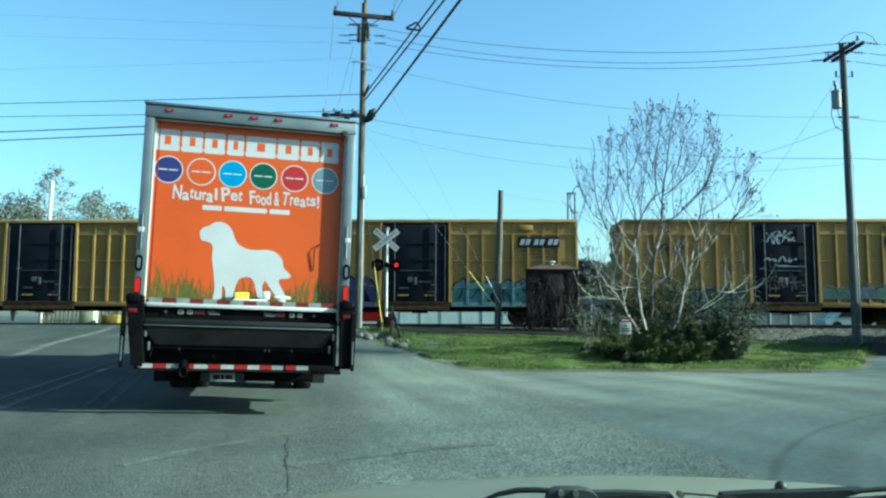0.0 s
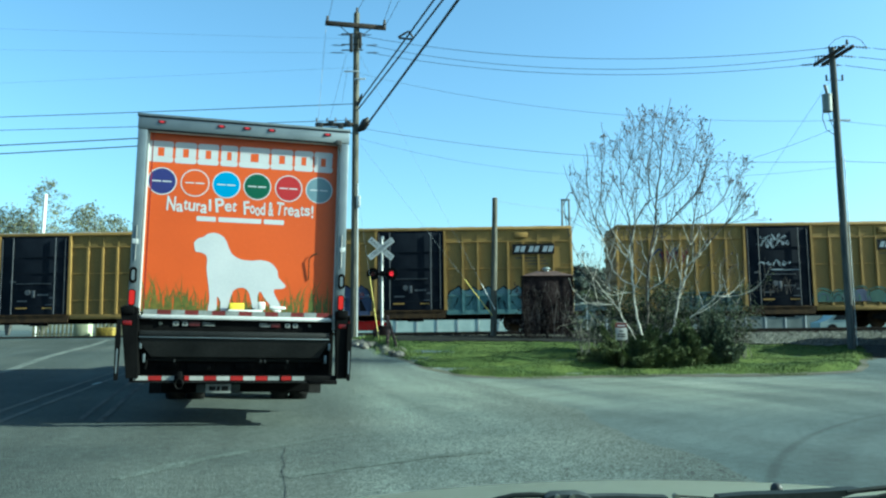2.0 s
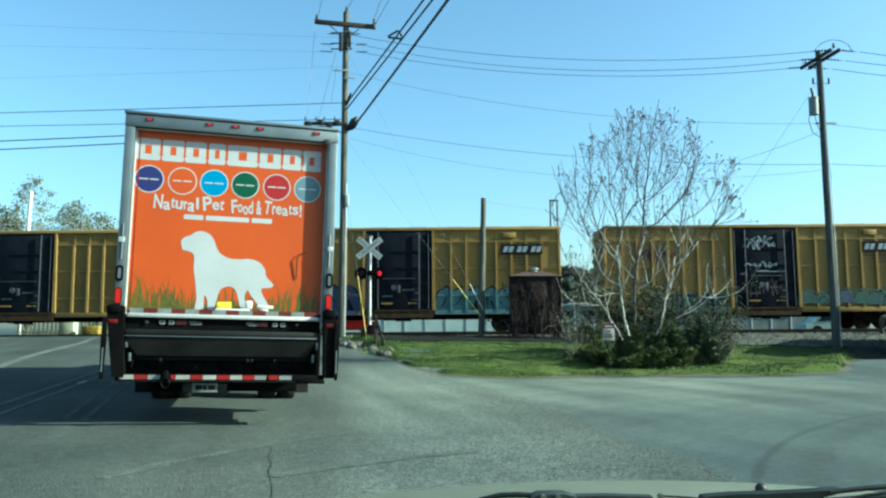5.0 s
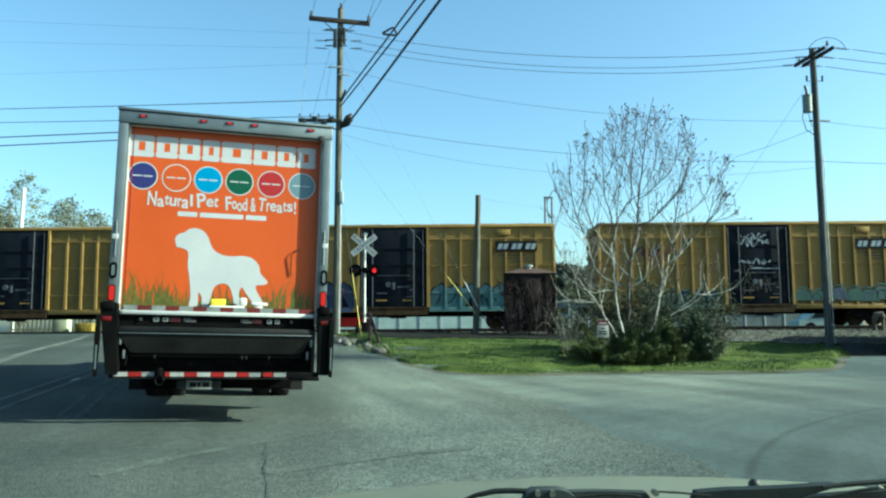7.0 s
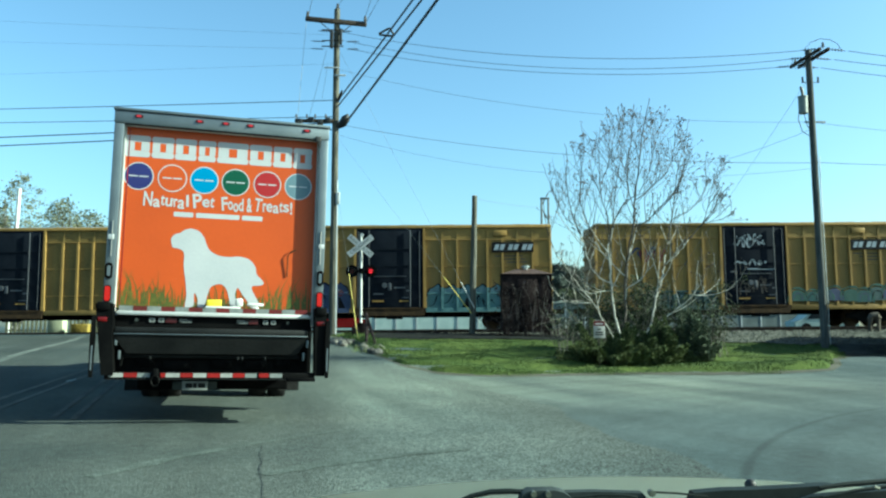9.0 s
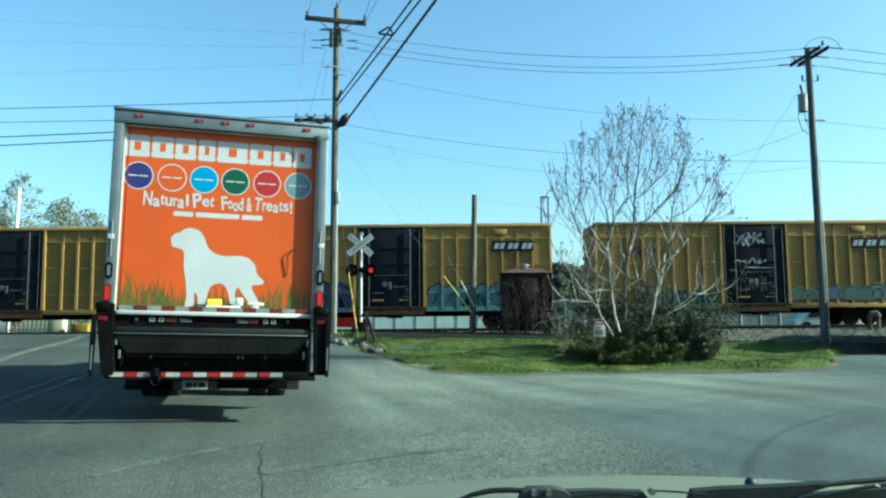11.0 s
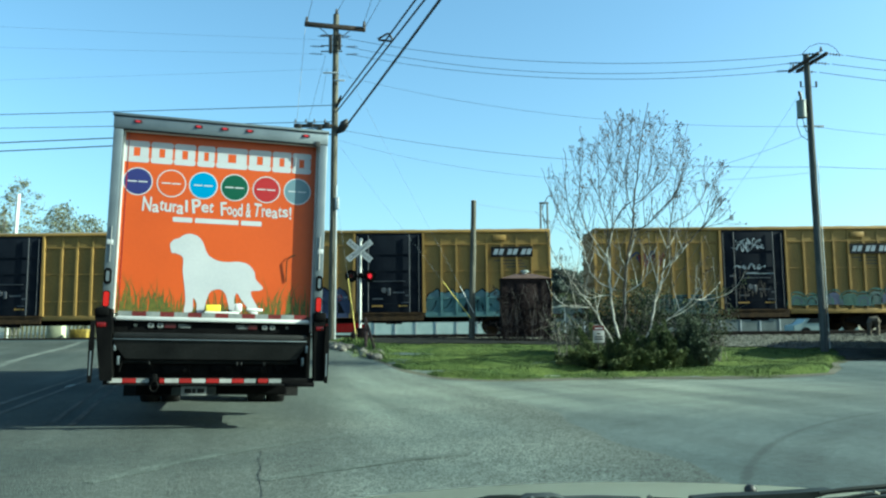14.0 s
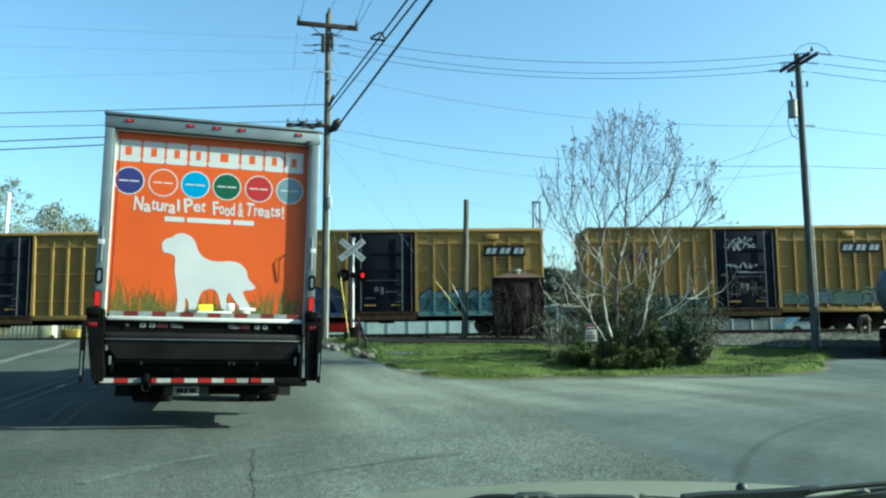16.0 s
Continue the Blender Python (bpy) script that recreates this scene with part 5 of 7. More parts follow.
def insulator(t, x, y, z, k=1.0):
    bm = bmesh.new()
    for j in range(3):
        rod((x, y, z + 0.05 * j * k), (x, y, z + (0.05 * j + 0.035) * k), (0.055 - 0.008 * j) * k, (0.03 - 0.004 * j) * k, 10, bm)
    rod((x, y, z - 0.08 * k), (x, y, z), 0.012 * k, n=6, bm=bm)
    part("insulator", bm, PORCELAIN, t)


def strain_insulator(t, a, b):
    bm = bmesh.new()
    a, b = Vector(a), Vector(b)
    rod(a, b, 0.012, n=6, bm=bm)
    d = b - a
    for k in range(4):
        p = a + d * (0.2 + 0.18 * k)
        rod(p, p + d.normalized() * 0.03, 0.05, 0.03, 8, bm)
    part("strain_insulator", bm, CABLE_BLACK, t)


def cable(a, b, sag, r, material=CABLE_BLACK, name="overhead_wire", label="thin dark overhead wire strung between poles", category="wire", group="overhead wires"):
    a, b = Vector(a), Vector(b)
    n = 28 if sag else 2
    pts = []
    for k in range(n + 1):
        s = k / n
        p = a.lerp(b, s)
        p.z -= 4 * sag * s * (1 - s)
        pts.append(p)
    return solo(name, tube(pts, r, 5), material, label, category, group)


pole_a = utility_pole(-4.40, 32.0, 0.78, 14.75, 0.165, 0.125)
part("crossarm", box(-1.30, 1.30, -0.07, 0.07, -0.095, 0.095, 0.015, None, pose(-0.02, -0.12, 13.39, 0, 4.0, 4)), DARK_WOOD, pole_a, "dark wooden crossarm")
insulator(pole_a, -1.24, -0.12, 13.62, 1.6)
insulator(pole_a, 1.22, -0.12, 13.42, 1.6)
insulator(pole_a, 0.02, 0, 14.02, 1.6)
part("pole_cap", rod((0, 0, 13.9), (0, 0, 14.05), 0.03), GALV, pole_a)
for sx in (-1, 1):
    part("brace", rod((sx * 0.7, -0.1, 13.33 - sx * 0.04), (0.0, -0.1, 12.75), 0.018, n=6), DARK_WOOD, pole_a)
for z in (13.02, 12.55, 12.30):
    part("bracket", box(-0.62, 0.3, -0.02, 0.02, z - 0.02, z + 0.02, 0, None, pose(0, -0.12, 0, 0, 0, 0)), DARK_WOOD, pole_a)
for z, x in ((13.0, 0.3), (12.55, 0.6), (12.22, 0.62)):
    strain_insulator(pole_a, (x - 0.2, 0, z), (x + 0.35, -0.1, z - 0.03))
    strain_insulator(pole_a, (-x + 0.1, 0, z), (-x - 0.5, 0.0, z + 0.03))
part("cutout", box(-0.27, -0.12, -0.24, -0.1, 12.2, 12.98, 0.03), TRIM, pole_a, "black cutout switch")
part("cutout", box(0.13, 0.25, -0.24, -0.1, 12.35, 13.05, 0.03), TRIM, pole_a, "black cutout switch")
part("side_arm", box(-1.70, -0.08, -0.18, -0.06, 8.98, 9.12, 0.012), DARK_WOOD, pole_a, "dark lower side arm")
for x in (-1.65, -1.2, -0.85, -0.4):
    insulator(pole_a, x, -0.1, 9.2, 1.1)
for x, z in ((-1.5, 9.0), (-1.02, 9.06), (-0.62, 8.96), (-0.3, 9.05)):
    part("fuse_case", box(x - 0.12, x + 0.12, -0.24, -0.1, z - 0.1, z + 0.13, 0.03), TRIM, pole_a, "black fuse case")
part("guy_band", box(-0.5, 0.14, -0.18, -0.13, 11.32, 11.38, 0.01), GALV, pole_a)
part("guy_band", box(-0.05, 0.42, -0.18, -0.13, 10.98, 11.05, 0.01), GALV, pole_a)
part("riser_pipe", rod((0.13, -0.1, 0.1), (0.12, -0.1, 6.5), 0.03, n=8), GALV, pole_a)
part("meter_box", box(0.08, 0.24, -0.2, -0.08, 5.5, 6.0, 0.02), GALV, pole_a)
bm = bmesh.new()
tube([(0.12, -0.1, 8.75), (0.3, -0.16, 8.9), (0.46, -0.24, 9.12), (0.56, -0.3, 9.3)], [0.05, 0.17, 0.19, 0.03], 10, bm)
part("splice_case", bm, CABLE_BLACK, pole_a, "black cable splice case")
bm = tube([(0.1, -0.1, 9.86), (0.2, -0.2, 10.1), (0.3, -0.35, 10.3)], [0.03, 0.07, 0.03], 8)
part("cable_clamp", bm, CABLE_BLACK, pole_a)

pole_b = utility_pole(1.37, 32.5, 0.75, 6.74, 0.14, 0.11, 0.12, "short weathered wooden pole beside the tracks")
part("cap", rod((0.12, 0, 5.98), (0.12, 0, 6.02), 0.12, 0.05, 12), GALV, pole_b)

pole_c = utility_pole(13.93, 28.0, 0.45, 11.5, 0.138, 0.11, -0.12, "tall dark wooden utility pole with a transformer", SHADE_WOOD)
for dx in (0.0, 0.31):
    part("crossarm", box(-1.0, 1.0, -0.05, 0.05, -0.06, 0.06, 0.012, None, pose(-0.24 + dx, 0.0, 10.75, 0, 0, -85)), DARK_WOOD, pole_c, "dark wooden crossarm")
for k in (-0.92, 0.0, 0.92):
    insulator(pole_c, -0.1 + k * 0.09, -k, 10.86, 1.2)
    strain_insulator(pole_c, (-0.28 + k * 0.09, -k, 10.76), (-0.86 + k * 0.05, -k, 10.72))
    strain_insulator(pole_c, (0.12 + k * 0.09, -k, 10.76), (0.75 + k * 0.05, -k, 10.70))
part("jumper", tube([(-0.7, -0.92, 10.75), (-0.45, -0.92, 11.02), (-0.1, -0.92, 11.15), (0.25, -0.92, 11.12), (0.5, -0.92, 10.98), (0.65, -0.92, 10.74)], 0.011, 5), CABLE_BLACK, pole_c)
part("jumper", tube([(-0.7, 0, 10.74), (-0.75, 0.02, 10.5), (-0.55, 0.02, 10.35), (-0.3, 0.02, 10.4)], 0.009, 5), CABLE_BLACK, pole_c)
can = bmesh.new()
rod((-0.42, -0.05, 8.62), (-0.42, -0.05, 9.22), 0.165, n=18, bm=can)
rod((-0.42, -0.05, 9.22), (-0.42, -0.05, 9.27), 0.175, n=18, bm=can)
tr = part("transformer", can, CAN_GREY, pole_c, "grey transformer can")
part("bushing", tube([(-0.42, -0.05, 9.27), (-0.42, -0.05, 9.42), (-0.46, -0.05, 9.58), (-0.5, -0.05, 9.64)], [0.06, 0.05, 0.055, 0.03], 8), TRIM, tr)
part("bracket", box(-0.28, -0.1, -0.08, 0.0, 8.8, 9.1), BLACK, tr)
part("drip_loop", tube([(-0.55, -0.05, 8.9), (-0.62, -0.05, 8.4), (-0.5, -0.05, 7.95), (-0.2, -0.05, 7.75), (0.0, -0.05, 7.78)], 0.014, 5), CABLE_BLACK, tr)
part("drip_loop", tube([(-0.4, -0.05, 8.62), (-0.3, -0.05, 8.15), (-0.1, -0.05, 7.85)], 0.012, 5), CABLE_BLACK, tr)
for x, z in ((-0.38, 9.9), (0.2, 9.9)):
    part("arrester", rod((x, -0.02, z - 0.1), (x, -0.02, z + 0.12), 0.035, n=8), DARK_WOOD, pole_c)
    part("arrester_arm", rod((x, -0.02, z - 0.08), (0, 0, z - 0.08), 0.015, n=6), GALV, pole_c)
part("bracket", box(-0.35, 0.4, -0.04, 0.04, 8.28, 8.34), GALV, pole_c)
part("ground_sleeve", rod((0.165, -0.04, 0.1), (0.09, -0.04, 7.0), 0.016, n=8), GALV, pole_c, "pale cable guard strip")
pole_c.matrix_world = pose(13.23, 26.6, 0.4875) @ Matrix.Scale(0.95, 4)

def lattice_mast(x, y, z0, h):
    """Two slender grey posts tied by a zigzag."""
    t = thing("lattice_mast", pose(x, y, z0), "slender grey steel lattice mast behind the train", "mast")
    for sx in (-0.24, 0.24):
        part("post", rod((sx, 0, -0.1), (sx * 0.85, 0, h), 0.075, 0.06, 8), MAST_GREY, t)
    for k, z in enumerate(steps(0.4, h - 0.5, 0.9)):
        sx = 0.22 if k % 2 else -0.22
        part("lacing", rod((sx, 0, z), (-sx, 0, z + 0.85), 0.03, n=6), MAST_GREY, t)
    part("cap_bar", box(-0.28, 0.28, -0.06, 0.06, h - 0.06, h + 0.04, 0.01), MAST_GREY, t)
    return t


lattice_mast(6.35, 46.0, 0.8, 8.1)
pole_e = utility_pole(11.3, -15.0, 0.0, 15.3, 0.17, 0.12)
pole_f = utility_pole(35.0, 23.2, 0.2, 10.6, 0.17, 0.12)
pole_g = utility_pole(-46.0, 36.0, 0.7, 17.3, 0.17, 0.12)

# between the two tall poles
cable((-4.14, 32.00, 13.74), (12.55, 25.73, 10.67), 0.66, 0.0097)
cable((-3.82, 32.00, 13.32), (12.51, 26.60, 10.67), 0.72, 0.0097)
cable((-3.77, 32.00, 12.99), (12.47, 27.47, 10.67), 0.62, 0.0097)
cable((-4.27, 32.00, 12.10), (13.27, 26.60, 8.38), 0.65, 0.0062, WIRE_GREY)
cable((-4.3, 32.00, 9.72), (13.30, 26.60, 6.92), 0.47, 0.0087, WIRE_GREY)
cable((-4.23, 32.00, 9.24), (13.30, 26.60, 6.74), 0.93, 0.0050, WIRE_GREY)
# on to the next pole along the tracks
cable((14.08, 25.73, 10.65), (33.41, 23.20, 10.22), 0.90, 0.0105)
cable((14.04, 26.60, 10.65), (34.40, 23.20, 10.04), 0.90, 0.0105)
cable((14.00, 27.47, 10.65), (35.81, 23.20, 9.23), 0.90, 0.0105)
cable((13.20, 26.60, 8.37), (35.28, 23.20, 7.93), 0.90, 0.0062, WIRE_GREY)
cable((13.14, 26.60, 6.94), (35.06, 23.20, 8.53), 0.90, 0.0087, WIRE_GREY)
# over the road towards the viewer
cable((-4.25, 32.00, 10.84), (11.73, -15.00, 10.84), 0.15, 0.030, label="thick black overhead cable")
cable((-4.34, 32.00, 10.47), (11.98, -15.00, 10.47), 0.15, 0.030, label="thick black overhead cable")
cable((-3.88, 32.00, 9.90), (10.63, -15.00, 9.90), 0.15, 0.042, label="thick black overhead cable")
cable((-5.63, 32.00, 14.49), (6.50, -15.00, 14.49), 0.15, 0.011, WIRE_GREY)
cable((-4.40, 32.00, 14.80), (12.07, -15.00, 14.80), 0.15, 0.011, WIRE_GREY)
cable((-3.23, 32.00, 14.32), (7.34, -15.00, 14.32), 0.15, 0.011, WIRE_GREY)
cable((-3.13, 32.00, 14.24), (11.29, -15.00, 14.24), 0.15, 0.011, WIRE_GREY)
# along the tracks to the other side
cable((-4.5, 32.00, 10.76), (-46.00, 36.00, 11.04), 0.10, 0.016)
cable((-4.5, 32.00, 10.05), (-46.00, 36.00, 10.59), 0.10, 0.014)
cable((-4.5, 32.00, 9.78), (-46.00, 36.00, 9.23), 0.10, 0.024)
cable((-4.5, 32.00, 9.49), (-46.00, 36.00, 8.69), 0.10, 0.024)
cable((-4.5, 32.00, 13.62), (-46.00, 36.00, 17.14), 0.10, 0.0035, WIRE_GREY)
cable((-4.5, 32.00, 13.0), (-46.00, 36.00, 15.58), 0.10, 0.0035, WIRE_GREY)
cable((-4.5, 32.00, 12.36), (-46.00, 36.00, 12.59), 0.10, 0.0035, WIRE_GREY)
# leads, guys and drops
cable((-5.72, 32.00, 14.17), (-6.01, 32.00, 9.95), 0.0, 0.008, WIRE_GREY)
cable((-4.83, 32.00, 12.94), (-5.55, 32.00, 9.90), 0.0, 0.007, WIRE_GREY)
cable((-4.77, 32.00, 12.32), (-4.99, 32.00, 10.81), 0.0, 0.006, WIRE_GREY)
cable((13.23, 26.60, 10.15), (8.25, 32.96, 0.6), 0.0, 0.0050, WIRE_GREY, label="thin slack guy wire from a pole")
cable((13.25, 26.60, 8.18), (10.96, 29.00, 7.55), 0.05, 0.0062, WIRE_GREY)
cable((1.59, 32.50, 6.60), (6.2, 46.0, 8.3), 0.05, 0.0062, WIRE_GREY)


def guy(a, b, s0, s1, r=0.0042, guard=GUARD_YELLOW, label="steel guy wire with a yellow plastic guard"):
    a, b = Vector(a), Vector(b)
    t = thing("guy_wire", pose(*b), label, "guy wire", "guy wires")
    d = a - b
    part("wire", rod((0, 0, 0), d, r, n=5), WIRE_GREY, t)
    part("guard", rod(d * s0, d * s1, 0.016, n=8), guard, t, "plastic guard sleeve")


guy((-4.40, 32.00, 9.27), (1.96, 32.00, 0.9), 0.10, 0.28)
guy((-4.25, 32.00, 12.87), (2.01, 32.05, 0.9), 0.09, 0.18, guard=WHITE_PAINT, label="steel guy wire with a pale plastic guard")
guy((-4.42, 32.00, 7.76), (-2.97, 28.50, 0.62), 0.02, 0.365)

a, b, c = Vector((-1.63, 24.4, 10.92)), Vector((-2.02, 24.4, 10.69)), Vector((-1.47, 24.4, 10.63))
ring = []
for p, q in ((a, b), (b, c), (c, a)):
    ring += [p.lerp(q, k) for k in (0.1, 0.5, 0.9)]
sp = [p for p in ring + ring[:1]]
CABLE_B = [o for o in bpy.data.objects if o.name.startswith("overhead_wire") and o.get("label", "").startswith("thick")][0]
part("cable_spacer", tube(sp, 0.035, 6), CABLE_BLACK, CABLE_B, "black triangular cable spacer")

# ---- level crossing signal ----


def crossing_signal():
    z0 = ground_height(-3.08, 30.5)
    t = thing("crossing_signal", pose(-3.08, 30.5, z0), "white railroad crossbuck post with red flashing lamps", "crossing signal")
    h = 4.85 - z0
    part("mast", rod((0, 0, 0), (-0.03, 0, h), 0.046, n=12), WHITE_PAINT, t, "white mast")
    part("foot", rod((0, 0, 0), (0, 0, 0.35), 0.12, 0.09, 12), GALV, t)
    cz = 4.38 - z0
    for ang, txt in ((38, "CROSSING"), (-40, "RAIL   ROAD")):
        m = pose(-0.05, -0.08 - (0.02 if ang > 0 else 0), cz, 0, -ang, 0)
        bm = box(-0.6, 0.6, -0.008, 0.008, -0.115, 0.115, 0.0, None, m)
        arm = part("crossbuck_blade", bm, BLADE_PAINT, t, "dulled white crossbuck blade")
        for word, shift in ((txt, 0),) if ang > 0 else (("RAIL", -0.34), ("ROAD", 0.34)):
            lettering(word, 0.17, FADED_BLACK, "blade_text", arm, m @ pose(shift, -0.0095, 0, 90, 0, 0), 1.0 if ang > 0 else 0.42)
    lz = 3.38 - z0
    part("lamp_arm", box(-0.45, 0.45, -0.05, 0.05, lz - 0.03, lz + 0.03, 0.01), BLACK, t)
    part("junction_box", box(-0.1, 0.1, -0.09, 0.09, lz - 0.1, lz + 0.12, 0.02), BLACK, t)
    for x, m in ((-0.38, LENS_RED), (0.36, SIGNAL_RED)):
        back = part("lamp_target", rod((x, -0.02, lz), (x, 0.0, lz), 0.25, n=28), BLACK, t, "black round lamp target")
        hood = bmesh.new()
        prev = None
        for k in range(15):
            a = math.pi * (k / 14) * 1.25 - 0.125 * math.pi
            row = [hood.verts.new((x + 0.125 * math.cos(a), yy, lz + 0.125 * math.sin(a))) for yy in (-0.02, -0.26 if 0 < k < 14 else -0.1)]
            if prev:
                hood.faces.new((prev[0], prev[1], row[1], row[0]))
            prev = row
        part("lamp_hood", hood, BLACK, back)
        part("lens", rod((x, -0.05, lz), (x, -0.02, lz), 0.085, n=20), m, back, "red lamp lens")
    part("bell", rod((0.0, -0.05, h - 0.02), (0.0, 0.1, h - 0.02), 0.06, n=10), GALV, t)
    # base case and stays
    part("base_case", box(-0.13, 0.3, -0.2, 0.15, -0.1, 0.6, 0.03), HUT, t)
    part("base_case", box(-0.3, -0.08, -0.6, -0.25, -0.1, 0.42, 0.03), HUT, t)
    for x1, y1 in ((1.05, -5.2), (0.68, -4.9)):
        part("stay", rod((0.2, 0, 0.95), (x1, y1, ground_height(-3.08 + x1, 30.5 + y1) - z0 + 0.02), 0.055, n=8), HUT, t)
    return t


crossing_signal()

# ---- equipment hut ----


def clump(bm, rnd, p, size):
    """A small bud or leaf tuft: three crossed leaf blades."""
    for k in range(3):
        a = Vector((rnd.uniform(-1, 1), rnd.uniform(-1, 1), rnd.uniform(-0.5, 1))).normalized() * size
        b = a.cross(Vector((rnd.uniform(-1, 1), rnd.uniform(-1, 1), rnd.uniform(-1, 1)))).normalized() * size * 0.45
        bm.faces.new([bm.verts.new(q) for q in (p - a * 0.2, p + a * 0.5 + b, p + a, p + a * 0.5 - b)])


def hut():
    t = thing("equipment_hut", pose(3.57, 32.0, 0.72), "dark brown rusted signal hut with a roof vent", "signal hut")
    part("body", box(-1.0, 1.0, -0.6, 0.6, 0.25, 2.62, 0.01), HUT, t, smooth=False)
    for k in range(6):
        x = -1.0 + k * 0.4
        part("panel_seam", box(x - 0.015, x + 0.015, -0.615, -0.598, 0.27, 2.6), HUT, t)
    bm = bmesh.new()
    v = [bm.verts.new(p) for p in ((-1.06, -0.68, 2.62), (1.06, -0.68, 2.62), (1.06, 0.68, 2.62), (-1.06, 0.68, 2.62), (-0.35, 0, 2.86), (0.35, 0, 2.86))]
    for f in ((0, 1, 5, 4), (1, 2, 5), (2, 3, 4, 5), (3, 0, 4), (3, 2, 1, 0)):
        bm.faces.new([v[k] for k in f])
    part("roof", bm, HUT_ROOF, t, "low hipped brown roof", smooth=False)
    vent = part("roof_vent", rod((0, 0, 2.84), (0, 0, 2.92), 0.1, n=12), GALV, t)
    part("vent_cap", rod((0, 0, 2.92), (0, 0, 3.0), 0.2, 0.13, 12), CAN_GREY, vent)
    for x in (-0.85, 0.85):
        for y in (-0.45, 0.45):
            part("leg", box(x - 0.07, x + 0.07, y - 0.07, y + 0.07, -0.1, 0.25), BLACK, t)
    door = part("door", box(-0.4, 0.4, -0.63, -0.61, 0.35, 2.4, 0.005), HUT, t)
    part("door_handle", box(0.28, 0.32, -0.66, -0.63, 1.3, 1.5, 0.006), RUST, door)


hut()


def bramble():
    """Dry canes arching up the hut's front and trailing over the ground before it."""
    z0 = ground_height(3.5, 31.0)
    t = thing("bramble", pose(3.5, 31.05, z0), "tangle of dry brown canes against the signal hut", "bramble")
    rnd = random.Random(14)
    bm, leaf = bmesh.new(), bmesh.new()
    for k in range(100):
        x = rnd.uniform(-1.5, 1.6)
        reach, top = rnd.uniform(-0.9, 0.9), rnd.uniform(0.4, 2.3) * (1 if abs(x) < 1.1 else 0.4)
        y = rnd.uniform(-0.35, 0.15)
        pts = [Vector((x + reach * u, y - 0.25 * u * (1 - u) - 0.1 * u, top * math.sin(math.pi * u * rnd.uniform(0.62, 0.7)))) + Vector((rnd.uniform(-1, 1), rnd.uniform(-1, 1), rnd.uniform(-1, 1))) * 0.03 for u in (k / 7 for k in range(8))]
        pts[0].z = -0.05
        tube(pts, [0.011 * (1 - 0.7 * j / 7) for j in range(8)], 3, bm)
        for j in range(10):
            q = pts[rnd.randrange(1, 8)]
            clump(leaf, rnd, q + Vector((rnd.uniform(-1, 1), rnd.uniform(-0.6, 0.6), rnd.uniform(-1, 1))) * 0.07, rnd.uniform(0.03, 0.07))
    part("cane_tangle", bm, CANE, t, "thin arching dry canes")
    part("dead_foliage", leaf, HUT, t, "shrivelled dark leaves", smooth=False)


bramble()

# ---- planting ----


def limb(bm, rnd, p, d, length, r, level, spread, tips, keep, up=0.25, sides=(7, 6, 4, 3), grey=None, bend=0.24, kids=(7, 6, 4)):
    """A bent tapered limb with its side limbs; the ends of the last ones go to tips."""
    n = 7 if level < 2 else 3
    pts, rad = [p.copy()], [r]
    here, way = p.copy(), d.normalized()
    for k in range(n):
        way = (way + Vector((rnd.uniform(-1, 1), rnd.uniform(-1, 1), rnd.uniform(-0.7, 1))) * bend * (1.15 if level == 0 else 1.0) + Vector((0, 0, up * 0.35))).normalized()
        here = here + way * length / n
        if not keep(here) and (level or here.z > 3.0):
            break
        pts.append(here.copy())
        rad.append(max(r * (1 - 0.75 * (k + 1) / n), 0.0042))
    if len(pts) < 2:
        return
    if len(pts) <= n:
        rad = [max(r * (1 - 0.88 * k / (len(pts) - 1)), 0.0042) for k in range(len(pts))]
    if level == 3 and grey is not None and noise.noise(p * 5) > 0.1:
        return
    # with grey given, higher wood gets the darkened tone, low wood the sunlit one
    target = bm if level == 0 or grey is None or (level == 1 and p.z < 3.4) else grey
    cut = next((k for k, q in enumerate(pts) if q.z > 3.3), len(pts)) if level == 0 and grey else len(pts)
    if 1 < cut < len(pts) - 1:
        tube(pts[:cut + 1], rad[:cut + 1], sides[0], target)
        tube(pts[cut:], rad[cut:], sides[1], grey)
    else:
        tube(pts, rad, sides[min(level, 3)], target)
    if level == 3:
        tips.append(pts[-1])
        return
    for k in range(kids[level]):
        u = 0.25 + 0.75 * (k + rnd.random()) / kids[level]
        i = min(int(u * (len(pts) - 1)), len(pts) - 2)
        q = pts[i].lerp(pts[i + 1], u * (len(pts) - 1) - i)
        base = (pts[i + 1] - pts[i]).normalized()
        side = base.cross(Vector((rnd.uniform(-1, 1), rnd.uniform(-1, 1), rnd.uniform(-1, 1)))).normalized()
        ang = rnd.uniform(0.45, 0.95) * spread
        limb(bm, rnd, q, base * math.cos(ang) + side * math.sin(ang), length * rnd.uniform(0.38, 0.62), rad[i] * rnd.uniform(0.42, 0.6), level + 1, spread, tips, keep, up, sides, grey, bend, kids)
    tips.append(pts[-1])


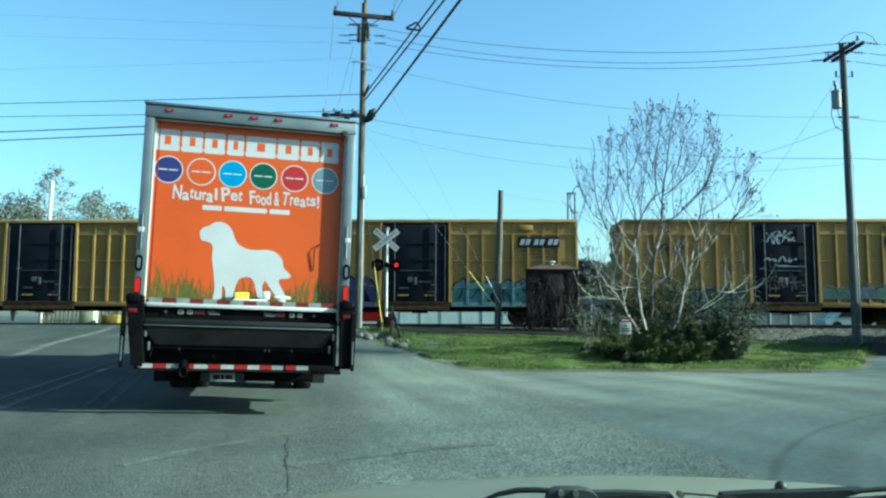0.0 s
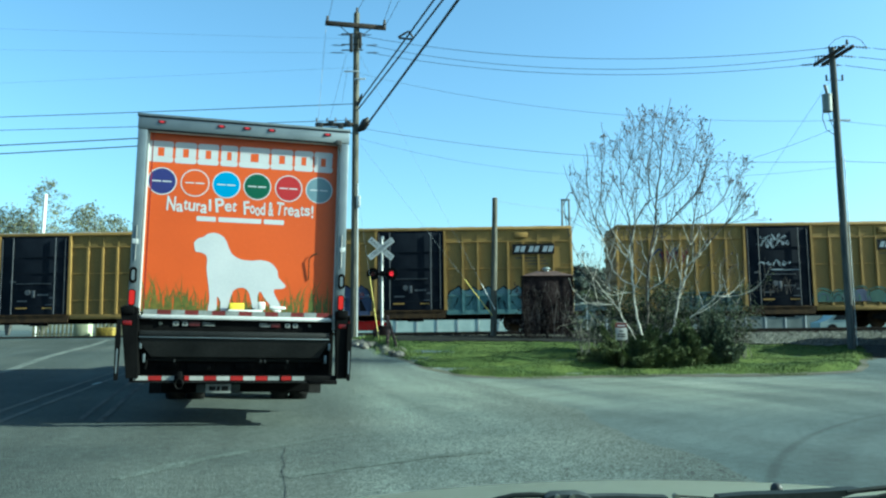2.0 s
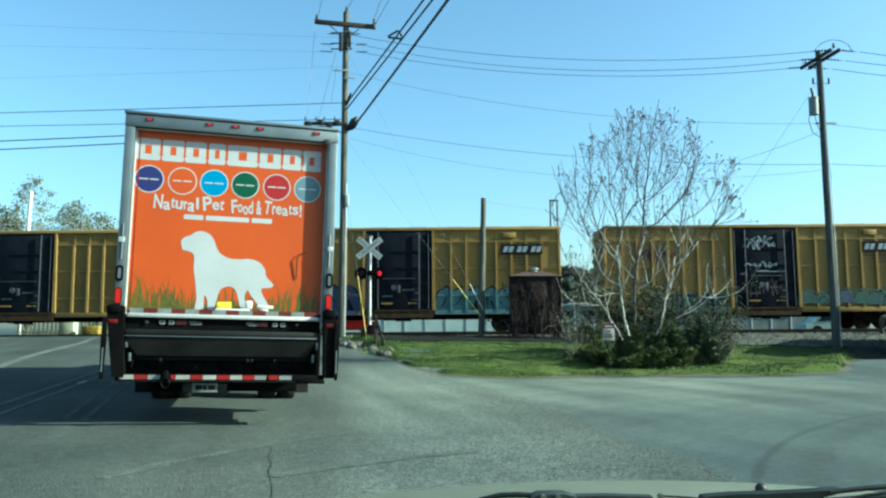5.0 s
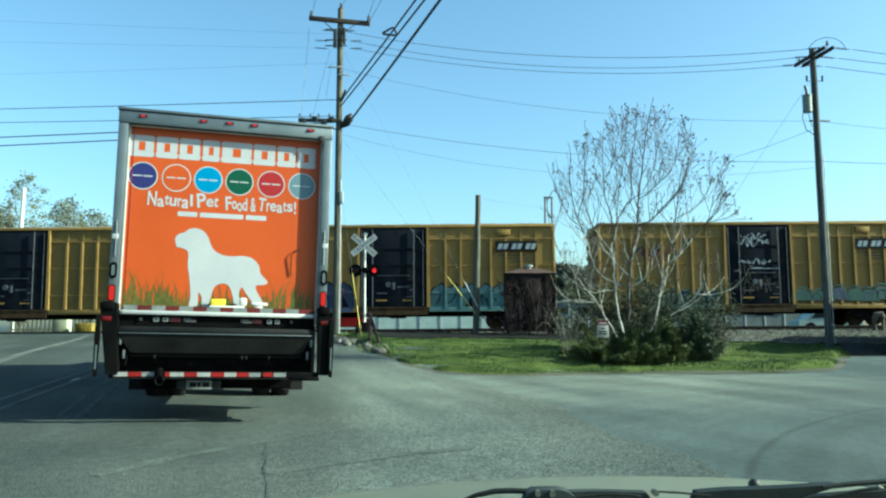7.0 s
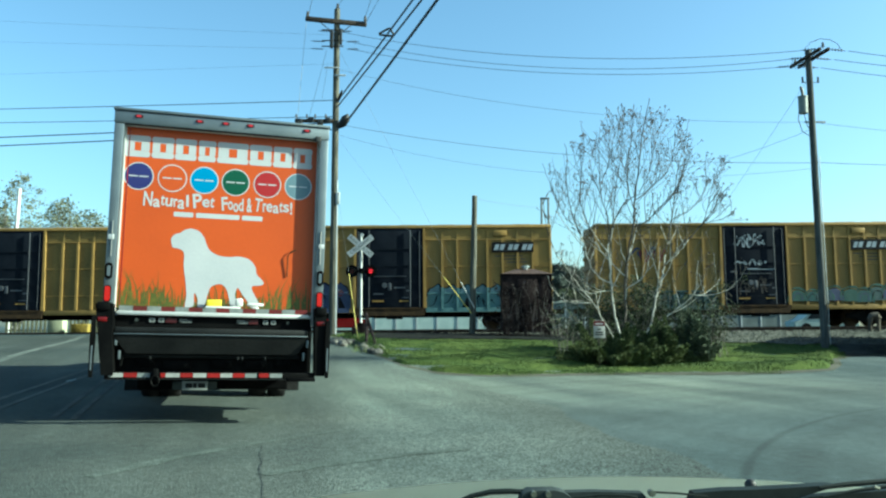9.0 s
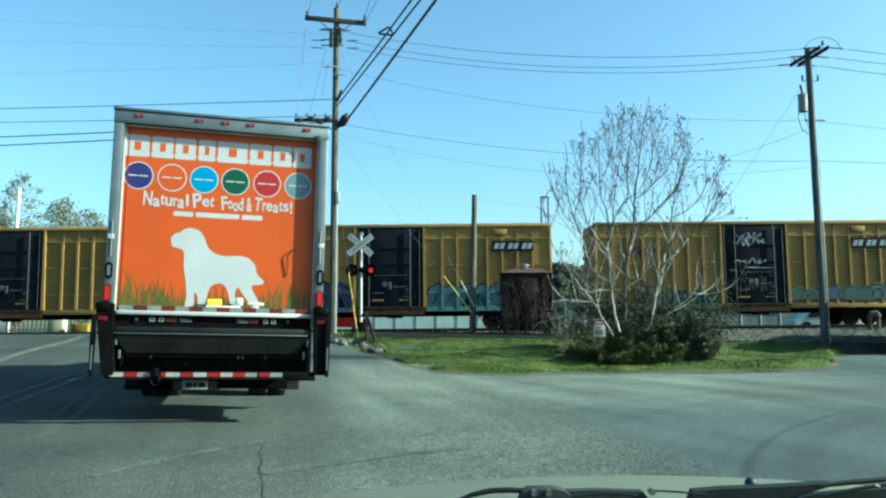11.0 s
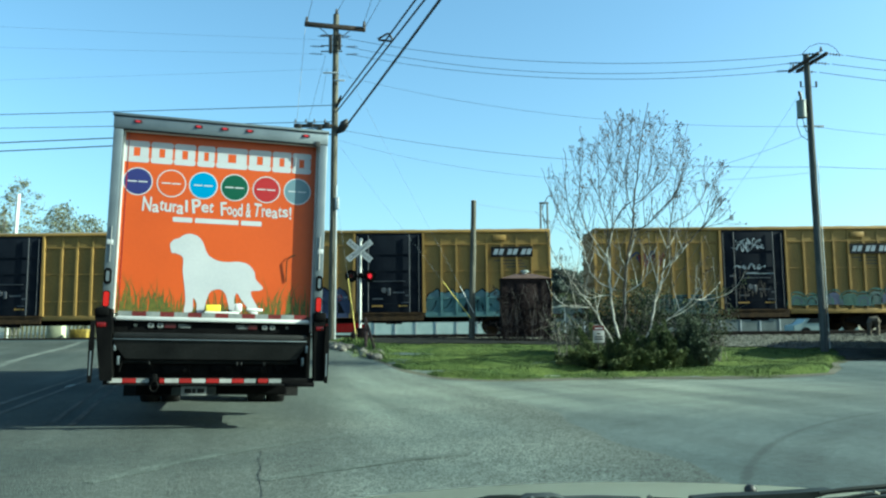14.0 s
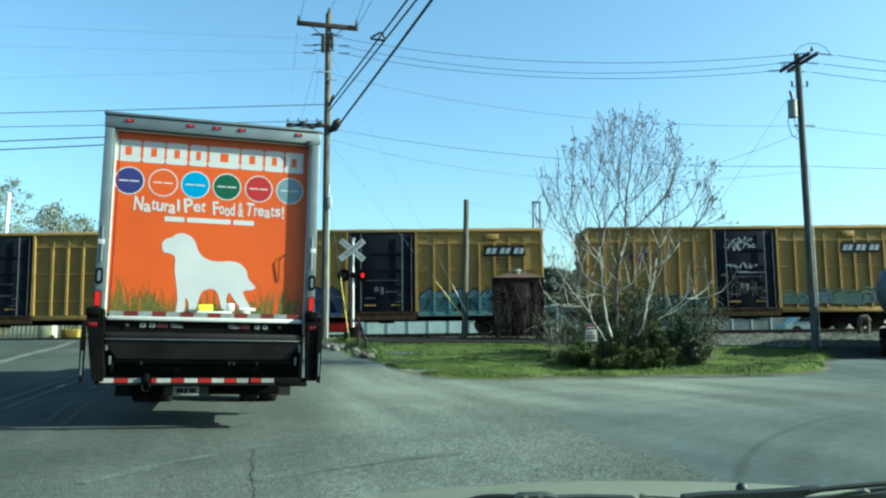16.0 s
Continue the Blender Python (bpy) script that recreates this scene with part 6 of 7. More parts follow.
def stem(points, r0, r1, rnd, low, high, sides=8):
    """A crooked tapering stem through the given places; returns its points and radii. Its colour changes with height: a
    sunlit tone below, darkened above as if against bright sky.
    """
    pts = []
    p = [Vector(q) for q in points]
    p = [p[0] * 2 - p[1]] + p + [p[-1] * 2 - p[-2]]
    for i in range(1, len(p) - 2):
        for u in (0, 0.2, 0.4, 0.6, 0.8):
            a, b, c, d = p[i - 1:i + 3]
            q = 0.5 * (2 * b + (c - a) * u + (2 * a - 5 * b + 4 * c - d) * u * u + (3 * b - a - 3 * c + d) * u ** 3)
            pts.append(q + Vector((rnd.uniform(-1, 1), rnd.uniform(-1, 1), 0)) * (0.026 if q.z < 3.5 else 0.012))
    pts.append(p[-2])
    n = len(pts) - 1
    rad = [r1 + (0.6 * r0 - r1) * (1 - k / n) ** 0.8 for k in range(n + 1)]
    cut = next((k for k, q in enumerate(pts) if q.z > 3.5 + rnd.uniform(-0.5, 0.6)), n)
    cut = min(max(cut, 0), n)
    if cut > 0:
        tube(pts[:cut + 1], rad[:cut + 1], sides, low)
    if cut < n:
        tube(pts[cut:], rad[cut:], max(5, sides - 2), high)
    return pts, rad


def bare_tree():
    x0, y0 = 5.7, 21.9
    z0 = ground_height(x0, y0)
    t = thing("tree", pose(x0, y0, z0), "multi-stemmed pale-barked tree with reddish spring buds", "tree")
    rnd = random.Random(8)
    # old: stems in a sunlit tone; fine: wood darkened as against the sky
    old, fine = bmesh.new(), bmesh.new()
    tips = []
    centre = Vector((0.0, 0, 3.5))

    def keep(p):
        q = p - centre
        wob = 0.38 * noise.noise(p * 1.5)
        if q.z < 0.6:
            return math.hypot(q.x / 2.95, q.y / 2.4) < 1.0 + wob and q.z > -2.7
        return math.hypot(q.x / 2.85, q.y / 2.3) ** 1.6 + ((q.z - 0.6) / 3.5) ** 1.6 < 1.0 + wob

    # each stem: its course, its thickness at the foot and the top, how many limbs it bears
    stems = [
        ([(-0.44, 0.00, 0.67), (-0.43, 0.01, 1.95), (-0.30, 0.03, 3.07), (-0.14, 0.04, 3.89), (-0.08, 0.05, 4.63), (0.02, 0.06, 5.29), (0.12, 0.08, 5.96), (0.22, 0.09, 6.68), (0.44, 0.10, 7.62)], 0.062, 0.008, 20),
        ([(-0.61, -0.10, 0.67), (-0.82, -0.12, 1.70), (-0.87, -0.15, 2.58), (-0.91, -0.17, 3.21), (-0.86, -0.20, 3.61), (-0.74, -0.22, 3.98), (-0.53, -0.25, 4.38), (-0.25, -0.28, 4.65), (0.10, -0.30, 4.78)], 0.054, 0.009, 8),
        ([(-0.88, -0.15, 3.46), (-0.93, -0.22, 4.10), (-1.11, -0.29, 4.62), (-1.16, -0.36, 5.29), (-1.18, -0.43, 6.05), (-1.15, -0.50, 6.62)], 0.027, 0.006, 13),
        ([(-0.69, -0.10, 2.15), (-1.20, -0.19, 2.40), (-1.50, -0.28, 2.80), (-1.63, -0.36, 3.27), (-1.86, -0.45, 3.82), (-2.04, -0.54, 4.32), (-2.15, -0.62, 5.07), (-2.14, -0.71, 5.82), (-2.23, -0.80, 6.09)], 0.035, 0.006, 16),
        ([(-0.88, -0.10, 2.90), (-1.16, -0.01, 3.23), (-1.36, 0.07, 3.73), (-1.50, 0.16, 4.15), (-1.62, 0.24, 4.74), (-1.54, 0.33, 5.59), (-1.43, 0.41, 6.25), (-1.51, 0.50, 7.02)], 0.030, 0.006, 14),
        ([(-0.85, -0.30, 0.68), (-1.20, -0.39, 1.27), (-1.44, -0.47, 1.69), (-1.84, -0.56, 2.15), (-2.24, -0.64, 2.69), (-2.56, -0.73, 3.16), (-2.76, -0.81, 3.77), (-2.86, -0.90, 4.54)], 0.035, 0.006, 11),
        ([(-1.50, -0.50, 1.66), (-2.14, -0.63, 1.68), (-2.56, -0.77, 1.99), (-2.76, -0.90, 2.39)], 0.022, 0.005, 7),
        ([(0.17, 0.10, 0.67), (0.41, 0.02, 1.55), (0.45, -0.06, 2.02), (0.56, -0.14, 2.29), (0.66, -0.22, 2.73), (0.90, -0.30, 2.95), (1.16, -0.38, 3.28), (1.55, -0.46, 3.75), (1.96, -0.54, 4.26), (2.16, -0.62, 4.68), (2.46, -0.70, 4.97)], 0.051, 0.006, 15),
        ([(0.74, 0.05, 2.79), (0.83, 0.13, 3.25), (0.95, 0.21, 3.83), (1.09, 0.29, 4.42), (1.19, 0.36, 5.01), (1.32, 0.44, 5.65), (1.53, 0.52, 6.28), (1.75, 0.60, 7.16)], 0.032, 0.006, 14),
        ([(1.02, 0.20, 4.08), (1.61, 0.34, 4.41), (1.97, 0.48, 4.79), (2.20, 0.62, 5.23), (2.23, 0.76, 5.75), (2.33, 0.90, 6.23)], 0.022, 0.006, 12),
        ([(0.19, -0.40, 0.68), (0.52, -0.53, 1.22), (0.92, -0.65, 1.56), (1.23, -0.78, 1.84), (1.37, -0.90, 2.19)], 0.035, 0.007, 6),
        ([(1.20, -0.70, 1.89), (1.54, -0.80, 1.85), (1.96, -0.90, 1.93), (2.30, -1.00, 2.09)], 0.022, 0.005, 5),
        ([(-0.38, 0.05, 2.08), (0.08, -0.17, 2.43), (0.19, -0.38, 2.96), (0.37, -0.60, 3.33)], 0.030, 0.006, 7),
        ([(-0.11, 0.10, 3.86), (0.29, -0.02, 4.04), (0.54, -0.13, 4.35), (0.92, -0.25, 4.74), (1.13, -0.37, 5.16), (1.24, -0.48, 5.67), (1.43, -0.60, 6.28)], 0.030, 0.006, 15),
        ([(-0.07, 0.05, 4.63), (0.18, -0.02, 4.80), (0.49, -0.09, 5.10), (0.84, -0.16, 5.46), (0.99, -0.23, 6.00), (1.04, -0.30, 6.58)], 0.027, 0.006, 13),
        ([(0.07, 0.05, 4.84), (0.38, 0.19, 5.48), (0.57, 0.32, 6.10), (0.70, 0.46, 6.64), (1.08, 0.60, 7.36)], 0.022, 0.006, 12),
        ([(-0.77, -0.10, 3.90), (-0.63, 0.07, 4.84), (-0.47, 0.25, 5.58), (-0.33, 0.42, 6.25), (-0.25, 0.60, 6.88)], 0.022, 0.006, 12),
        ([(-1.12, -0.20, 4.99), (-0.89, -0.40, 5.68), (-0.82, -0.60, 6.17), (-0.81, -0.80, 6.54)], 0.016, 0.005, 9),
        ([(-1.87, -0.50, 3.78), (-2.15, -0.33, 4.08), (-2.37, -0.15, 4.67), (-2.57, 0.02, 5.23), (-2.70, 0.20, 5.73)], 0.019, 0.005, 12),
        ([(-0.11, 0.05, 4.38), (-0.32, -0.14, 5.00), (-0.33, -0.33, 5.70), (-0.26, -0.51, 6.47), (-0.23, -0.70, 7.25)], 0.022, 0.006, 12),
        ([(1.54, -0.40, 3.75), (1.74, -0.57, 3.88), (2.13, -0.73, 3.98), (2.45, -0.90, 4.21)], 0.016, 0.005, 9),
        ([(1.70, -0.50, 3.88), (1.97, -0.27, 4.63), (2.23, -0.03, 5.27), (2.46, 0.20, 5.74)], 0.016, 0.005, 9),
        ([(-0.33, 0.00, 2.75), (-0.48, 0.23, 3.26), (-0.28, 0.47, 3.61), (0.24, 0.70, 3.67)], 0.019, 0.005, 5),
        ([(-0.82, -0.10, 2.02), (-1.17, -0.30, 1.98), (-1.52, -0.50, 1.92), (-1.87, -0.70, 2.04)], 0.019, 0.005, 6),
    ]
    for course, r0, r1, limbs in stems:
        # the thick main trunk goes into the dark mesh for its shaded look
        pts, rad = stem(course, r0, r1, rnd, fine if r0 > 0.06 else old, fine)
        tips.append(pts[-1])
        n = len(pts) - 1
        for k in range(limbs):
            u = 0.12 + 0.85 * (k + rnd.random()) / limbs
            i = min(int(u * n), n - 1)
            if pts[i].z < 1.3:
                continue
            way = (pts[i + 1] - pts[i]).normalized()
            out = Vector((rnd.uniform(-1, 1), rnd.uniform(-1, 1), rnd.uniform(-0.1, 0.5))).normalized()
            limb(old, rnd, pts[i], way * 0.7 + out * 0.8, rnd.uniform(0.6, 1.5) * (1.1 - 0.45 * u), min(0.021 if pts[i].z < 3.6 else 0.011, rad[i] * 0.7), 1, 0.8, tips, keep, 0.24, grey=fine, bend=0.085, kids=(5, 4, 1))
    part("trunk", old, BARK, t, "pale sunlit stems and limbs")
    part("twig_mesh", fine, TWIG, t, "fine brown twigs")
    buds = bmesh.new()
    for p in tips:
        if p.z > 2.4 and rnd.random() < 0.55:
            for k in range(rnd.choice((1, 1, 2, 3))):
                clump(buds, rnd, p + Vector((rnd.gauss(0, 0.02), rnd.gauss(0, 0.02), rnd.gauss(0, 0.02))), rnd.uniform(0.026, 0.046))
    part("crown", buds, BUD, t, "small reddish bud clusters", smooth=False)

bare_tree()


def bush(name, x, y, rx, ry, h, count, leaf, material, label, seed, upright=0.5):
    z0 = ground_height(x, y)
    t = thing(name, pose(x, y, z0), label, "bush")
    rnd = random.Random(seed)
    wood = bmesh.new()
    heads = []
    for k in range(70):
        a = rnd.uniform(0, 2 * math.pi)
        q = math.sqrt(rnd.random())
        z = h * (1 - 0.72 * q ** 1.6) * rnd.uniform(0.45, 1.12)
        tip = Vector((rx * q * math.cos(a), ry * q * math.sin(a), max(z, 0.1)))
        root = Vector((tip.x * 0.35, tip.y * 0.35, 0))
        heads.append((root, tip))
        tube([root, root.lerp(tip, 0.55) + Vector((0, 0, 0.08)), tip], [0.022, 0.014, 0.005], 4, wood)
    part("branches", wood, TWIG, t)
    bm = bmesh.new()
    for k in range(count):
        root, tip = heads[rnd.randrange(len(heads))]
        u = rnd.random() ** 0.7
        along = (tip - root).normalized()
        side = along.cross(Vector((rnd.uniform(-1, 1), rnd.uniform(-1, 1), rnd.uniform(-1, 1)))).normalized()
        p = root.lerp(tip, u) + side * rnd.uniform(0, 0.26) * (1.15 - u)
        p.z = max(p.z, 0.03)
        s = leaf * rnd.uniform(0.6, 1.5)
        a = (along * 0.7 + side * 0.8 + Vector((0, 0, upright * 0.5 - 0.15))).normalized() * s
        b = a.cross(Vector((rnd.uniform(-1, 1), rnd.uniform(-1, 1), rnd.uniform(-1, 1)))).normalized() * s * 0.22
        bm.faces.new([bm.verts.new(q) for q in (p, p + a * 0.5 + b, p + a, p + a * 0.5 - b)])
    part("foliage", bm, material, t, smooth=False)


bush("evergreen_bush", 4.65, 21.1, 1.7, 1.05, 1.3, 105000, 0.043, NEEDLE, "low dark evergreen bush under the tree", 4)
bush("evergreen_bush", 6.0, 21.3, 1.2, 0.85, 1.25, 75000, 0.043, NEEDLE, "low dark evergreen bush under the tree", 9)
bush("shrub", 7.0, 21.7, 0.85, 0.7, 1.6, 40000, 0.055, SHRUB_LEAF, "loose grey-green shrub beside the evergreen bush", 6, 0.9)


def thicket(x, y, wide, deep, tall, canes, leaves, material, label, seed):
    """A loose tangle of thin arching grey canes with some leaves among them."""
    t = thing("thicket", pose(x, y, ground_height(x, y)), label, "thicket", "undergrowth round the tree")
    rnd = random.Random(seed)
    bm, leaf = bmesh.new(), bmesh.new()
    for k in range(canes):
        root = Vector((rnd.uniform(-wide, wide), rnd.uniform(-deep, deep), -0.03))
        lean = Vector((rnd.gauss(0, 0.45), rnd.gauss(-0.05, 0.3), 0))
        top = tall * rnd.uniform(0.35, 1.05)
        pts = [root + lean * top * u + Vector((rnd.uniform(-1, 1), rnd.uniform(-1, 1), 0)) * 0.03 + Vector((0, 0, top * math.sin(2.1 * u) / 0.9)) for u in (j / 6 for j in range(7))]
        tube(pts, [0.011 * (1 - 0.7 * j / 6) for j in range(7)], 4, bm)
        for q in range(4):
            i = rnd.randrange(2, 6)
            d = Vector((rnd.uniform(-1, 1), rnd.uniform(-1, 1), rnd.uniform(-0.2, 1))) * rnd.uniform(0.2, 0.5)
            tube([pts[i], pts[i] + d * 0.6 + Vector((0, 0, 0.03)), pts[i] + d], [0.006, 0.005, 0.003], 3, bm)
            for z in range(leaves):
                clump(leaf, rnd, pts[i] + d * rnd.random() + Vector((rnd.gauss(0, 0.08), rnd.gauss(0, 0.08), rnd.gauss(0, 0.08))), rnd.uniform(0.025, 0.06))
    part("cane_tangle", bm, THICKET_CANE, t, "thin grey arching canes")
    part("foliage", leaf, material, t, smooth=False)


UNDER = "low tangle of grey canes and dull green leaves"
thicket(4.2, 23.2, 0.7, 0.4, 1.2, 34, 3, THICKET_LEAF, UNDER, 61)
BACK = "dull green undergrowth with grey canes behind the tree"
thicket(5.1, 24.3, 1.0, 0.5, 1.75, 60, 9, THICKET_LEAF, BACK, 62)
thicket(6.7, 24.2, 1.2, 0.6, 2.0, 80, 9, THICKET_LEAF, BACK, 63)
thicket(8.1, 23.6, 0.6, 0.5, 1.5, 40, 7, THICKET_LEAF, "loose grey-green undergrowth beside the tree", 65)


def notice_sign():
    z0 = ground_height(4.14, 20.1)
    t = thing("notice_sign", pose(4.19, 20.35, z0), "small white notice sign with a red header", "sign")
    part("post", box(-0.012, 0.012, -0.01, 0.01, -0.1, 1.3 - z0, 0.004), DARK_WOOD, t)
    b = part("board", box(-0.15, 0.15, -0.02, -0.011, 0.90 - z0, 1.35 - z0, 0.003), TAPE_WHITE, t)
    part("header", box(-0.148, 0.148, -0.0235, -0.0205, 1.22 - z0, 1.345 - z0), DULL_RED, b)
    for x0, x1, z in ((-0.10, 0.10, 1.27), (-0.05, 0.05, 1.13), (-0.10, 0.10, 1.05), (-0.11, 0.11, 0.99)):
        part("print_bar", box(x0, x1, -0.0265, -0.0235 if z > 1.2 else -0.0205, z - z0 - 0.014, z - z0 + 0.014), VINYL_WHITE if z > 1.2 else SPRAY_BLACK, b)


notice_sign()


def far_tree(x, y, h, w, seed, leafy=1.0, material=FAR_LEAF, label="spring tree with sparse pale green leaves behind the train"):
    z0 = ground_height(x, 36)
    t = thing("tree", pose(x, y, z0), label, "tree", "trees behind the train")
    rnd = random.Random(seed)
    bm = bmesh.new()
    tips = []

    def keep(p):
        return (p.x / w) ** 2 + (p.y / w) ** 2 + ((p.z - h * 0.62) / (h * 0.42)) ** 2 < 1 + 0.35 * noise.noise(p * 0.5 + Vector((seed, 0, 0)))

    for k in range(4):
        limb(bm, rnd, Vector((0, 0, 0)), Vector((rnd.uniform(-0.5, 0.5), rnd.uniform(-0.4, 0.4), 1)), h * 0.92, 0.16, 0, 1.0, tips, lambda p: keep(p) or p.z < h * 0.4, 0.2, (6, 4, 3, 3))
    part("trunk", bm, FAR_TWIG if material is FAR_LEAF else TWIG, t)
    leaves = bmesh.new()
    for p in tips:
        for k in range(int((13 if material is FAR_NEEDLE else 9) * leafy + rnd.random())):
            clump(leaves, rnd, p + Vector((rnd.gauss(0, 0.22), rnd.gauss(0, 0.22), rnd.gauss(0, 0.18))), rnd.uniform(0.05, 0.14) * (1.6 if material is FAR_NEEDLE else 1.15))
    part("crown", leaves, material, t, smooth=False)


far_tree(-36.0, 66, 12.7, 2.1, 31, 0.85)
far_tree(-33.5, 68, 11.4, 1.7, 32, 0.85)
far_tree(-39.6, 67, 10.9, 2.2, 33, 0.85)
far_tree(-32.3, 70, 11.0, 1.8, 34, 0.85)
far_tree(-30.4, 71, 10.3, 1.5, 35, 0.8)
DARK = "dark green tree far behind the train"
far_tree(13.2, 82, 6.6, 3.4, 41, 2.4, FAR_NEEDLE, DARK)
far_tree(16.5, 84, 6.9, 3.4, 42, 2.4, FAR_NEEDLE, DARK)
far_tree(19.6, 86, 6.2, 3.2, 43, 2.4, FAR_NEEDLE, DARK)
solo("flagpole", rod((-31.3, 56.5, 0.7), (-31.05, 56.5, 11.35), 0.15, 0.13, 14), WHITE_PAINT, "tall white pole behind the train", "pole")

# ---- small things by the road and beyond the train ----
bm = bmesh.new()
for x in (-0.08, 0.0, 0.09):
    for y in (-0.05, 0.06):
        bm.verts.new((x + 0.02 * math.sin(9 * y), y, 0.02 + 0.035 * math.sin(7 * x + 5 * y)))
bm.verts.ensure_lookup_table()
for k in (0, 2):
    bm.faces.new([bm.verts[i] for i in (k, k + 2, k + 3, k + 1)])
bmesh.ops.solidify(bm, geom=list(bm.faces), thickness=0.003)
solo("paper_scrap", bm, PALE_WALL, "crumpled pale paper scrap lying on the road", "litter", m=pose(-7.08, 15.04, ground_height(-7.08, 15.04) + 0.02, 0, 0, 20))
rnd = random.Random(8)
for k in range(46):
    u = rnd.random()
    x = -3.95 + 2.0 * u + rnd.uniform(-0.35, 0.35)
    y = 28.6 - 4.4 * u + rnd.uniform(-0.5, 0.9)
    r = rnd.uniform(0.07, 0.19)
    bm = bmesh.new()
    bmesh.ops.create_icosphere(bm, subdivisions=2, radius=r)
    s = Vector((rnd.uniform(0, 50), 0, 0))
    for v in bm.verts:
        v.co *= 1 + 0.35 * noise.noise(v.co * 6 + s)
        v.co.z *= 0.7
    solo("rock", bm, STONE, "pale rough rock at the road's edge", "rock", "rocks at the crossing", m=pose(x, y, ground_height(x, y) + 0.35 * r, 0, 0, rnd.uniform(0, 360)), smooth=False)

bm = bmesh.new()
for course, thick in (([(-0.19, 0, 0), (-0.2, 0, 0.3), (-0.16, 0.02, 0.55)], (0.1, 0.075, 0.13)), ([(0.13, 0, 0), (0.15, 0, 0.3), (0.1, 0, 0.55)], (0.11, 0.08, 0.14)),
                      ([(-0.3, 0, 0.5), (-0.12, 0.02, 0.66), (0.1, 0, 0.68), (0.24, 0, 0.56)], (0.06, 0.15, 0.17, 0.08))):
    tube(course, thick, 10, bm)
for v in bm.verts:
    v.co += Vector((noise.noise(v.co * 5), noise.noise(v.co * 5 + Vector((9, 0, 0))), noise.noise(v.co * 4))) * 0.05
solo("stump", bm, TAN_ROCK, "weathered tan forked tree stump on the ballast", "stump", m=pose(18.85, 33.5, bed_height(18.85, 33.5) - 0.02), smooth=False)


def low_building(x0, x1, y, h, material, label):
    t = thing("shed", pose((x0 + x1) / 2, y, 0.75), label, "building", "sheds beyond the train")
    w = (x1 - x0) / 2
    part("wall", box(-w, w, 0, 6, -0.1, h), material, t, smooth=False)
    part("roof", box(-w - 0.2, w + 0.2, -0.3, 6.3, h, h + 0.15), ROOF_STEEL, t)
    for x in steps(-w + 0.1, w - 0.1, 1.6):
        part("batten", box(x - 0.05, x + 0.05, -0.03, 0, -0.1, h), GALV, t)


low_building(-9.5, 7.6, 58, 2.6, PALE_WALL, "low pale shed seen under the train")
low_building(10.0, 29.0, 62, 2.4, GREY_WALL, "low weathered grey shed seen under the train")


def parked_car(x, y, yaw, paint, label):
    t = thing("parked_car", pose(x, y, 0.8, 0, 0, yaw), label, "car", "cars beyond the train")
    bm = bmesh.new()
    prof = [(-2.1, 0.3), (-2.15, 0.75), (-1.6, 0.85), (-1.1, 1.35), (0.5, 1.4), (1.1, 0.95), (2.0, 0.8), (2.1, 0.3)]
    a = [bm.verts.new((px, -0.85, pz)) for px, pz in prof]
    b = [bm.verts.new((px, 0.85, pz)) for px, pz in prof]
    bm.faces.new(a), bm.faces.new(b)
    for i in range(len(prof)):
        bm.faces.new((a[i], a[(i + 1) % 8], b[(i + 1) % 8], b[i]))
    bmesh.ops.bevel(bm, geom=list(bm.edges), offset=0.05, segments=2, affect="EDGES")
    part("body", bm, paint, t)
    part("window", plate([(-1.3, 0.9), (-0.98, 1.28), (0.45, 1.32), (0.9, 0.95)], -0.87, -0.84), GLASS, t)
    for px in (-1.35, 1.35):
        for py in (-0.8, 0.8):
            bm = rod((px, py - 0.09, 0.32), (px, py + 0.09, 0.32), 0.32, n=18)
            part("wheel", bm, RUBBER, t)


parked_car(-6.6, 51, 5, LENS_RED, "red car parked beyond the train")
parked_car(25.7, 52, -4, PALE_WALL, "white car parked beyond the train")

DULL_YELLOW = surface("scuffed yellow paint", (0.26, 0.19, 0.03), (0.1, 0.075, 0.02), 6, 0.7, 0, 20, 0.4, 0.1)
CREAM = surface("cream cabinet paint", (0.36, 0.38, 0.26), (0.3, 0.32, 0.22), 3, 0.6, 0, 30, 0.1, 0.05)
FENCE = surface("weathered pale slats", (0.19, 0.19, 0.115), (0.13, 0.13, 0.085), 2, 0.8, 0, 20, 0.2, 0.1)
fence = thing("fence", pose(-20.5, 47.5, 0.66), "pale slatted fence seen under the train", "fence")
for k in range(60):
    part("slat", box(-6 + k * 0.26, -6 + k * 0.26 + 0.13, -0.02, 0.02, 0, 1.35), FENCE, fence)
for z in (0.3, 1.05):
    part("rail", box(-6.05, 9.6, 0.02, 0.06, z - 0.04, z + 0.04), FENCE, fence)
solo("cabinet_box", box(-0.45, 0.45, -0.3, 0.3, 0, 1.2, 0.02), CREAM, "pale cream utility box beyond the train", "utility box", m=pose(-22.85, 46.5, 0.66))
solo("wheel_stop", box(-0.5, 0.5, -0.25, 0.25, 0, 0.7, 0.05), DULL_YELLOW, "dull yellow block beyond the train", "block", m=pose(-21.3, 46.2, 0.66))


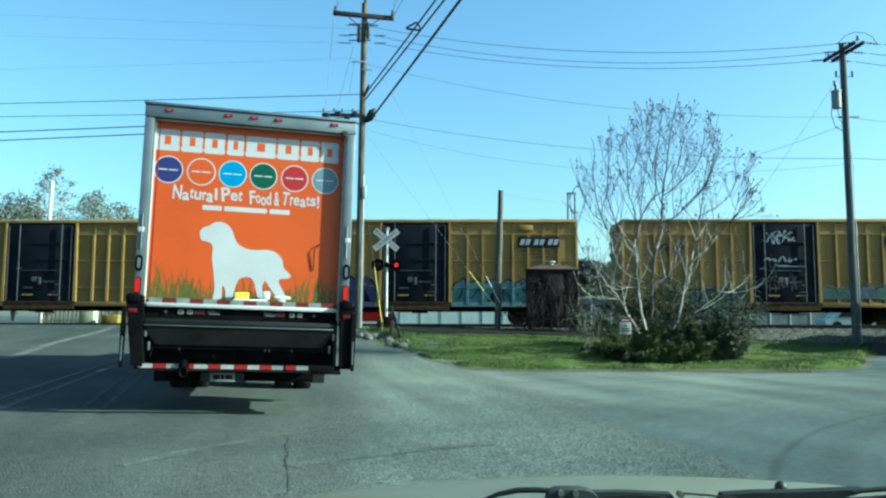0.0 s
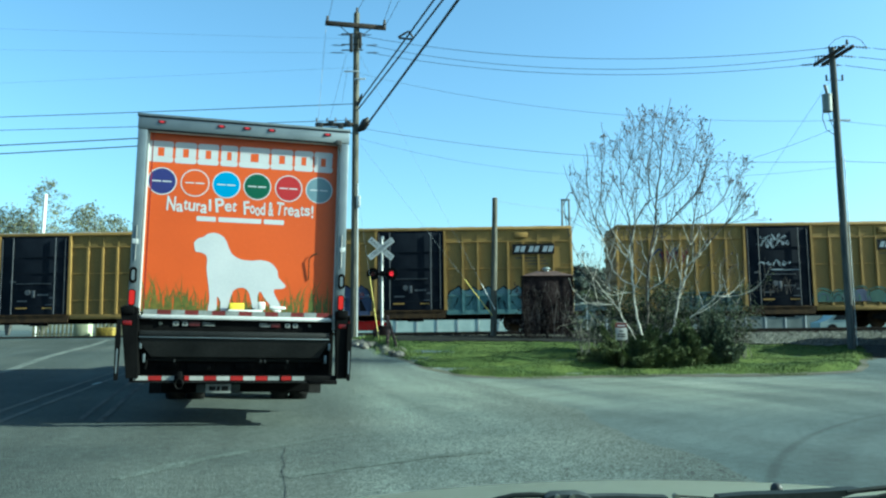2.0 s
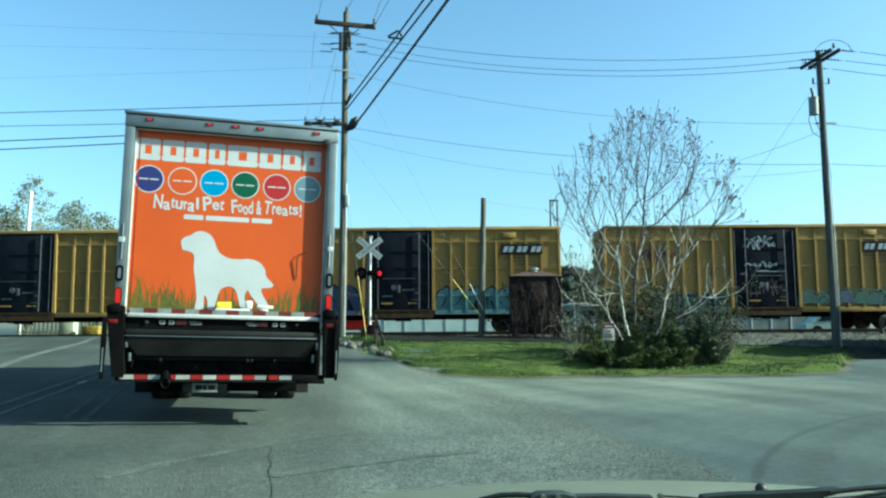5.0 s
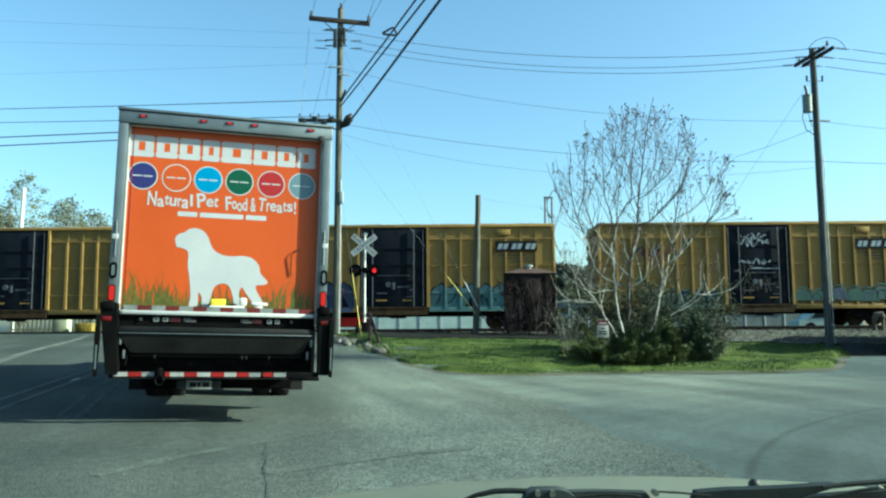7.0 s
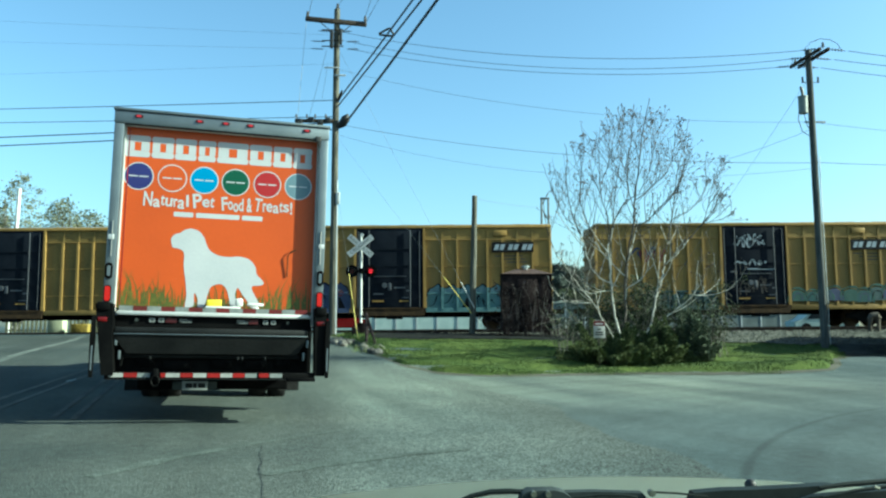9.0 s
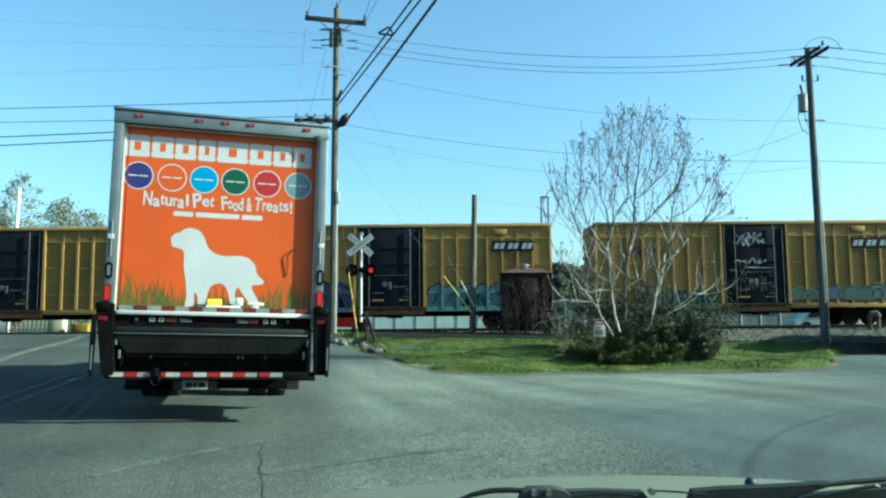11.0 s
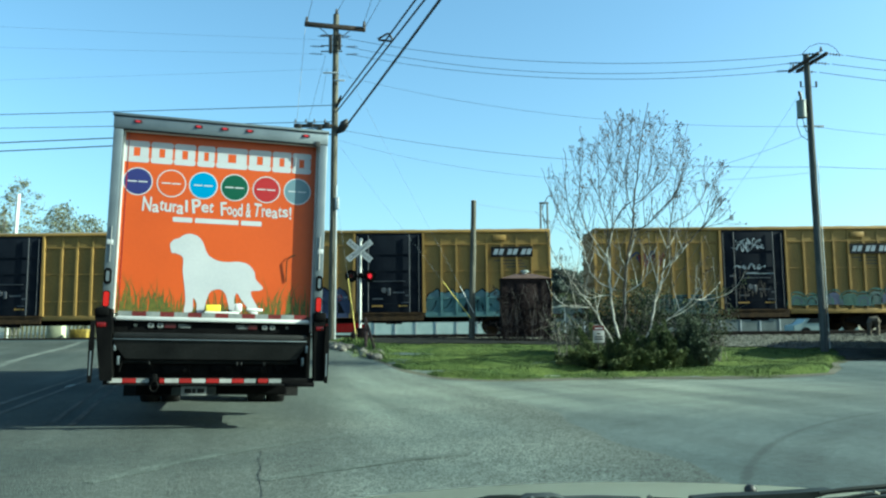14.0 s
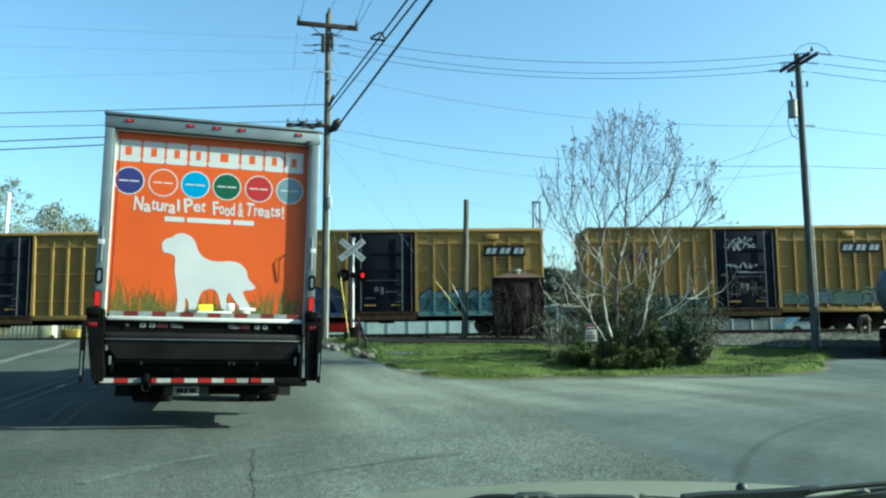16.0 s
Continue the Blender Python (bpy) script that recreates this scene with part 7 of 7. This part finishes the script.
def tank_trailer():
    zg = ground_height(15.3, 24.5)
    t = thing("tank_trailer", pose(15.15, 23.9, zg, 0, 0, -32), "dull grey tank trailer parked beside the drive", "tank trailer")
    bm = bmesh.new()
    prof = [(0.0, 0.45), (0.05, 0.8), (0.18, 1.02), (0.38, 1.12), (8.6, 1.12), (8.8, 1.02), (8.93, 0.8), (9.0, 0.45)]
    n = 32
    rings = [[bm.verts.new((r * math.cos(2 * math.pi * k / n), y, 2.1 + r * math.sin(2 * math.pi * k / n))) for k in range(n)] for y, r in prof]
    for a, b in zip(rings, rings[1:]):
        for k in range(n):
            bm.faces.new((a[k], a[(k + 1) % n], b[(k + 1) % n], b[k]))
    bm.faces.new(rings[0]), bm.faces.new(rings[-1])
    tank = part("tank", bm, TANK_GREY, t, "dull grey rounded tank")
    part("hatch", rod((0, 3, 3.15), (0, 3, 3.4), 0.3, n=16), TANK_GREY, tank)
    for y in (1.6, 3.4, 5.2, 7.0):
        part("tank_band", rod((0, y - 0.03, 2.1), (0, y + 0.03, 2.1), 1.13, n=32), TANK_GREY, tank)
    part("placard", box(-0.55, -0.2, -0.03, 0.1, 1.85, 2.0), LENS_RED, tank)
    part("frame", box(-0.9, 0.9, 0.2, 8.8, 0.72, 1.1, 0.02), BLACK, t)
    part("bumper", box(-1.1, 1.1, 0.0, 0.18, 0.62, 0.85, 0.02), BLACK, t)
    for y in (0.9, 2.1):
        for sx in (-1, 1):
            wheel(t, sx * 0.95, y, 0.48, 0.48, 0.3)
    part("fender", box(-1.15, 1.15, 0.3, 2.8, 1.02, 1.10, 0.02), BLACK, t)
    for sx in (-1, 1):
        part("landing_leg", box(sx * 0.7 - 0.06, sx * 0.7 + 0.06, 7.6, 7.72, 0.0, 0.8), BLACK, t)


tank_trailer()

# ---- the car that carries the camera ----


def own_car():
    xc = 0.42
    t = thing("car", pose(xc, 1.9, 0.0), "beige car front with its wipers parked", "car")

    def hood_z(x, y):
        q = (y - 1.35) / 1.25 if y > 1.35 else 0
        back = max(0.0, 1.35 - y)
        return 0.914 - 0.092 * x * x - 0.28 * q ** 1.6 - 0.12 * back * back - 0.25 * max(0, abs(x) - 0.7) ** 1.5

    bm = bmesh.new()
    cols = []
    for x in steps(-0.78, 0.78, 0.06):
        cols.append([bm.verts.new((x, y - 1.9, hood_z(x, y))) for y in steps(1.02, 2.6, 0.05)])
    for a, b in zip(cols, cols[1:]):
        for k in range(len(a) - 1):
            bm.faces.new((a[k], b[k], b[k + 1], a[k + 1]))
    bmesh.ops.solidify(bm, geom=list(bm.faces), thickness=0.015)
    part("hood", bm, HOOD, t, "smooth beige hood")
    body = box(-0.86, 0.86, -0.75, 0.72, 0.28, 0.60, 0.06)
    box(-0.86, 0.86, -0.85, 0.60, 0.58, 0.66, 0.03, body)
    part("front_body", body, HOOD, t)
    part("grille", box(-0.5, 0.5, 0.70, 0.735, 0.36, 0.56, 0.02), TRIM, t)
    for sx in (-1, 1):
        part("headlamp", box(sx * 0.66 - 0.14, sx * 0.66 + 0.14, 0.66, 0.73, 0.5, 0.62, 0.03), GLASS, t)
        wheel(t, sx * 0.76, 0.05, 0.31, 0.31, 0.2)
    # wipers, parked along the foot of the windscreen
    off = Vector((-xc, -1.9, 0))
    L = lambda *ps: [Vector(p) + off for p in ps]

    def slab(outline, y0, y1):
        return plate([(x + off.x, z) for x, z in outline], y0 + off.y, y1 + off.y)

    arm = part("wiper_arm", tube(L((0.014, 0.950, 0.9871), (0.039, 0.950, 0.9977), (0.062, 0.950, 1.0026), (0.084, 0.950, 1.0033), (0.108, 0.950, 1.0023)), [0.0022, 0.003, 0.0034, 0.0034, 0.003], 8), WIPER, t, "black wiper arm")
    head = part("arm_head", slab([(0.094, 0.9923), (0.098, 1.0039), (0.106, 1.0074), (0.136, 1.0081), (0.147, 1.0058), (0.155, 1.0000), (0.156, 0.9923)], 0.93, 0.955), WIPER_GREY, arm, "dull grey pivot cover")
    for dx in (0.0, 0.017):
        part("pivot_nut", rod(Vector((0.111 + dx, 0.935, 1.0045)) + off, Vector((0.111 + dx, 0.925, 1.0045)) + off, 0.0036, n=8), NUT, head)
    part("arm_bar", slab([(0.139, 0.9883), (0.143, 1.0027), (0.186, 1.0037), (0.243, 1.0020), (0.253, 0.9883)], 0.945, 0.96), WIPER_GREY, arm)
    part("arm_spring", tube(L((0.158, 0.940, 0.9979), (0.192, 0.940, 1.0011), (0.222, 0.940, 1.0005), (0.235, 0.940, 0.9979)), 0.0016, 6), WIPER, arm)
    blade = part("wiper_blade", slab([(0.305, 0.9838), (0.311, 0.9978), (0.348, 1.0009), (0.386, 1.0019), (0.424, 1.0036), (0.478, 1.0072), (0.486, 1.0059), (0.467, 1.0005), (0.441, 0.9932), (0.423, 0.9838)], 0.965, 0.985), WIPER, t, "black wiper blade")
    part("blade_nut", rod(Vector((0.253, 0.950, 1.0023)) + off, Vector((0.253, 0.950, 1.0023)) + off - Vector((0, 0.01, 0)), 0.004, n=8), NUT, blade)
    part("link_rod", tube(L((0.255, 0.950, 1.0023), (0.285, 0.950, 1.0007), (0.321, 0.950, 0.9970)), 0.0014, 6), WIPER, blade)
    part("cowl", slab([(0.429, 0.9773), (0.461, 0.9889), (0.517, 0.9937), (0.616, 1.0005), (0.614, 0.9773)], 0.985, 1.0), WIPER, t, "dark plastic cowl")
    far_arm = part("wiper_arm", tube(L((0.460, 0.960, 1.0049), (0.491, 0.960, 1.0086), (0.518, 0.960, 1.0109), (0.587, 0.960, 1.0163)), [0.0025, 0.0032, 0.0032, 0.0028], 8), WIPER, t, "black wiper arm")
    part("blade_strip", tube(L((0.459, 0.950, 0.9957), (0.499, 0.950, 1.0036), (0.581, 0.950, 1.0142)), [0.0016, 0.0024, 0.0024], 6), WIPER, far_arm)
    part("arm_clip", rod(Vector((0.516, 0.940, 1.0103)) + off, Vector((0.522, 0.940, 1.0077)) + off, 0.0022, n=8), NUT, far_arm)
    noz = part("washer_nozzle", box(-0.014, 0.014, -0.012, 0.012, -0.045, -0.003, 0.004, None, Matrix.Translation(Vector((0.491, 1.25, 0.950)) + off)), TRIM, t, "small black washer nozzle")
    bm = bmesh.new()
    bmesh.ops.create_uvsphere(bm, u_segments=12, v_segments=8, radius=0.0095, matrix=Matrix.Translation(Vector((0.491, 1.248, 0.951)) + off))
    part("nozzle_head", bm, TRIM, noz)


own_car()
